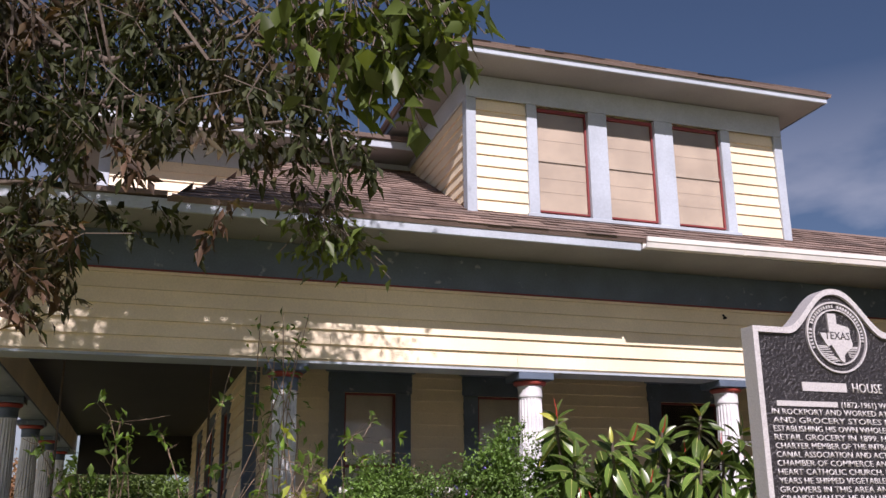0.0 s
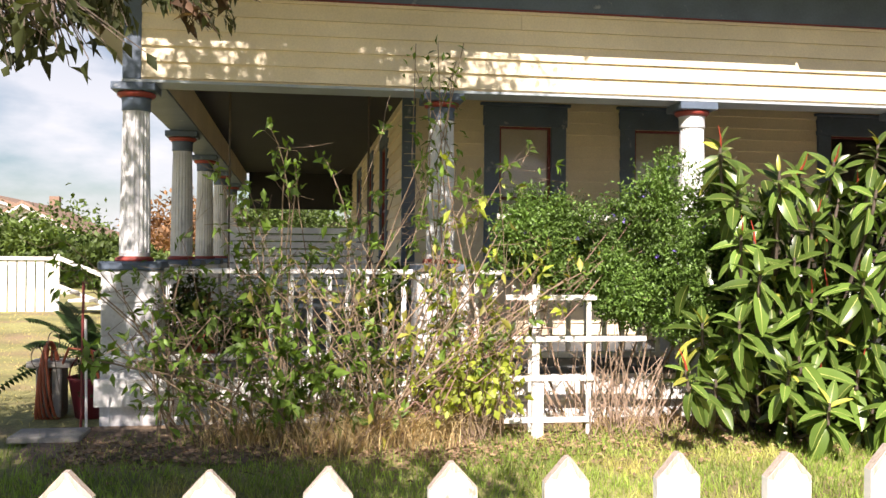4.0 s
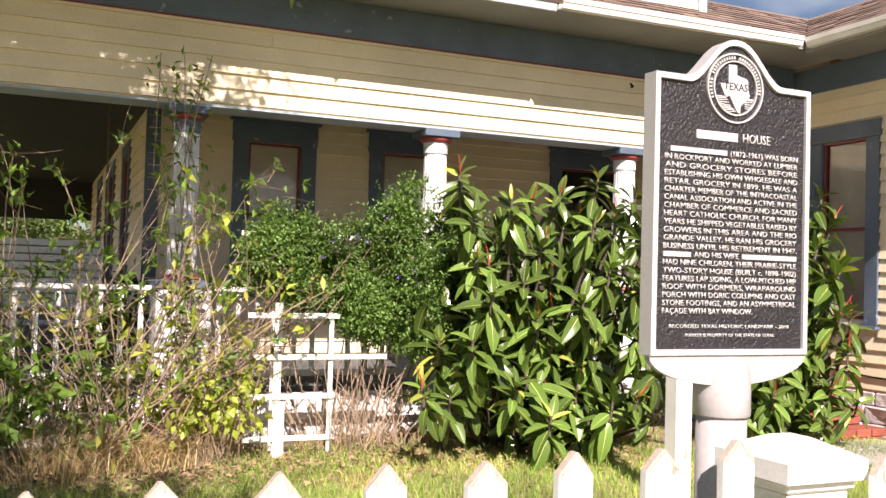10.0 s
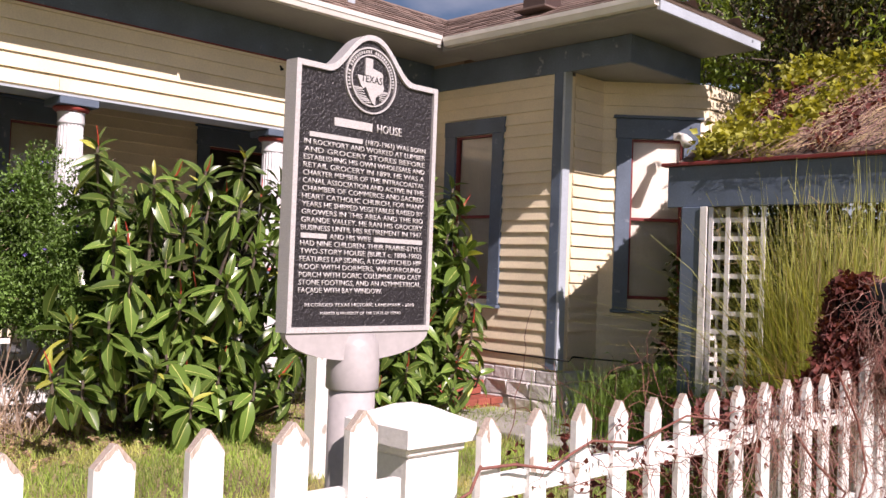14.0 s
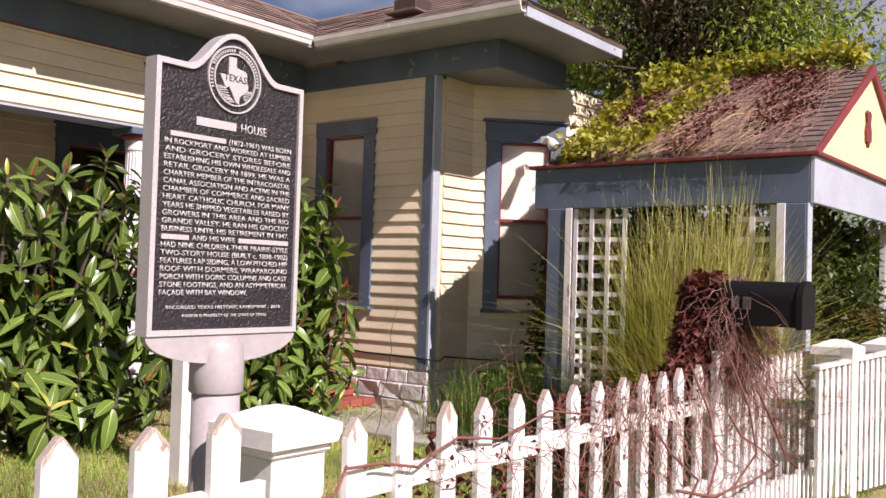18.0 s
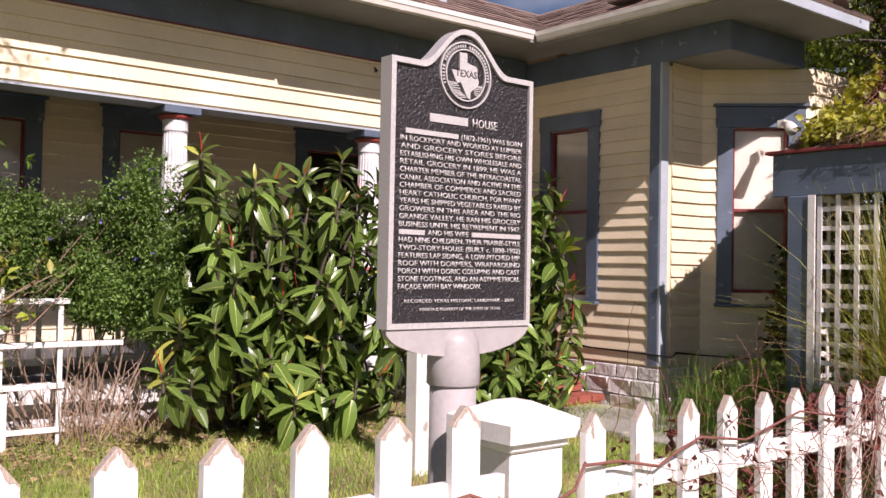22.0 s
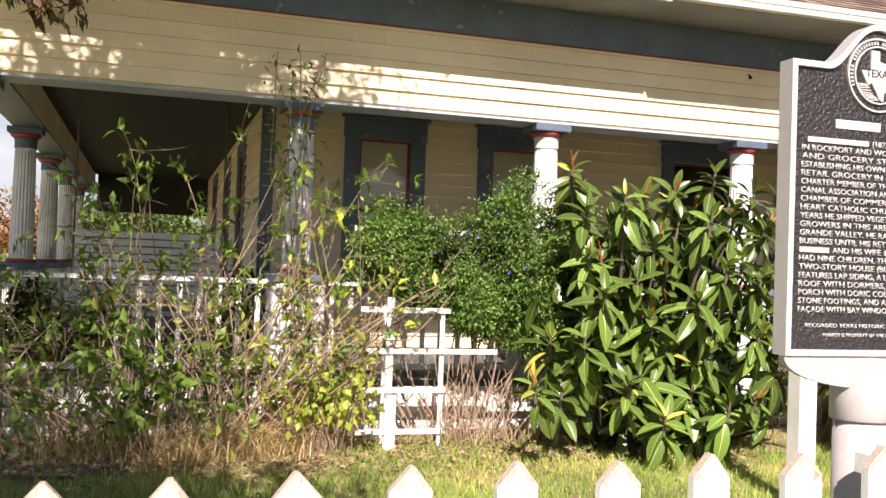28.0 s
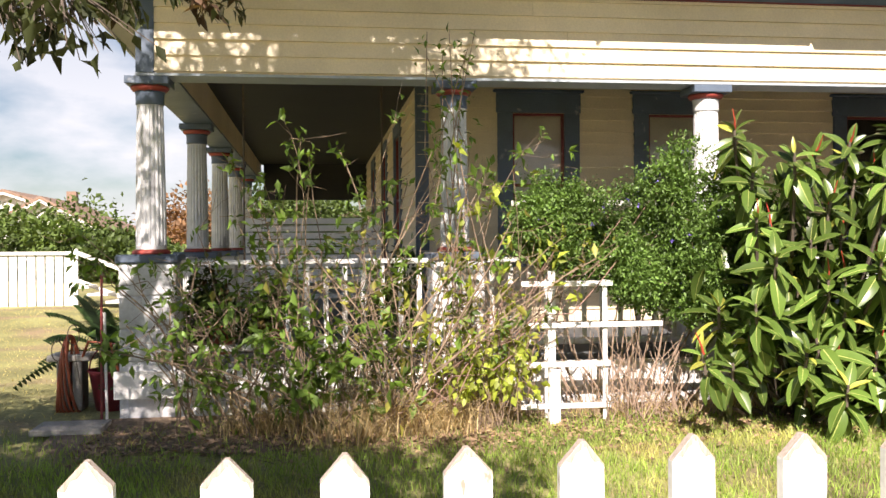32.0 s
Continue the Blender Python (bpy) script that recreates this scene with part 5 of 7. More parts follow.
v, f = slab(gab, YS0 + 0.005, YS0 + 0.04)
child("gable", mesh_of("gable", v, f, PALE_YELLOW), sh, "pale yellow gable panel")
for sx in (1, -1):
    q = [(RX - sx * (RX - XS - 0.0), 2.665), (RX - sx * (RX - XS - 0.16), 2.665), (RX, RZ - 0.10), (RX, RZ + 0.01)]
    v, f = slab(q if sx > 0 else q[::-1], YS0 - 0.035, YS0 + 0.003)
    child("rake_board", mesh_of("rake_board", v, f, RED), sh, "red rake board")
orn = [(0, 0.0), (0.04, 0.05), (0.09, 0.06), (0.10, 0.16), (0.06, 0.24), (0.09, 0.33), (0.04, 0.36), (0, 0.30), (-0.04, 0.36), (-0.09, 0.33), (-0.06, 0.24), (-0.10, 0.16), (-0.09, 0.06), (-0.04, 0.05)]
v, f = slab([(RX - 0.12 + x, 2.93 + z) for x, z in orn], YS0 - 0.02, YS0 + 0.004)
child("ornament", mesh_of("ornament", v, f, RED), sh, "red painted bird-shaped ornament")

# mailbox on a post wrapped in vines
mb = thing("mailbox", "black metal mailbox on a white post wrapped in vines", "mailbox", (6.15, 1.62, 0.09))
prof = [(-0.13, 1.22), (0.13, 1.22)] + [(0.13 * math.cos(a), 1.385 + 0.115 * math.sin(a)) for a in [k * math.pi / 14 for k in range(15)]]
n = len(prof)
v = [(x, 0.0, z) for x, z in prof] + [(x, 0.68, z) for x, z in prof]
child("box_body", mesh_of("box_body", v, [tuple(range(n)), tuple(range(2 * n - 1, n - 1, -1))] + [(k, n + k, n + (k + 1) % n, (k + 1) % n) for k in range(n)], MAIL_BLACK), mb)
v = [(x * 1.07, -0.025, 1.385 + (z - 1.385) * 1.07) for x, z in prof] + [(x * 1.07, 0.012, 1.385 + (z - 1.385) * 1.07) for x, z in prof]
child("door", mesh_of("door", v, [tuple(range(n)), tuple(range(2 * n - 1, n - 1, -1))] + [(k, n + k, n + (k + 1) % n, (k + 1) % n) for k in range(n)], MAIL_BLACK), mb)
for k in range(2):
    box("number_bar", -0.136, -0.131, 0.34 + k * 0.075, 0.29 + k * 0.075, 1.32, 1.40, DULL_GREY, mb, 0)
box("post", -0.05, 0.05, 0.585, 0.67, -0.1, 1.218, WHITE, mb, 0.006)

# ---- small things at the porch corner ----
hr = thing("garden_hose", "orange-brown garden hose coiled over a low stand", "hose", (-2.05, 9.0, 0.05))
loops = []
for k in range(6):
    r, ph = 0.16 + 0.012 * k, k * 0.5
    loops.append([(-0.10 + 0.05 * math.sin(a + ph) + 0.02 * k, r * 0.5 * math.cos(a), 0.42 + (0.28 if math.sin(a) > 0 else 0.42) * math.sin(a)) for a in [j * 2 * math.pi / 24 for j in range(25)]])
for lp in loops:
    child("hose_loop", mesh_of("hose_loop", *tubes([lp], 0.013, 6), HOSE, True), hr)
child("hose_tail", mesh_of("hose_tail", *tubes([[(0.0, 0.1, 0.35), (0.15, -0.1, 0.65), (0.32, 0.0, 0.62), (0.42, 0.05, 0.2), (0.25, 0.1, 0.02)]], 0.013, 6), HOSE, True), hr)
tb = thing("bench_stand", "weathered concrete garden bench holding the hose", "bench", (-2.15, 9.15, 0.05))
box("top", -0.14, 0.24, -0.16, 0.16, 0.46, 0.52, CONCRETE, tb, 0.01)
box("leg", -0.06, 0.04, -0.14, 0.14, 0, 0.459, CONCRETE, tb, 0.01)
box("leg", 0.08, 0.16, -0.14, 0.14, 0, 0.459, CONCRETE, tb, 0.01)
bk = thing("bucket", "maroon plastic tub standing by the porch pier", "tub", (-1.72, 9.05, 0.06))
child("shell", mesh_of("shell", *lathe([(0.15, 0), (0.21, 0.34), (0.225, 0.36), (0.215, 0.37), (0.19, 0.30)], 24), MAROON, True), bk)
child("handle", mesh_of("handle", *tubes([[(0.21 * math.cos(a), 0, 0.36 + 0.24 * math.sin(a)) for a in [k * math.pi / 10 for k in range(11)]]], 0.008), MAROON), bk)
sk = thing("garden_stakes", "thin red and white stakes beside the porch pier", "stake", (-1.66, 8.30, 0))
child("stake", mesh_of("stake", *tubes([[(0, 0, 0.0), (0.01, 0, 1.35)]], 0.012), RED), sk)
child("stake", mesh_of("stake", *tubes([[(0.05, -0.02, 0.0), (0.03, 0, 1.0)]], 0.012), WHITE), sk)
hp = thing("wire_hoops", "two rusty wire hoop plant supports", "plant support", (-2.05, 8.9, 0.5))
for k, (x, z) in enumerate(((-0.12, 0.12), (0.02, 0.26))):
    child("hoop", mesh_of("hoop", *tubes([[(x + 0.05 * math.cos(a), 0.0, z + 0.09 * math.sin(a)) for a in [j * 2 * math.pi / 16 for j in range(17)]], [(x, 0, z - 0.09), (x + 0.05, 0.02, z - 0.45)]], 0.005, 4), BARK), hp)
cyc = thing("sago_palm", "dark green sago palm beside the porch", "palm", (-1.80, 9.6, 0.05))
cyc.scale = (1.1, 1.1, 1.6)
rg = np.random.default_rng(5)
cv_, cf_, off = [], [], 0
for k in range(26):
    a, el = k * 2.4, rg.uniform(0.1, 1.1)
    L = rg.uniform(0.6, 0.85)
    for j in range(22):
        s = (j + 2) / 24
        bx = np.array([math.cos(a) * math.cos(el) * L * s, math.sin(a) * math.cos(el) * L * s, 0.25 + math.sin(el) * L * s - 0.35 * L * s * s])
        for sd in (-1, 1):
            d = np.array([-math.sin(a) * sd, math.cos(a) * sd, 0.25]) + np.array([math.cos(a), math.sin(a), 0]) * 0.5
            d = d / np.linalg.norm(d) * 0.15 * (1 - abs(s - 0.5))
            cv_ += [bx, bx + d * 0.5 + [0, 0, 0.012], bx + d]
            cf_.append((off, off + 1, off + 2))
            off += 3
            cv_ += [bx + [0, 0, -0.012]]
            cf_.append((off - 3, off - 1, off))
            off += 1
child("fronds", quick_mesh("fronds", cv_, cf_, CYCAD), cyc)
child("trunk", mesh_of("trunk", *lathe([(0.12, 0), (0.15, 0.12), (0.1, 0.28)], 14), BARK), cyc)
sl = thing("paving_slab", "loose concrete paving slab lying on the lawn", "slab", (-1.80, 7.88, 0.085))
part("slab", box_bm(-0.27, 0.27, -0.2, 0.2, 0, 0.05, 0.008), CONCRETE, sl)
sn = thing("garden_stone", "pale flat stone in the flower bed", "stone", (1.48, 7.63, 0.05))
b = bmesh.new()
bmesh.ops.create_icosphere(b, subdivisions=2, radius=1, matrix=Matrix.Diagonal((0.10, 0.07, 0.045, 1)))
for vv in b.verts:
    vv.co *= 1 + 0.18 * noise.noise(vv.co * 12)
part("stone", b, STONE, sn, smooth=True)

# ---- distance on the left ----
rl = thing("deck_railing", "white boarded deck railing across the side lawn", "railing", (-6.37, 22.5, 0.03))
for k in range(20):
    box("board", -3.0 + k * 0.2, -2.83 + k * 0.2, 0.0, 0.03, 0.0, 1.35, FAR_WALL, rl, 0)
box("top_rail", -3.1, 1.1, -0.05, 0.09, 1.36, 1.44, FAR_WALL, rl)
for x in (-1.0, 1.0):
    box("post", x, x + 0.12, -0.08, -0.002, 0, 1.5, FAR_WALL, rl)
for z in (0.72, 1.36):
    v, f = slab([(1.1, z), (1.1, z + 0.1), (3.2, z - 0.75), (3.2, z - 0.85)], -0.05, 0.0)
    child("stair_rail", mesh_of("stair_rail", v, f, FAR_WALL), rl)
for k in range(4):
    box("tread", 1.1 + k * 0.4, 1.55 + k * 0.4, -0.9, -0.1, 0.62 - k * 0.17, 0.68 - k * 0.17, FAR_WALL, rl)


def far_house(x, y, w, d, h, rise, label):
    t = thing("distant_house", label, "house", (x, y, 0.3), group="distant houses")
    box("wall", -w / 2, w / 2, 0, d, 0, h, FAR_WALL, t, 0)
    v, f = slab([(-w / 2, h), (w / 2, h), (0, h + rise)], 0.0, 0.1)
    child("gable", mesh_of("gable", v, f, FAR_WALL), t)
    for s in (-1, 1):
        q = [(s * (w / 2 + 0.5), h - 0.3), (0, h + rise), (0, h + rise + 0.15), (s * (w / 2 + 0.5), h - 0.15)]
        v, f = slab(q, -0.5, d)
        child("roof", mesh_of("roof", v, f, TAN_ROOF), t)
        v, f = slab([(a, b - 0.18) for a, b in q], -0.55, -0.48)
        child("barge_board", mesh_of("barge_board", v, f, FAR_WALL), t)
    if w > 6:
        box("chimney", 2.8, 3.4, 3, 3.6, h + rise * 0.2, h + rise + 0.2, TAN_ROOF, t, 0)
    for s in (-0.25, 0.2):
        box("window", s * w, s * w + 1.1, -0.05, 0.0, 1.0, 2.2, DARK, t, 0)


far_house(-14.15, 52.0, 5.2, 9, 2.5, 1.35, "distant white house with brown gable roof")
far_house(-18.5, 60.0, 13, 9, 2.6, 2.1, "distant white house with wide brown roof")


# ---- plants ----
def bush(name, label, category, place, size, leaves, leaf_len, mat, seed, stems=14, lumps=10, stem_mat=STEM, fill=0.72, centre=None):
    """A leafy bush of lumps: stems from the foot into each lump, small folded leaves over them."""
    rg = np.random.default_rng(seed)
    t = thing(name, label, category, place)
    c = rg.normal(size=(lumps, 3)) * 0.32
    c = np.clip(c, -0.62, 0.62) * np.array(size) * 1.25 + [0, 0, centre or size[2]]
    r = rg.uniform(0.28, 0.5, lumps)[:, None] * np.array(size) * 1.05
    k = rg.integers(0, lumps, leaves)
    d = unit(rg.normal(size=(leaves, 3)))
    p = c[k] + d * r[k] * (fill + (1.08 - fill) * rg.random((leaves, 1)) ** 0.5) * (1 + 0.22 * rg.normal(size=(leaves, 1)))
    keep = p[:, 2] > 0.04
    p, d = p[keep], d[keep]
    n = len(p)
    ln = rg.uniform(0.6, 1.25, n) * leaf_len
    child("foliage", quick_mesh("foliage", *leaf_cloud(rg, p, d + rg.normal(size=(n, 3)) * 0.7, ln, ln * rg.uniform(0.5, 0.7, n)), mat), t)
    paths = []
    for q in range(stems):
        e = c[q % lumps] + rg.normal(size=3) * 0.15 * np.array(size)
        b = np.array([rg.normal() * 0.12 * size[0], rg.normal() * 0.12 * size[1], 0])
        m = (b + e) / 2 + rg.normal(size=3) * 0.08
        paths.append([b, m, e])
    for path in paths:
        child("stem", mesh_of("stem", *tubes([path], 0.012, 5, 0.4), stem_mat), t)
    return t, c, r, rg


def curve(points, x):
    """Height of a line through (x, z) points."""
    return np.interp(x, [p[0] for p in points], [p[1] for p in points])


def spray_bush(name, label, place, tops, feet, deep, sprays, each, leaf_len, mat, seed, filler=0):
    """A bush of many small leafy sprays over a rounded front between an upper and a lower outline."""
    rg = np.random.default_rng(seed)
    t = thing(name, label, "bush", place)
    x = rg.uniform(tops[0][0], tops[-1][0], sprays)
    lo, hi = curve(feet, x), curve(tops, x)
    q = rg.random(sprays)
    lump = np.array([noise.noise(Vector((a * 3.3, b * 3.3, 1.7))) for a, b in zip(x, lo + (hi - lo) * q)])
    y = -deep * np.sqrt(np.clip(1 - (2 * q - 1) ** 2 * 0.8, 0.05, 1)) * (0.55 + 0.45 * rg.random(sprays)) - 0.22 * lump
    hi = hi + 0.10 * np.array([noise.noise(Vector((a * 7.0, 0.3, seed))) for a in x])
    base = np.stack([x, y, lo + (hi - lo) * q], 1)
    keep = rg.random(sprays) < 0.75 + 1.1 * lump
    base, q = base[keep], q[keep]
    n = len(base)
    way = unit(rg.normal(size=(n, 3)) * 0.75 + np.stack([np.zeros(n), np.full(n, -0.65), 1.5 * (q - 0.35)], 1))
    long = rg.uniform(0.07, 0.17, n) * (1 + 0.5 * (q > 0.9))
    u = rg.random((n, each, 1))
    P = (base[:, None] + way[:, None] * long[:, None, None] * u + rg.normal(size=(n, each, 3)) * 0.016).reshape(-1, 3)
    D = (way[:, None] * 0.4 + rg.normal(size=(n, each, 3))).reshape(-1, 3)
    ln = rg.uniform(0.6, 1.3, len(P)) * leaf_len
    child("foliage", quick_mesh("foliage", *leaf_cloud(rg, P, D, ln, ln * rg.uniform(0.4, 0.6, len(P))), mat), t)
    if filler:
        x = rg.uniform(tops[0][0], tops[-1][0], filler)
        lo, hi = curve(feet, x) + 0.06, curve(tops, x) - 0.16
        P = np.stack([x, rg.uniform(-0.4, 0.25, filler) * deep, lo + (hi - lo) * rg.random(filler)], 1)
        ln = rg.uniform(0.8, 1.6, filler) * leaf_len
        child("inner_foliage", quick_mesh("inner_foliage", *leaf_cloud(rg, P, rg.normal(size=P.shape), ln, ln * 0.6), mat), t)
    for k in range(0, n, max(1, n // 130)):
        b = base[k] - way[k] * 0.1
        child("twig", mesh_of("twig", *tubes([[tuple(b), tuple(base[k] + way[k] * long[k] * 0.5 + [0, 0, 0.01]), tuple(base[k] + way[k] * long[k] * 1.25)]], 0.0028, 4, 0.5), STEM), t)
    for k in range(12):
        e = base[rg.integers(0, n)] * [0.9, 0.3, 0.8]
        child("stem", mesh_of("stem", *tubes([[(e[0] * 0.6 + rg.normal() * 0.2, 0.05, 0), (e[0] * 0.8 + rg.normal() * 0.1, 0.0, e[2] * 0.5), tuple(e)]], 0.012, 5, 0.5), STEM), t)
    return t, base, rg


# violet-flowered bush over the railing and the tall trellis
bb, base, rg = spray_bush("flowering_bush", "dense fine-leaved green bush with small violet flowers against the porch", (2.9, 7.88, 0.05),
                          ((-1.15, 1.72), (-0.8, 1.98), (-0.4, 1.80), (-0.1, 1.92), (0.3, 2.26), (0.65, 2.30), (0.95, 2.05), (1.2, 1.75)),
                          ((-1.15, 1.50), (-0.8, 1.32), (-0.5, 1.22), (-0.1, 0.98), (0.6, 0.80), (1.2, 0.75)), 0.42, 7000, 13, 0.036, BLUE_BUSH, 41, 18000)
k = rg.integers(0, len(base), 46)
p = base[k] + [0, -0.09, 0.02]
fv, ff = leaf_cloud(rg, np.repeat(p, 6, 0), rg.normal(size=(46 * 6, 3)), np.full(46 * 6, 0.026), np.full(46 * 6, 0.019))
fo = child("flower_mass", quick_mesh("flower_mass", fv, ff, FLOWER), bb, "small violet flowers")
fo["kind"] = "stuff"

# straggly shrubs before the porch corner
rg = np.random.default_rng(77)


def straggly(place, stems, height, spread, seed, mat, leaf_len, leaves_each, label, twigs=6, lean_to=0.0):
    """Thin curved stems in a fan, with side twigs that carry a few pointed leaves near their ends."""
    rg = np.random.default_rng(seed)
    t = thing("straggly_shrub", label, "shrub", place)
    P, D = [], []
    for s in range(stems):
        lean = (rg.normal() * 0.85 + lean_to) * spread
        H = height * rg.uniform(0.55, 1.05)
        b = np.array([rg.normal() * 0.22 * spread, rg.normal() * 0.12, 0])
        top = b + [lean, rg.normal() * 0.3 * spread - 0.1, H]
        mid = b * 0.55 + top * 0.45 + rg.normal(size=3) * [0.10, 0.06, 0.05] - [lean * 0.22, 0, 0]
        path = [b * (1 - q) ** 2 + 2 * mid * q * (1 - q) + top * q * q + rg.normal(size=3) * 0.014 for q in np.linspace(0, 1, 8)]
        paths, rad = [path], [rg.uniform(0.004, 0.011)]
        for tw in range(twigs):
            i = int(rg.integers(2, 8))
            q = path[i]
            e = q + unit(rg.normal(size=3) * [1, 0.8, 0.7] + [lean * 0.5, -0.1, 0.45]) * rg.uniform(0.12, 0.42)
            m = (q + e) / 2 + rg.normal(size=3) * 0.03
            paths.append([q, m, e])
            rad.append(0.0035)
            for _ in range(1):
                g = m + rg.normal(size=3) * 0.09 + [0, 0, 0.04]
                paths.append([m, (m + g) / 2 + rg.normal(size=3) * 0.01, g])
                rad.append(0.0022)
                if rg.random() < 0.6:
                    P.append(g)
                    D.append(g - m + rg.normal(size=3) * 0.05)
            if rg.random() < 0.6:
                for _ in range(leaves_each):
                    P.append(m + (e - m) * rg.uniform(0.4, 1.05))
                    D.append(unit(e - q) * 0.7 + rg.normal(size=3) * 0.8)
        for _ in range(leaves_each):
            P.append(path[7] + rg.normal(size=3) * 0.025)
            D.append(rg.normal(size=3) + [0, 0, 0.4])
        child("stem", mesh_of("stem", *tubes(paths, rad, 4, 0.5), SHRUB_STEM), t)
    n = len(P)
    ln = rg.uniform(0.55, 1.45, n) * leaf_len * 1.08
    child("foliage", quick_mesh("foliage", *leaf_cloud(rg, np.array(P), np.array(D), ln, ln * rg.uniform(0.38, 0.55, n), droop=0.6), mat), t)
    return t


straggly((-0.45, 7.8, 0.05), 15, 1.6, 0.7, 51, SHRUB_LEAF, 0.085, 5, "tall straggly leafy shrub before the porch railing", lean_to=-0.35)
straggly((0.15, 7.75, 0.05), 20, 2.45, 0.75, 52, SHRUB_LEAF, 0.08, 6, "tall sparse shrub reaching the porch beam", lean_to=0.15)
straggly((0.75, 7.65, 0.05), 17, 2.2, 0.8, 53, SHRUB_LEAF, 0.085, 6, "leaning bare-stemmed shrub by the porch column", lean_to=0.45)
straggly((-0.85, 7.9, 0.05), 9, 1.5, 0.42, 54, SHRUB_LEAF, 0.085, 4, "leafy shrub beside the porch pier", lean_to=-0.3)
straggly((0.3, 7.4, 0.05), 13, 0.95, 0.85, 57, SHRUB_LEAF, 0.105, 7, "low leafy shrub at the edge of the bed")
straggly((-0.1, 7.5, 0.05), 10, 0.75, 0.5, 58, SHRUB_LEAF, 0.10, 5, "low spreading shrub at the foot of the porch", lean_to=-0.2)
straggly((0.85, 7.45, 0.05), 22, 1.5, 0.75, 62, BARE_TWIG_LEAF, 0.08, 1, "mostly bare twiggy shrub leaning over the bed", lean_to=0.5)
straggly((1.3, 7.7, 0.05), 10, 1.8, 0.4, 56, LIME_LEAF, 0.10, 4, "yellow-green shrub by the trellis", lean_to=0.3)
straggly((1.75, 7.62, 0.05), 9, 2.15, 0.5, 59, LIME_LEAF, 0.085, 4, "thin yellow-green shoots over the flowering bush", lean_to=0.3)
ls = thing("leaning_shrub", "long bare tan stems leaning over the bed towards the bush", "shrub", (1.0, 7.5, 0.05))
rg = np.random.default_rng(63)
P, D = [], []
for k in range(11):
    b = np.array([rg.uniform(-0.55, 0.25), rg.normal() * 0.08, rg.uniform(0, 0.15)])
    e = b + np.array([1.0, 0, 0.93]) * rg.uniform(0.9, 1.85) + rg.normal(size=3) * [0.12, 0.05, 0.14]
    path = [b + (e - b) * q + np.array([0, -0.06, 0.10 * rg.normal() - 0.05]) * math.sin(math.pi * q) + rg.normal(size=3) * 0.008 for q in np.linspace(0, 1, 8)]
    paths, rad = [path], [rg.uniform(0.004, 0.009)]
    for _ in range(12):
        q = path[int(rg.integers(2, 8))]
        g = q + np.array([rg.normal() * 0.10 + 0.04, rg.normal() * 0.06, rg.normal() * 0.10 + 0.05])
        paths.append([q, (q + g) / 2 + rg.normal(size=3) * 0.012, g])
        rad.append(0.002)
        if rg.random() < 0.45:
            P.append(g)
            D.append(rg.normal(size=3) + [0.2, 0, -0.3])
    child("stem", mesh_of("stem", *tubes(paths, rad, 5, 0.5), DRY_VINE), ls)
ln = rg.uniform(0.04, 0.09, len(P))
child("foliage", quick_mesh("foliage", *leaf_cloud(rg, np.array(P), np.array(D), ln, ln * 0.5, droop=0.4), LIME_LEAF), ls)
lm = thing("lime_shrub", "low lime-green shrub with hanging heart-shaped leaves by the trellis", "shrub", (1.52, 7.48, 0.05))
rg = np.random.default_rng(55)
P, D = [], []
for k in range(46):
    top = np.array([rg.normal() * 0.22, rg.normal() * 0.12 - 0.03, rg.uniform(0.35, 0.95)])
    foot = np.array([rg.normal() * 0.08, rg.normal() * 0.05, 0.0])
    path = [foot, foot * 0.5 + top * 0.5 + [0, 0, 0.12], top, top + [0.08 * np.sign(top[0]), -0.05, -0.06]]
    child("stem", mesh_of("stem", *tubes([path], 0.004, 4, 0.5), SHRUB_STEM), lm)
    for _ in range(9):
        q = rg.random()
        P.append(path[1] * (1 - q) + path[3] * q + rg.normal(size=3) * [0.05, 0.05, 0.04])
        D.append(rg.normal(size=3) * [0.5, 0.25, 0.35] + [0, -0.25, -0.75])
ln = rg.uniform(0.05, 0.095, len(P))
child("foliage", quick_mesh("foliage", *leaf_cloud(rg, np.array(P), np.array(D), ln, ln * rg.uniform(0.6, 0.8, len(P)), fold=0.15, droop=0.1), LIME_LEAF), lm)
ts = thing("climbing_shoot", "leafy shoot climbing before the porch column", "shrub", (1.40, 8.25, 0.05))
rg = np.random.default_rng(58)
paths = [[(rg.normal() * 0.1, 0, 0), (rg.normal() * 0.12, 0, 1.2), (rg.normal() * 0.12 - 0.05, -0.05, 2.3), (rg.normal() * 0.2, -0.08, 3.1 + rg.random() * 0.3)] for _ in range(7)]
for path in paths:
    child("stem", mesh_of("stem", *tubes([path], 0.008, 4, 0.5), STEM), ts)
P = np.array([np.array(p[2]) + (np.array(p[3]) - np.array(p[2])) * rg.random() + rg.normal(size=3) * 0.06 for p in paths for _ in range(16)])
ln = rg.uniform(0.06, 0.12, len(P))
child("foliage", quick_mesh("foliage", *leaf_cloud(rg, P, rg.normal(size=P.shape), ln, ln * 0.4, droop=0.5), SHRUB_LEAF), ts)

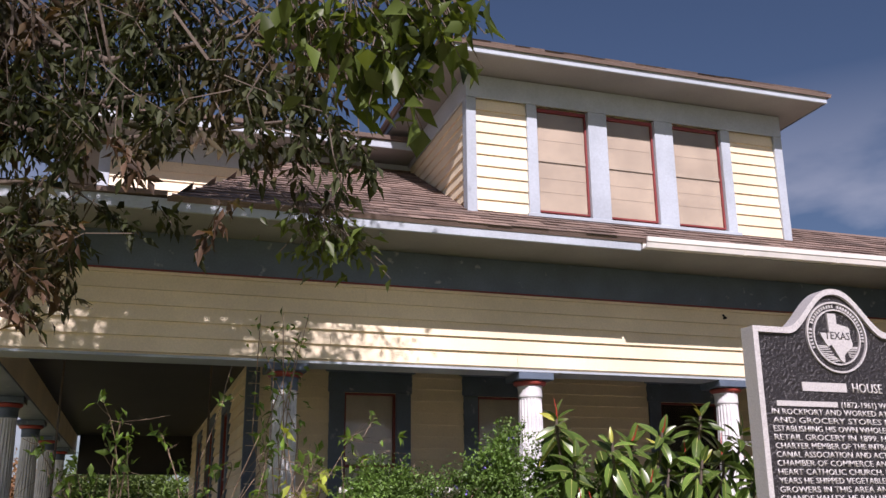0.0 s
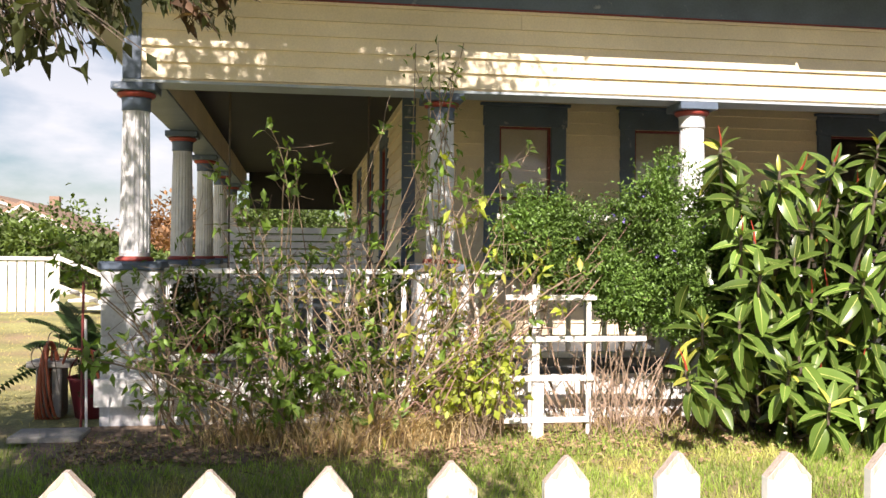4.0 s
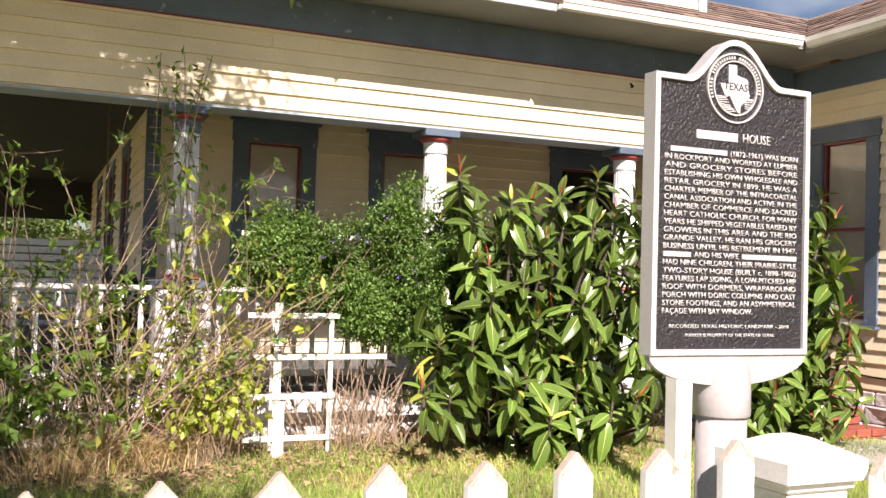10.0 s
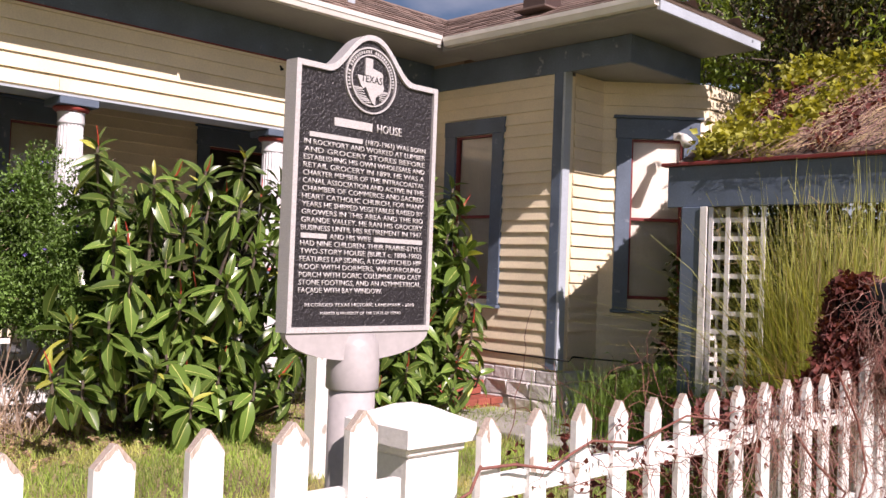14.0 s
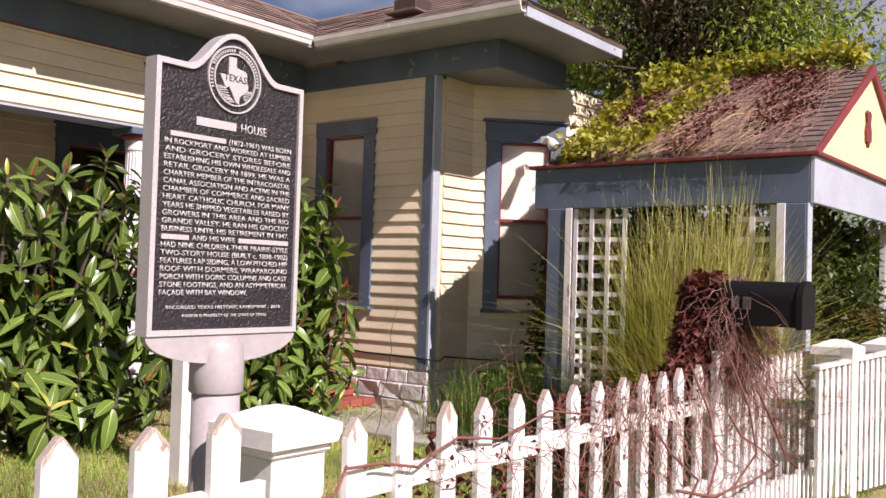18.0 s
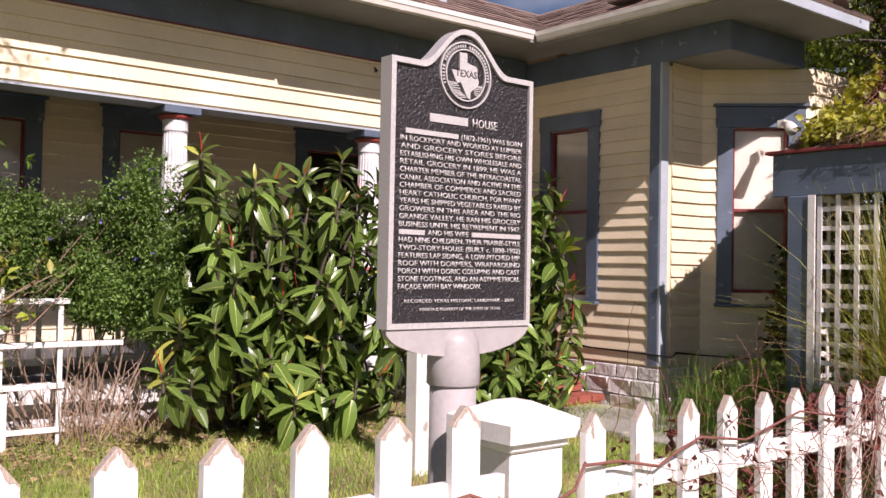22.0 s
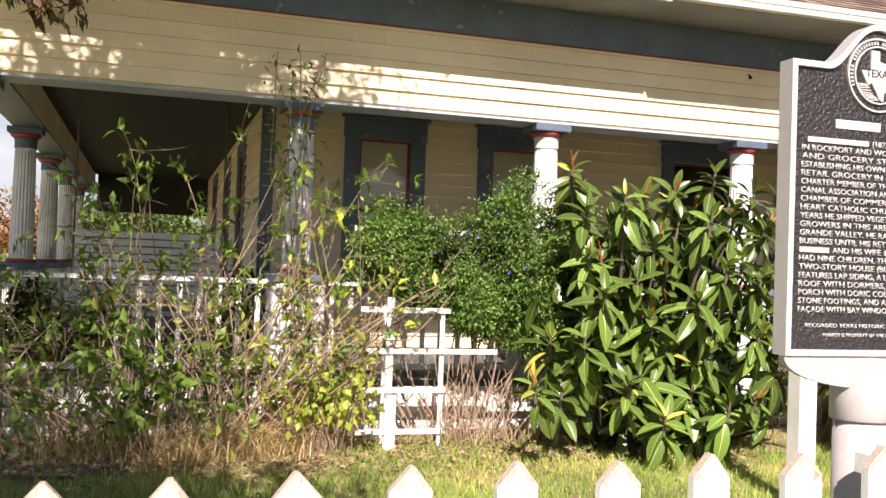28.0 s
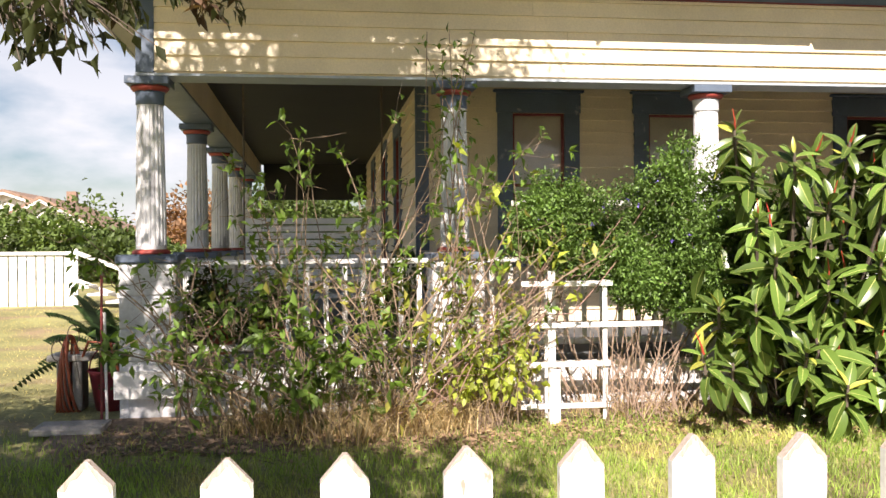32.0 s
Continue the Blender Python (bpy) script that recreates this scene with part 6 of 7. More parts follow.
# dry weeds along the bed
def arching(rg, p, way, length, width, bow, steps=5):
    """Long thin blades that rise and bow over: base points, level directions, lengths, widths and bow."""
    n = len(p)
    s = unit(np.cross(way, [0, 0, 1.0]) + rg.normal(size=(n, 3)) * 0.3)
    rows = []
    for k in range(steps):
        q = k / (steps - 1)
        c = p + np.array([0, 0, 1.0]) * (length * (q - 0.45 * bow * q ** 2.4))[:, None] + way * (length * bow * q ** 1.8)[:, None]
        w = (width * (1 - q * 0.85) / 2)[:, None]
        rows += [c - s * w, c + s * w]
    v = np.stack(rows, 1).reshape(-1, 3)
    k = np.arange(n)[:, None] * 2 * steps
    f = np.concatenate([k + [[2 * i + a for a in tri]] for i in range(steps - 1) for tri in ((0, 1, 3), (0, 3, 2))])
    return v, f


def level(rg, n):
    a = rg.random(n) * 2 * math.pi
    return np.stack([np.cos(a), np.sin(a), 0 * a], 1)


rg = np.random.default_rng(60)
cl = np.array([(-0.3, 7.55), (0.35, 7.3), (0.62, 7.45), (0.95, 7.35), (1.2, 7.55), (0.8, 7.6), (1.5, 7.75)])
n = 2000
k = rg.integers(0, len(cl), n)
wx, wy = cl[k, 0] + rg.normal(0, 0.19, n), cl[k, 1] + rg.normal(0, 0.13, n)
dw = new("dry_weeds", quick_mesh("dry_weeds", *arching(rg, np.stack([wx, wy, ground_z(wx, wy)], 1), level(rg, n), rg.uniform(0.14, 0.62, n), rg.uniform(0.005, 0.010, n), rg.uniform(0.4, 1.4, n)), STRAW))
tagged(dw, "clumps of dry straw-coloured weeds in the flower bed", "weeds", kind="stuff")
n = 1500
wx, wy = rg.uniform(2.3, 5.6, n), rg.normal(7.85, 0.14, n)
dw = new("dry_weeds", quick_mesh("dry_weeds", *arching(rg, np.stack([wx, wy, ground_z(wx, wy)], 1), level(rg, n), rg.uniform(0.06, 0.35, n), rg.uniform(0.004, 0.008, n), rg.uniform(0.3, 1.0, n)), STRAW))
tagged(dw, "thin dry weeds under the bush", "weeds", kind="stuff")
n = 5600
wx, wy = rg.uniform(-1.6, 5.2, n), rg.normal(7.42, 0.38, n)
ln = rg.uniform(0.03, 0.075, n)
dl = new("leaf_litter", quick_mesh("leaf_litter", *leaf_cloud(rg, np.stack([wx, wy, ground_z(wx, wy) + 0.014], 1), level(rg, n) + [0, 0, 0.25], ln, ln * 0.5, droop=0.1), LITTER))
tagged(dl, "brown fallen leaves over the soil of the flower bed", "leaves", kind="stuff")
bx = np.linspace(-1.9, 6.9, 60)
by0 = 7.15 + 0.12 * np.sin(bx * 2.3) + 0.09 * np.sin(bx * 5.1) + 0.45 * np.clip((bx - 1.2) / 0.8, 0, 1) - 0.5 * np.clip((bx - 2.9) / 0.6, 0, 1)
bv = [(x, y, float(ground_z(np.array(x), np.array(y))) + h) for x, y0 in zip(bx, by0) for y, h in ((y0, -0.006), (y0 + 0.18, 0.018), (8.0, 0.03), (8.3, 0.03))]
bed = new("flower_bed", mesh_of("flower_bed", bv, [(4 * k + j, 4 * k + 4 + j, 4 * k + 5 + j, 4 * k + 1 + j) for k in range(59) for j in range(3)], BED_SOIL, True))
tagged(bed, "strip of bare brown soil before the porch", "ground", kind="structure")
tg = thing("dead_twigs", "tangle of dead twigs under the flowering bush", "twigs", (2.95, 7.7, 0.05))
paths = []
for _ in range(90):
    b = np.array([rg.normal() * 0.45, rg.normal() * 0.15, 0])
    e = b + [rg.normal() * 0.3, rg.normal() * 0.12, rg.uniform(0.3, 1.0)]
    paths.append([b, (b + e) / 2 + rg.normal(size=3) * 0.08, e])
for path in paths:
    child("twig", mesh_of("twig", *tubes([path], 0.005, 4, 0.5), STEM), tg)


# rubber plants
def rubber_leaf_mesh(seed, length=0.335, width=0.12, mats=None):
    rg = random.Random(seed)
    rows = [(0.0, 0.008), (0.12, 0.55), (0.3, 0.92), (0.5, 1.0), (0.7, 0.86), (0.88, 0.5), (1.0, 0.03)]
    bend = rg.uniform(0.12, 0.50)
    v, f, mi = [], [], []
    for s, w in rows:
        hw = w * width / 2
        y = length * s
        z = -bend * length * s * s
        rib = 0.0046 * (1.1 - s)
        v += [(-hw - 0.001, y, z + hw * 0.35), (-rib, y, z), (rib, y, z), (hw + 0.001, y, z + hw * 0.35)]
    for i in range(len(rows) - 1):
        a = i * 4
        for k in range(3):
            f.append((a + k, a + k + 1, a + k + 5, a + k + 4))
            mi.append(1 if k == 1 else 0)
    me = mesh_of("leaf", v, f, mats or [RUBBER_LEAF, RUBBER_RIB], True)
    me.polygons.foreach_set("material_index", mi)
    return me


RL = [rubber_leaf_mesh(s) for s in range(5)]
RY = [rubber_leaf_mesh(s + 20, 0.30, 0.075, [RUBBER_YOUNG, RUBBER_RIB]) for s in range(3)]


def rubber_plant(place, rosettes, label, seed, single=300, filler=420):
    rg = np.random.default_rng(seed)
    t = thing("rubber_plant", label, "plant", place)
    paths, made = [], 0
    rest_v, rest_f, off = [], [], 0
    base_co = []
    for me in RL:
        co = np.zeros(len(me.vertices) * 3)
        me.vertices.foreach_get("co", co)
        base_co.append(co.reshape(-1, 3))
    faces = [tuple(p.vertices) for p in RL[0].polygons]
    order = sorted(rosettes, key=lambda r: r[1])
    for cx, cy, cz, tx, ty in order:
        foot = np.array([cx * 0.35 + rg.normal() * 0.1, 0.25 + rg.normal() * 0.1, 0])
        tip = np.array([cx, cy, cz - 0.04])
        paths.append([foot, foot * 0.4 + tip * 0.6 + [0, 0.12, -0.15], tip - [0, 0, 0.10], tip + np.array([tx, ty, 1.0]) * 0.06])
        axis = Vector((tx, ty, 1.0)).normalized()
        turn = axis.to_track_quat("Z", "Y").to_matrix().to_4x4()
        n = int(rg.integers(14, 20))
        big = rg.uniform(0.72, 0.98)
        for k in range(n):
            el = radians(72 - 138 * ((k + 0.3) / n) ** 0.85 + rg.normal() * 13)
            s = big * (0.62 + 0.45 * min(1, (k + 2) / n)) * rg.uniform(0.82, 1.15)
            m = Matrix.Translation(Vector(tip) + axis * (0.05 - 0.24 * k / n)) @ turn @ pose(0, 0, 0, 0, 0, k * 137.5 + rg.normal() * 14) @ pose(0, 0, 0, math.degrees(el), 0, 0) @ pose(0, 0, 0, 0, rg.normal() * 14, 0) @ Matrix.Scale(s, 4)
            j = int(rg.integers(0, 5))
            if (k == 0 and rg.random() < 0.3) or rg.random() < 0.05:
                child("young_leaf", RY[j % 3], t, m=m)
                continue
            if made < single:
                child("leaf", RL[j], t, m=m)
                made += 1
            else:
                M = np.array(m)
                rest_v.append(base_co[j] @ M[:3, :3].T + M[:3, 3])
                rest_f += [tuple(i + off for i in q) for q in faces]
                off += len(base_co[j])
        if rg.random() < 0.4:
            b = mesh_of("bud", *tubes([[(0, 0, 0), (0.01, 0, 0.10), (0, 0, 0.21)]], 0.012, 6, 0.2), RUBBER_BUD)
            child("bud", b, t, "red pointed leaf sheath", Matrix.Translation(Vector(tip) + axis * 0.03) @ turn)
    tips = np.array([q[:3] for q in order])
    for k in range(filler):
        c = tips[rg.integers(0, len(tips))] * 0.6 + tips[rg.integers(0, len(tips))] * 0.4
        q = Vector((c[0], rg.uniform(-0.3, 0.2), max(0.25, c[2] + rg.normal() * 0.12 - 0.12)))
        M = np.array(Matrix.Translation(q) @ pose(0, 0, 0, rg.uniform(-70, 20), 0, rg.uniform(0, 360)) @ Matrix.Scale(rg.uniform(0.7, 1.0), 4))
        j = int(rg.integers(0, 5))
        rest_v.append(base_co[j] @ M[:3, :3].T + M[:3, 3])
        rest_f += [tuple(i + off for i in w) for w in faces]
        off += len(base_co[j])
    if rest_v:
        me = mesh_of("leaf_mass", np.concatenate(rest_v), rest_f, [RUBBER_LEAF, RUBBER_RIB], True)
        me.polygons.foreach_set("material_index", [1 if k % 3 == 1 else 0 for k in range(len(rest_f))])
        ob = child("leaf_mass", me, t)
        ob["kind"] = "stuff"
    for path in paths:
        child("branch", mesh_of("branch", *tubes([path], 0.018, 6, 0.6), BARK), t)
    return t


def rosette_field(rg, n, tops, left, right, depth, apart, first=()):
    """Tips of branches over a rounded bush face: x, y, z and the tilt of each."""
    out, tries = [(*p, 0.3 * p[0] + rg.normal() * 0.1, -0.4 + rg.normal() * 0.15) for p in first], 0
    while len(out) < n and tries < 6000:
        tries += 1
        x, z = rg.uniform(tops[0][0], tops[-1][0]), rg.uniform(0.3, 2.9)
        if z > curve(tops, x) + 0.22 * noise.noise(Vector((x * 3.1, 0.7, depth))) or x < curve(left, z) or x > curve(right, z):
            continue
        far = rg.uniform(0.8, 1.25)
        y = -depth * math.sqrt(max(0.03, 1 - ((z - 0.8) / 2.1) ** 2)) * (0.45 + 0.55 * rg.random()) + 0.12
        if all((x - a[0]) ** 2 + 0.6 * (y - a[1]) ** 2 + (z - a[2]) ** 2 > (apart * far) ** 2 for a in out):
            mid = (curve(left, z) + curve(right, z)) / 2
            out.append((x, y, z, (x - mid) * 0.35 + rg.normal() * 0.25, -0.38 + rg.normal() * 0.25 - 0.25 * (z < 0.8)))
    return out


rg = np.random.default_rng(88)
ROSETTES = ((-0.82, -0.05, 2.40), (-0.52, -0.45, 2.16), (0.37, -0.35, 2.42), (0.21, -0.55, 2.02), (-0.79, -0.65, 1.38), (0.09, -0.6, 1.35), (-1.39, -0.75, 0.67), (-0.61, -0.75, 0.67),
            (0.3, -0.75, 0.5), (0.7, -0.55, 1.06), (0.38, -0.55, 1.63), (-0.28, -0.75, 0.40), (-0.19, -0.35, 1.80), (0.97, -0.25, 1.99), (-0.89, -0.55, 1.0), (-0.73, 0.05, 2.04))
rubber_plant((4.35, 7.35, 0.06), rosette_field(rg, 78, ((-1.3, 0.7), (-1.05, 1.2), (-0.9, 2.0), (-0.5, 2.1), (0.2, 2.3), (0.9, 2.4), (1.25, 2.2)), ((0, -1.1), (0.95, -1.1), (1.3, -0.85), (2.8, -0.9)), ((0, 1.1), (1.5, 1.3), (2.8, 1.1)), 0.6, 0.31, ROSETTES),
             "large glossy rubber plant with pale leaf ribs by the porch", 89, filler=300)
rubber_plant((6.55, 7.0, 0.06), rosette_field(rg, 40, ((-0.7, 1.9), (-0.2, 2.3), (0.5, 2.4), (0.9, 1.9)), ((0, -0.6), (2.8, -0.6)), ((0, 0.75), (1.2, 0.9), (2.8, 0.55)), 0.7, 0.30), "tall rubber plant beside the brick steps", 90)

# ---- lawn ----
rg = np.random.default_rng(100)


def lawn(name, label, n, x0, x1, y0, y1, h0, h1, w0, w1, mat):
    x, y = rg.uniform(x0, x1, n), y0 + (y1 - y0) * rg.random(n)
    dens = np.array([0.5 + 0.5 * noise.noise(Vector((a * 0.9, b * 0.9, 3.3))) for a, b in zip(x, y)])
    bare = np.clip((y - 6.55) / 0.5, 0, 1) * np.clip((1.75 - x) / 0.3, 0, 1)
    k = rg.random(n) < (0.35 + dens) * (1 - 0.8 * bare)
    x, y = x[k], y[k]
    m = len(x)
    ob = new(name, quick_mesh(name, *blades(rg, x, y, ground_z(x, y) - 0.005, rg.uniform(h0, h1, m), rg.uniform(w0, w1, m), 0.7), mat))
    tagged(ob, label, "grass", kind="stuff")


lawn("lawn_grass", "short patchy green lawn before the house", 130000, -3.5, 8.0, 1.6, 7.9, 0.03, 0.095, 0.004, 0.009, GRASS)
lawn("lawn_straw", "dry straw blades among the lawn", 9000, -3.5, 8.0, 1.6, 7.9, 0.02, 0.06, 0.003, 0.006, STRAW)
lawn("side_lawn_grass", "sunlit side lawn", 90000, -14, -1.7, 7.9, 24, 0.012, 0.034, 0.006, 0.011, DRY_LAWN)

# weeds beside the wing
for px, py, s, sd in ((8.55, 5.35, 0.9, 1), (8.15, 4.85, 0.8, 2), (8.65, 4.9, 0.9, 3), (7.75, 4.2, 0.6, 4)):
    straggly((px, py, 0.02), 12, 0.75 * s, 0.35, 120 + sd, WEED_LEAF, 0.07, 4, "leafy green weed growing beside the wing")
n = 2600
wx, wy = rg.normal(8.12, 0.36, n), rg.normal(4.85, 0.40, n)
ob = new("green_weeds", quick_mesh("green_weeds", *arching(rg, np.stack([wx, wy, ground_z(wx, wy)], 1), level(rg, n), rg.uniform(0.15, 0.9, n), rg.uniform(0.007, 0.016, n), rg.uniform(0.1, 0.7, n)), WEED_LEAF))
tagged(ob, "tall green weeds beside the wing", "weeds", kind="stuff")
n = 500
wx, wy = rg.normal(7.15, 0.5, n), rg.normal(3.2, 0.5, n)
ob = new("green_weeds", quick_mesh("green_weeds", *arching(rg, np.stack([wx, wy, ground_z(wx, wy)], 1), level(rg, n), rg.uniform(0.15, 0.6, n), rg.uniform(0.006, 0.011, n), rg.uniform(0.2, 0.9, n)), WEED_LEAF))
tagged(ob, "green weeds round the ornamental grass", "weeds", kind="stuff")

# plume grass before the pavilion
pg = thing("plume_grass", "tall arching clump of yellow-green ornamental grass", "grass clump", (7.5, 2.80, 0))
for nm, n, mt, h0, h1, b0, b1 in (("blade_mass", 3400, TALL_GRASS, 1.1, 2.75, 0.06, 0.42), ("green_blades", 1700, WEED_LEAF, 0.5, 1.75, 0.1, 0.6), ("dry_blades", 450, STRAW, 1.3, 2.7, 0.06, 0.5)):
    tuft = rg.normal(0, 1, (46, 2)) * [0.12, 0.22]
    which = rg.integers(0, 46, n)
    p = np.concatenate([tuft[which] + rg.normal(0, 0.035, (n, 2)), np.zeros((n, 1))], 1)
    w = unit(np.concatenate([tuft[which], np.zeros((n, 1))], 1) * [0.5, 1.2, 0] + level(rg, n) * 1.1)
    ln = rg.uniform(h0, h1, n) * (0.72 + 0.28 * rg.random(46))[which]
    child(nm, quick_mesh(nm, *arching(rg, p, w, ln, rg.uniform(0.007, 0.021, n), np.clip(rg.exponential((b0 + b1) / 2, n), b0, 1.0), 6), mt), pg)
for k in range(12):
    b = np.array([rg.normal() * 0.12, rg.normal() * 0.25, 0.0])
    e = b + [rg.normal() * 0.16, rg.normal() * 0.55, rg.uniform(1.75, 2.3)]
    child("seed_stalk", mesh_of("seed_stalk", *tubes([[tuple(b), tuple(b * 0.6 + e * 0.4 + [0, 0, 0.15]), tuple(e)]] + [[tuple(b * q + e * (1 - q)), tuple(b * q + e * (1 - q) + rg.normal(size=3) * 0.05 + [0, 0, 0.05])] for q in np.linspace(0.02, 0.2, 9)], 0.003, 4, 0.4), STRAW), pg)

# ---- vines ----
def wander(rg, start, way, steps, step, jitter, pull=(0, 0, 0)):
    p, d, out = np.array(start, float), unit(np.array(way, float)), []
    for _ in range(steps):
        out.append(p.copy())
        d = unit(d + rg.normal(size=3) * jitter + np.array(pull))
        p = p + d * step
    return out


rg = np.random.default_rng(130)
fv = thing("fence_vine", "red-brown woody vine creeping along the picket fence", "vine")
thick = [[(1.45, 2.08, 0.78), (1.62, 2.09, 0.86), (1.85, 2.09, 0.84), (2.05, 2.09, 0.86), (2.2, 2.07, 0.80), (2.35, 2.07, 0.78), (2.5, 2.08, 0.82), (2.56, 2.09, 0.90)],
         [(2.55, 2.09, 0.89), (2.75, 2.10, 0.88), (2.95, 2.09, 0.84), (3.05, 2.09, 0.88), (3.2, 2.09, 0.92), (3.5, 2.09, 0.88), (3.9, 2.09, 0.96), (4.3, 2.09, 0.9)],
         [(0.2, 2.09, 0.74), (0.6, 2.1, 0.79), (1.0, 2.10, 0.76), (1.45, 2.09, 0.77)],
         [(4.9, 2.05, 0.1), (5.3, 2.02, 0.12), (5.6, 2.0, 0.3), (5.75, 2.0, 0.5), (5.6, 2.0, 0.8), (5.3, 2.0, 1.1)],
         [(5.3, 2.0, 0.3), (5.6, 1.98, 0.28), (5.9, 1.95, 0.32), (6.15, 1.9, 0.5), (6.0, 1.9, 0.8), (5.8, 1.95, 1.1)]]
for path, r in zip(thick, (0.007, 0.006, 0.003, 0.008, 0.008)):
    child("main_stem", mesh_of("main_stem", *tubes([path], r, 7, 0.8), VINE, True), fv)
paths = []
for k in range(480):
    x = 2.75 + 5.2 * rg.random() ** 0.7
    zz = rg.uniform(0.25, 0.98) if x > 4.2 else rg.uniform(0.72, 0.95)
    paths.append(wander(rg, (x, 2.09 + 0.10 * rg.integers(0, 2) + rg.normal() * 0.01, zz), (rg.normal(), rg.normal() * 0.08, rg.normal() * 0.6), 11, 0.055, 0.30, (0.02, 0, 0.0)))
tn = child("tendril_mass", mesh_of("tendril_mass", *tubes(paths, 0.0021, 4, 0.5), VINE), fv)
tn["kind"] = "stuff"
paths = []
for k in range(170):
    x = rg.uniform(4.4, 7.0)
    paths.append(wander(rg, (x, 2.08, rg.uniform(0.9, 1.05)), (rg.normal() * 0.5, 0, -1), 12, 0.07, 0.22, (0, 0.0, -0.05)))
tn = child("hanging_stem_mass", mesh_of("hanging_stem_mass", *tubes(paths, 0.002, 4, 0.5), DRY_VINE), fv)
tn["kind"] = "stuff"
n = 5200
wx = 3.0 + 4.4 * rg.random(n) ** 0.65
P = np.stack([wx, rg.normal(2.33, 0.08, n), 0.25 + 0.66 * rg.random(n) ** 0.7 + 0.035 * (wx - 3)], 1)
P = P[(np.array([noise.noise(Vector((a * 2.2, c * 3.0, 0.2))) for a, b, c in P]) > -0.15)]
ln = rg.uniform(0.03, 0.065, len(P))
dl = child("dead_leaves", quick_mesh("dead_leaves", *leaf_cloud(rg, P, rg.normal(size=P.shape), ln, ln * 0.6, droop=0.8), RED_VINE), fv)
dl["kind"] = "stuff"
n = 190
wx = 2.85 + 3.6 * rg.random(n) ** 0.8
P = np.stack([wx, rg.normal(2.10, 0.016, n), 0.80 + 0.03 * (wx - 3) + rg.normal(0.06, 0.07, n)], 1)
P = P[(np.array([noise.noise(Vector((a * 3.1, c * 4.0, 5.2))) for a, b, c in P]) > 0.02)]
ln = rg.uniform(0.02, 0.042, len(P))
dl = child("front_leaves", quick_mesh("front_leaves", *leaf_cloud(rg, P, rg.normal(size=P.shape), ln, ln * 0.6, droop=0.8), RED_VINE), fv)
dl["kind"] = "stuff"
for loop in ([(5.06, 1.96, 0.43), (5.58, 1.96, 0.31), (6.28, 1.96, 0.3), (6.77, 1.96, 0.33), (6.37, 1.96, 0.5), (6.04, 1.96, 0.61), (5.83, 1.96, 0.76)],
             [(6.26, 1.96, 0.93), (6.58, 1.96, 0.68), (6.94, 1.96, 0.36), (7.43, 1.96, 0.15), (7.96, 1.96, 0.1), (8.19, 1.96, 0.23), (7.83, 1.96, 0.56), (7.1, 1.96, 0.95)],
             [(4.4, 2.05, 0.1), (4.7, 2.02, 0.14), (5.0, 2.0, 0.2), (5.3, 1.99, 0.34), (5.45, 2.0, 0.42), (5.1, 2.02, 0.62), (4.9, 2.05, 0.8)]):
    child("curled_stem", mesh_of("curled_stem", *tubes([loop], 0.0095, 6, 0.7), VINE, True), fv)
mv = thing("mailbox_vine", "dense tangle of dead red vine heaped over fence and mailbox", "vine", (6.12, 2.25, 0))
n = 6500
z = 0.80 + 0.83 * rg.random(n) ** 1.15
low = np.clip((1.40 - z) / 0.5, 0, 1)
wx, wy = 0.13 + 0.30 * low ** 1.6 + 0.03 * np.sin(z * 21), 0.17 - 0.05 * low
a, rr = rg.uniform(0, 2 * math.pi, n), rg.random(n) ** 0.38
wx, wy = wx * np.sqrt(np.clip((1.66 - z) / 0.12, 0.1, 1)), wy * np.sqrt(np.clip((1.66 - z) / 0.12, 0.1, 1))
P = np.stack([np.cos(a) * rr * wx - 0.16 * low, np.sin(a) * rr * wy + 0.06 * low, z], 1)
ln = rg.uniform(0.03, 0.068, n)
child("dead_leaves", quick_mesh("dead_leaves", *leaf_cloud(rg, P, rg.normal(size=P.shape) + [0, -0.3, -0.5], ln, ln * 0.6, droop=0.8), RED_VINE), mv)
for mt, num, r in ((DRY_VINE, 420, 0.0022), (VINE, 260, 0.0026)):
    paths = []
    for k in range(num):
        q = rg.normal() * 0.6 + (0.35 if mt is DRY_VINE else 0.0)
        at = (0.10 * q + 0.05, -0.20 * math.cos(q) + rg.normal() * 0.03 - 0.02, rg.uniform(1.15, 1.64))
        paths.append(wander(rg, at, (q * 0.5 + rg.normal() * 0.45, rg.normal() * 0.12 - 0.05, -0.75), int(rg.integers(7, 13)), 0.06, 0.30, (0.01, 0.0, -0.10)))
    child("tangle", mesh_of("tangle", *tubes(paths, r, 4, 0.6), mt), mv)

# vines over the pavilion roof
rv = thing("roof_vine", "yellow-green and dead red creeper covering the pavilion roof", "vine")


def roof_point(s, t, lift):
    """s along the eave from the back, t up the slope."""
    return np.stack([XS + (RX - XS) * t - 0.5 * lift, YS1 - 0.1 - (YS1 - YS0 - 0.15) * s, 2.67 + (RZ - 2.67) * t + 0.85 * lift], -1)


def patches(s, t, spots):
    return np.max([np.exp(-(((s - a) / c) ** 2) - ((t - b) / d) ** 2) for a, b, c, d in spots], 0)


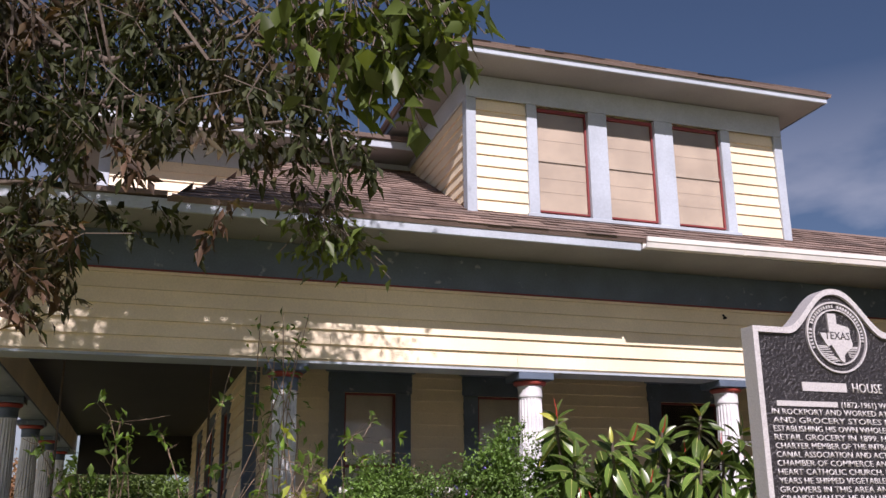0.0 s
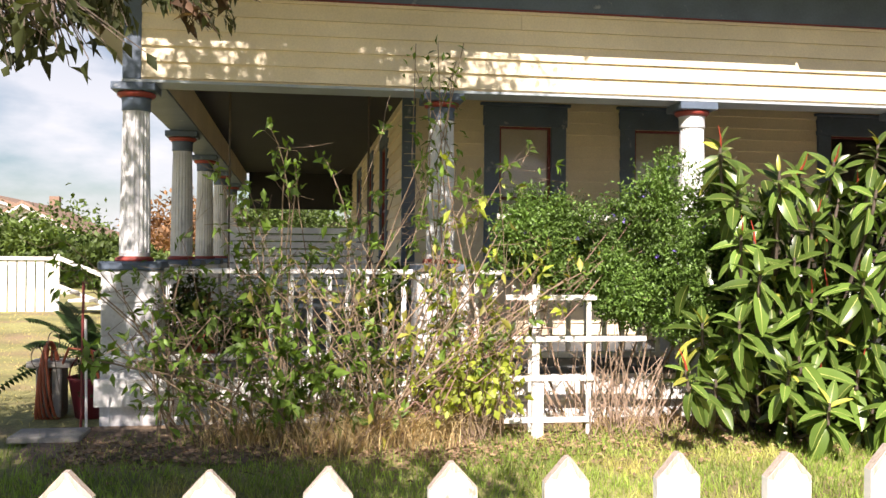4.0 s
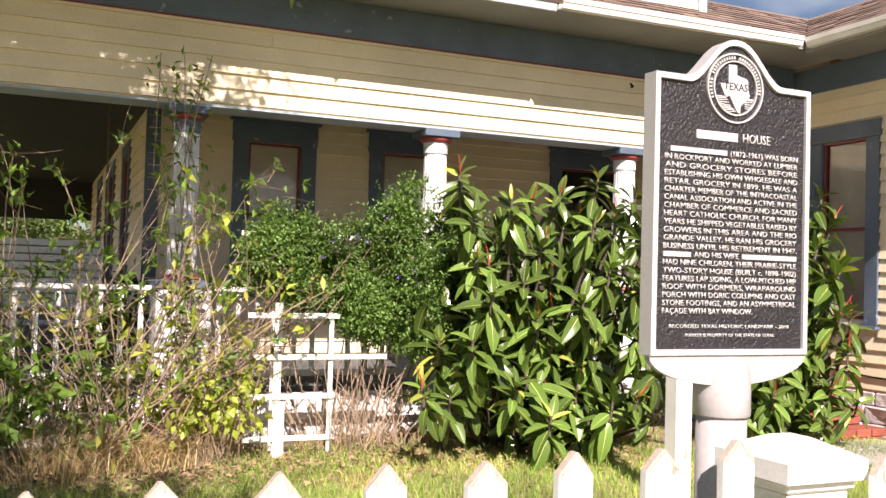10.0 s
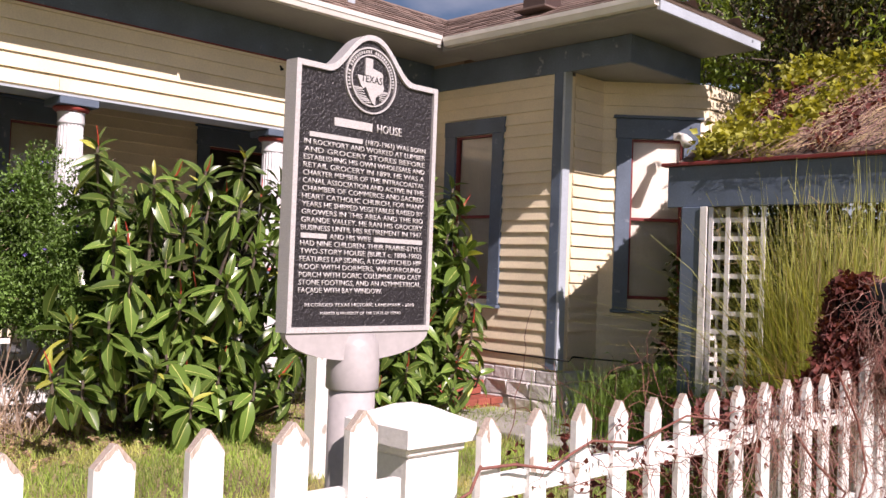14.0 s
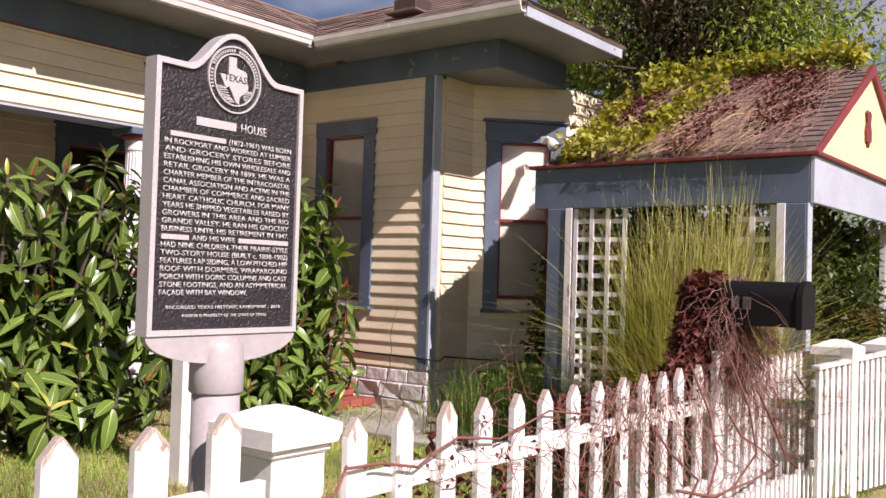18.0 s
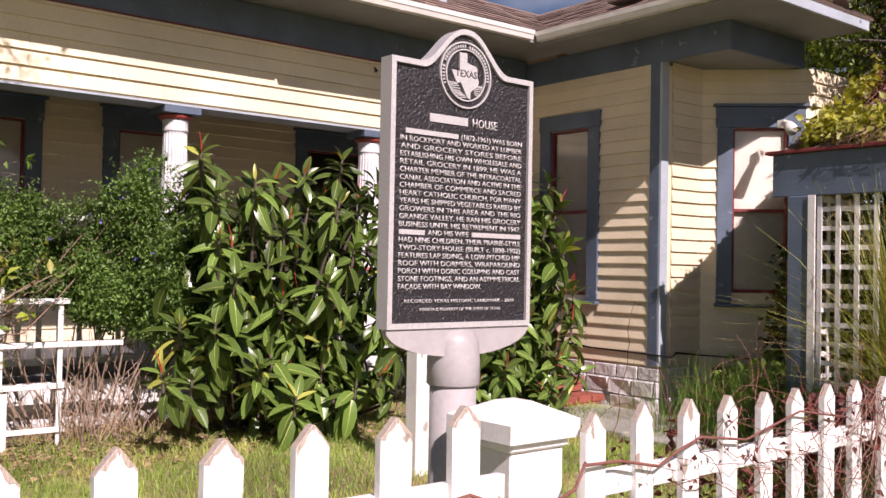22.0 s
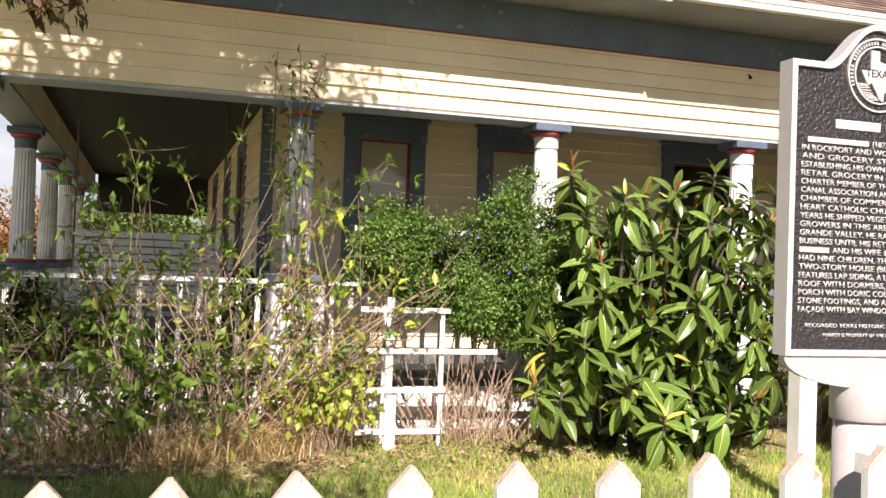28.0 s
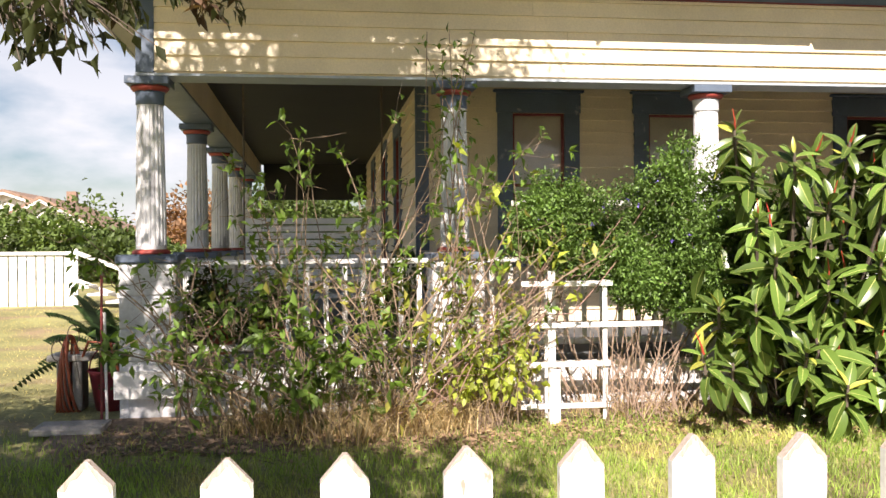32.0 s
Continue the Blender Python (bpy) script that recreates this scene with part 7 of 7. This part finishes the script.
n = 15000
s, t = 0.06 + 0.94 * rg.random(n), rg.random(n) * 1.06
pat = np.array([noise.noise(Vector((a * 9, b * 7, 0.7))) for a, b in zip(s, t)])
green = patches(s, t, ((0.02, 0.5, 0.10, 0.7), (0.06, 0.05, 0.15, 0.14), (0.30, 0.12, 0.14, 0.16), (0.42, 0.62, 0.09, 0.35), (0.26, 0.92, 0.2, 0.13), (0.6, 1.04, 0.5, 0.10), (0.15, 0.95, 0.2, 0.15), (0.35, 0.4, 0.07, 0.15)))
red = patches(s, t, ((0.20, 0.62, 0.10, 0.25), (0.46, 0.45, 0.07, 0.18), (0.66, 0.82, 0.22, 0.13), (0.30, 0.30, 0.08, 0.1), (0.82, 0.6, 0.1, 0.4), (0.55, 0.25, 0.1, 0.3)))
ln = rg.uniform(0.05, 0.10, n)
for sel, mat_, nm in ((green + 0.55 * pat > 0.45, VINE_LEAF, "green_leaves"), ((red + 0.5 * pat > 0.42) & (green + 0.55 * pat < 0.45) & (rg.random(n) < 0.6), RED_VINE, "red_leaves")):
    idx = np.where(sel)[0]
    lift = np.abs(rg.normal(0.07 if nm[0] == "g" else 0.03, 0.06, len(idx))) + (0.12 * rg.random(len(idx)) * (t[idx] > 0.93))
    d = rg.normal(size=(len(idx), 3)) + [-0.7, -0.3, 0.1]
    sz = ln[idx] * (1.0 if nm[0] == "g" else 0.7)
    ob = child(nm, quick_mesh(nm, *leaf_cloud(rg, roof_point(s[idx], t[idx], lift), d, sz, sz * 0.8, droop=0.9), mat_), rv)
    ob["kind"] = "stuff"
for nm, num, mt, sr, tr, r in (("dry_stem_mass", 900, DRY_VINE, (0.14, 0.97), (0.12, 1.02), 0.0028), ("straw_mass", 150, STRAW, (0.42, 0.85), (0.1, 0.6), 0.003)):
    paths = []
    for k in range(num):
        s0, t0 = rg.uniform(*sr) ** (0.75 if nm[0] == "d" else 1), rg.uniform(*tr)
        drop, drift = rg.uniform(0.12, 0.4), rg.normal() * 0.06 - 0.04
        hump = rg.uniform(0.02, 0.13)
        paths.append([roof_point(s0 + drift * q * q + rg.normal() * 0.006, max(t0 - drop * q, -0.03), 0.02 + hump * math.sin(math.pi * min(1, q * 0.9))) for q in np.linspace(0, 1, 6)])
    ob = child(nm, mesh_of(nm, *tubes(paths, r, 3, 0.5), mt), rv)
    ob["kind"] = "stuff"


# ---- trees ----
def tree(name, label, place, height, crown, blobs, leaves, leaf_len, mat, seed, trunk=0.16, stretch=(1, 1, 1), limbs=None):
    rg = np.random.default_rng(seed)
    t = thing(name, label, "tree", place)
    c = np.array(crown)
    paths = [[(0, 0, -0.1), (rg.normal() * 0.1, rg.normal() * 0.1, height * 0.3), tuple(c * 0.5 + [0, 0, height * 0.25]), tuple(c)]]
    rad = [trunk]
    P, D = [], []
    for k in range(blobs):
        e = c + unit(rg.normal(size=3)) * rg.random() ** 0.5 * np.array(stretch)
        st = np.array(paths[0][2]) + (c - np.array(paths[0][2])) * rg.random()
        m = (st + e) / 2 + rg.normal(size=3) * 0.15
        paths.append([tuple(st), tuple(m), tuple(e)])
        rad.append(trunk * 0.28)
        m_ = leaves // blobs
        q = rg.random((m_, 1))
        b = e + (rg.normal(size=(m_, 3)) * rg.uniform(0.25, 0.5)) * (1, 1, 0.7)
        P.append(b)
        D.append(rg.normal(size=(m_, 3)) + [0, 0, -0.4])
        for _ in range(4):
            f_ = e + rg.normal(size=3) * 0.4
            paths.append([tuple(m * 0.3 + e * 0.7), tuple((e + f_) / 2), tuple(f_)])
            rad.append(trunk * 0.09)
    P, D = np.concatenate(P), np.concatenate(D)
    ln = rg.uniform(0.6, 1.3, len(P)) * leaf_len
    child("trunk", mesh_of("trunk", *tubes(paths[:1], trunk, 10, 0.35), BARK, True), t)
    lm = child("limb_mass", mesh_of("limb_mass", *tubes(paths[1:], rad[1:], 5, 0.3), BARK), t)
    lm["kind"] = "stuff"
    child("crown", quick_mesh("crown", *leaf_cloud(rg, P, D, ln, ln * rg.uniform(0.35, 0.5, len(P)), droop=0.6), mat), t)
    return t


st_ = tree("shade_tree", "leafy shade tree with drooping twigs over the lawn", (-3.6, 4.7, 0), 6.0, (3.2, 0.1, 6.25), 90, 16500, 0.08, TREE_LEAF, 201, 0.17, (2.2, 1.4, 1.3))
rg = np.random.default_rng(207)
P, D, paths = [], [], []
for k in range(145):
    e = (np.array([0.95, -4.6, 5.3]) if k < 95 else np.array([0.1, -1.3, 4.6])) + unit(rg.normal(size=3)) * rg.random() ** 0.5 * np.array([1.8, 1.3, 0.9])
    P.append(e + rg.normal(size=(210, 3)) * 0.30)
    D.append(rg.normal(size=(210, 3)) + [0, 0, -0.4])
    paths.append([(0.1, -0.3, 3.0), tuple(e * 0.5 + [0, 0, 1.6]), tuple(e)])
P, D = np.concatenate(P), np.concatenate(D)
ln = rg.uniform(0.06, 0.11, len(P))
child("overhead_crown", quick_mesh("overhead_crown", *leaf_cloud(rg, P, D, ln, ln * 0.45, droop=0.6), TREE_LEAF), st_)
for path in paths[::12]:
    child("limb", mesh_of("limb", *tubes([path], 0.04, 5, 0.3), BARK), st_)


def spray(parent, name, centres, each, spread, length, mat, seed, twig=1.0):
    """Hanging twigs with leaves round each centre."""
    rg = np.random.default_rng(seed)
    mass = []
    for c in centres:
        c = np.array(c) - np.array(parent.location)
        P = c + rg.normal(size=(each, 3)) * spread
        mass.append(P)
        child("twig", mesh_of("twig", *tubes([[tuple(c + np.array([-0.5, 0.1, 0.7]) * twig), tuple(c + np.array([-0.1, 0, 0.25]) * twig), tuple(c)]] + [[tuple(c + np.array([-0.1, 0, 0.25]) * twig), tuple(p)] for p in P[:: max(1, each // 12)]], 0.006 * twig, 4, 0.5), BARK), parent)
    P = np.concatenate(mass)
    ln = rg.uniform(0.7, 1.3, len(P)) * length
    ob = child(name, quick_mesh(name, *leaf_cloud(rg, P, rg.normal(size=P.shape) + [0, 0, -0.5], ln, ln * rg.uniform(0.4, 0.55, len(P)), droop=0.9), mat), parent)
    ob["kind"] = "stuff"


# low boughs of the shade tree: drooping sprigs set with pairs of narrow leaves
rg = np.random.default_rng(208)
CT, ST = math.cos(radians(19.8)), math.sin(radians(19.8))


def turned(x, y):
    """A place given across and along the garden walk, in the axes of the house."""
    return 0.1 + x * CT + y * ST, 0.1 - x * ST + y * CT


SKIRT = ((-0.95, 0.24), (-0.60, 0.27), (-0.50, 0.28), (-0.46, 0.26), (-0.435, 0.25), (-0.42, 0.33), (-0.37, 0.34), (-0.31, 0.37), (-0.262, 0.31), (-0.245, 0.39), (-0.23, 0.44), (-0.186, 0.41), (-0.14, 0.45), (-0.087, 0.405), (-0.067, 0.49), (-0.05, 0.60), (-0.03, 0.70))
P, D, twigs_, thick_ = [], [], [], []
made = 0
while made < 950:
    u, el, y = rg.uniform(-0.95, -0.03), rg.uniform(0.25, 0.82), rg.uniform(2.1, 2.7)
    far = u < -0.40 and rg.random() < 0.22
    if far:
        y *= 1.3
    if el < curve(SKIRT, u) + 0.015 or noise.noise(Vector((u * 8, el * 8, 4.1))) < -0.27:
        continue
    if -0.42 < u < -0.25 and el < 0.50 and rg.random() < 0.55 or -0.25 < u < -0.05 and el < 0.52 and rg.random() < 0.5:
        continue
    if u > -0.42 and rg.random() < 0.25:
        continue
    made += 1
    c = np.array([*turned(u * y, y), 1.55 + el * y]) - np.array(st_.location)
    hang = unit(np.array([rg.normal() * 0.55 + 0.25, rg.normal() * 0.3, -0.75])) * rg.uniform(0.14, 0.30) * (1 if far else 0.75)
    side = unit(np.cross(hang, rg.normal(size=3)))
    m = int(rg.integers(9, 15))
    q = (np.arange(m)[:, None] + 0.5) / m
    stem = c + hang * (q - 0.5) + side * 0.05 * (q - 0.5) ** 2
    for sgn in (-1, 1):
        P.append(stem + rg.normal(size=(m, 3)) * 0.012)
        D.append(unit(hang) * 0.6 + side * sgn * 0.7 + rg.normal(size=(m, 3)) * 0.45)
    twigs_.append([tuple(c - hang * 0.9 - side * 0.06), tuple(c - hang * 0.4), tuple(c), tuple(c + hang * 0.5)])
    thick_.append(0.0022)
    if made % 9 == 0:
        twigs_.append([tuple(c - hang * 0.9 - side * 0.06), tuple(c - hang * 1.6 + np.array([-0.15, 0.0, 0.18])), tuple(c + np.array([-0.55, 0.1, 0.62]))])
        thick_.append(0.006)
P, D = np.concatenate(P), np.concatenate(D)
ln = rg.uniform(0.036, 0.064, len(P))
ob = child("small_leaf_mass", quick_mesh("small_leaf_mass", *leaf_cloud(rg, P, D, ln, ln * rg.uniform(0.30, 0.42, len(P)), droop=0.8), OLIVE_LEAF), st_)
ob["kind"] = "stuff"
ob = child("twig_mass", mesh_of("twig_mass", *tubes(twigs_, thick_, 4, 0.5), BARK), st_)
ob["kind"] = "stuff"
for u, el in ((-0.34, 0.56), (-0.16, 0.52), (-0.48, 0.45), (-0.10, 0.66)):
    e = np.array([*turned(u * 2.2, 2.2), 1.55 + el * 2.2]) - np.array(st_.location)
    child("bough", mesh_of("bough", *tubes([[(0.2, -0.2, 3.6), tuple(e * 0.5 + [0.1, 0.1, 2.2]), tuple(e * 0.85 + [0, 0, 0.4]), tuple(e)]], 0.026, 6, 0.2), BARK, True), st_)
n = 7600
P = np.stack([rg.uniform(-3.4, -0.9, n), rg.uniform(4.2, 5.2, n), rg.uniform(3.3, 6.2, n)], 1) - np.array(st_.location)
P[:1900] = np.stack([rg.uniform(-1.9, 0.1, 1900), rg.uniform(4.3, 5.1, 1900), rg.uniform(3.65, 4.85, 1900)], 1) - np.array(st_.location)
P = P[np.array([noise.noise(Vector(p) * 2.2) for p in P]) > -0.25]
ln = rg.uniform(0.05, 0.10, len(P))
ob = child("lower_crown", quick_mesh("lower_crown", *leaf_cloud(rg, P, rg.normal(size=P.shape), ln, ln * 0.45, droop=0.7), TREE_LEAF), st_)
ob["kind"] = "stuff"
spray(st_, "broad_leaf_mass", [(0.43, 1.54, 2.55), (0.52, 1.52, 2.56), (0.58, 1.54, 2.50), (0.49, 1.57, 2.48), (0.63, 1.48, 2.57), (0.67, 1.48, 2.57), (0.56, 1.50, 2.58), (0.60, 1.56, 2.46), (0.38, 1.53, 2.58)], 34, (0.045, 0.05, 0.035), 0.064, BROAD_LEAF, 209, 0.35)
spray(st_, "broad_leaf_mass", [(0.62, 2.71, 2.56), (0.71, 2.71, 2.53), (0.65, 2.74, 2.47), (0.75, 2.72, 2.47), (0.68, 2.72, 2.50)], 34, (0.06, 0.06, 0.04), 0.05, BROAD_LEAF, 211, 0.35)
spray(st_, "broad_leaf_mass", [(-0.26, 1.51, 1.90), (-0.23, 1.52, 1.89), (-0.20, 1.53, 1.87), (-0.28, 1.52, 1.86), (-0.31, 1.51, 1.93), (-0.36, 1.52, 1.90)], 22, (0.03, 0.04, 0.022), 0.036, OLIVE_LEAF, 212, 0.3)
tree("background_tree", "dense green tree behind the pavilion", (14.5, 6.5, 0), 7, (0.0, 0.0, 5.2), 80, 30000, 0.12, BACK_LEAF, 202, 0.25, (3.4, 2.5, 2.4))
tree("background_tree", "dark green tree overhanging the wing eave", (11.4, 5.0, 0), 7, (-0.2, -0.5, 4.6), 44, 20000, 0.08, OLIVE_LEAF, 203, 0.2, (1.2, 0.6, 1.5))
tree("background_tree", "sunlit creeper-covered tree behind the pavilion", (12.7, 3.7, 0), 6, (0.0, 0.0, 4.0), 60, 22000, 0.10, BACK_LEAF, 204, 0.2, (2.3, 0.9, 1.5))
for k, (x, y) in enumerate(((10.2, 5.2), (11.4, 5.0), (12.6, 4.0), (12.9, 2.6))):
    bush("garden_bush", "shaded bush growing behind the pavilion lattice", "bush", (x, y, 0.05), (1.0, 0.6, 1.2), 9000, 0.10, TREE_LEAF, 230 + k, lumps=9)
for k, (x, y) in enumerate(((-1.2, 24.5), (0.4, 25.0), (2.2, 24.5))):
    bush("hedge_bush", "green bush beyond the far end of the side porch", "bush", (x, y, 0.3), (1.3, 0.8, 1.5), 3500, 0.12, FAR_GREEN, 240 + k, lumps=9)
for k, (x, y, s, mt) in enumerate(((-7.5, 34, 1.1, FAR_GREEN), (-10.5, 36, 1.5, FAR_GREEN), (-14, 38, 1.4, FAR_GREEN), (-5.6, 33, 0.9, FAR_GREEN), (-5.0, 40, 1.6, FAR_BROWN), (-3.4, 38, 1.7, FAR_BROWN), (-1.0, 36, 1.8, FAR_GREEN), (1.0, 34, 1.6, FAR_GREEN))):
    bush("distant_bush", "distant sunlit garden bush" if mt is FAR_GREEN else "distant reddish autumn shrub", "bush", (x, y, 0.3), (1.9 * s, 1.2, 1.0 * s), 4200, 0.24, mt, 210 + k, lumps=9)
# climbers inside the pavilion
for k, (x, y) in enumerate(((9.3, 3.2), (10.4, 2.9), (9.0, 4.2), (10.6, 4.2), (11.1, 2.6), (11.0, 3.6))):
    bush("climbing_bush", "shaded climber filling the open garden shed", "bush", (x, y, 0.02), (0.75, 0.6, 1.1), 8000, 0.085, TREE_LEAF, 260 + k, lumps=9, stem_mat=VINE)
# plants kept on the porch behind the railing
for k, (x, y, h) in enumerate(((-0.85, 8.95, 0.42), (-0.45, 9.0, 0.36), (0.95, 9.0, 0.4))):
    bush("porch_plant", "dark leafy plant on the porch floor behind the railing", "plant", (x, y, 0.57), (0.3, 0.2, h), 1500, 0.075, TREE_LEAF, 280 + k, stems=8, lumps=7)
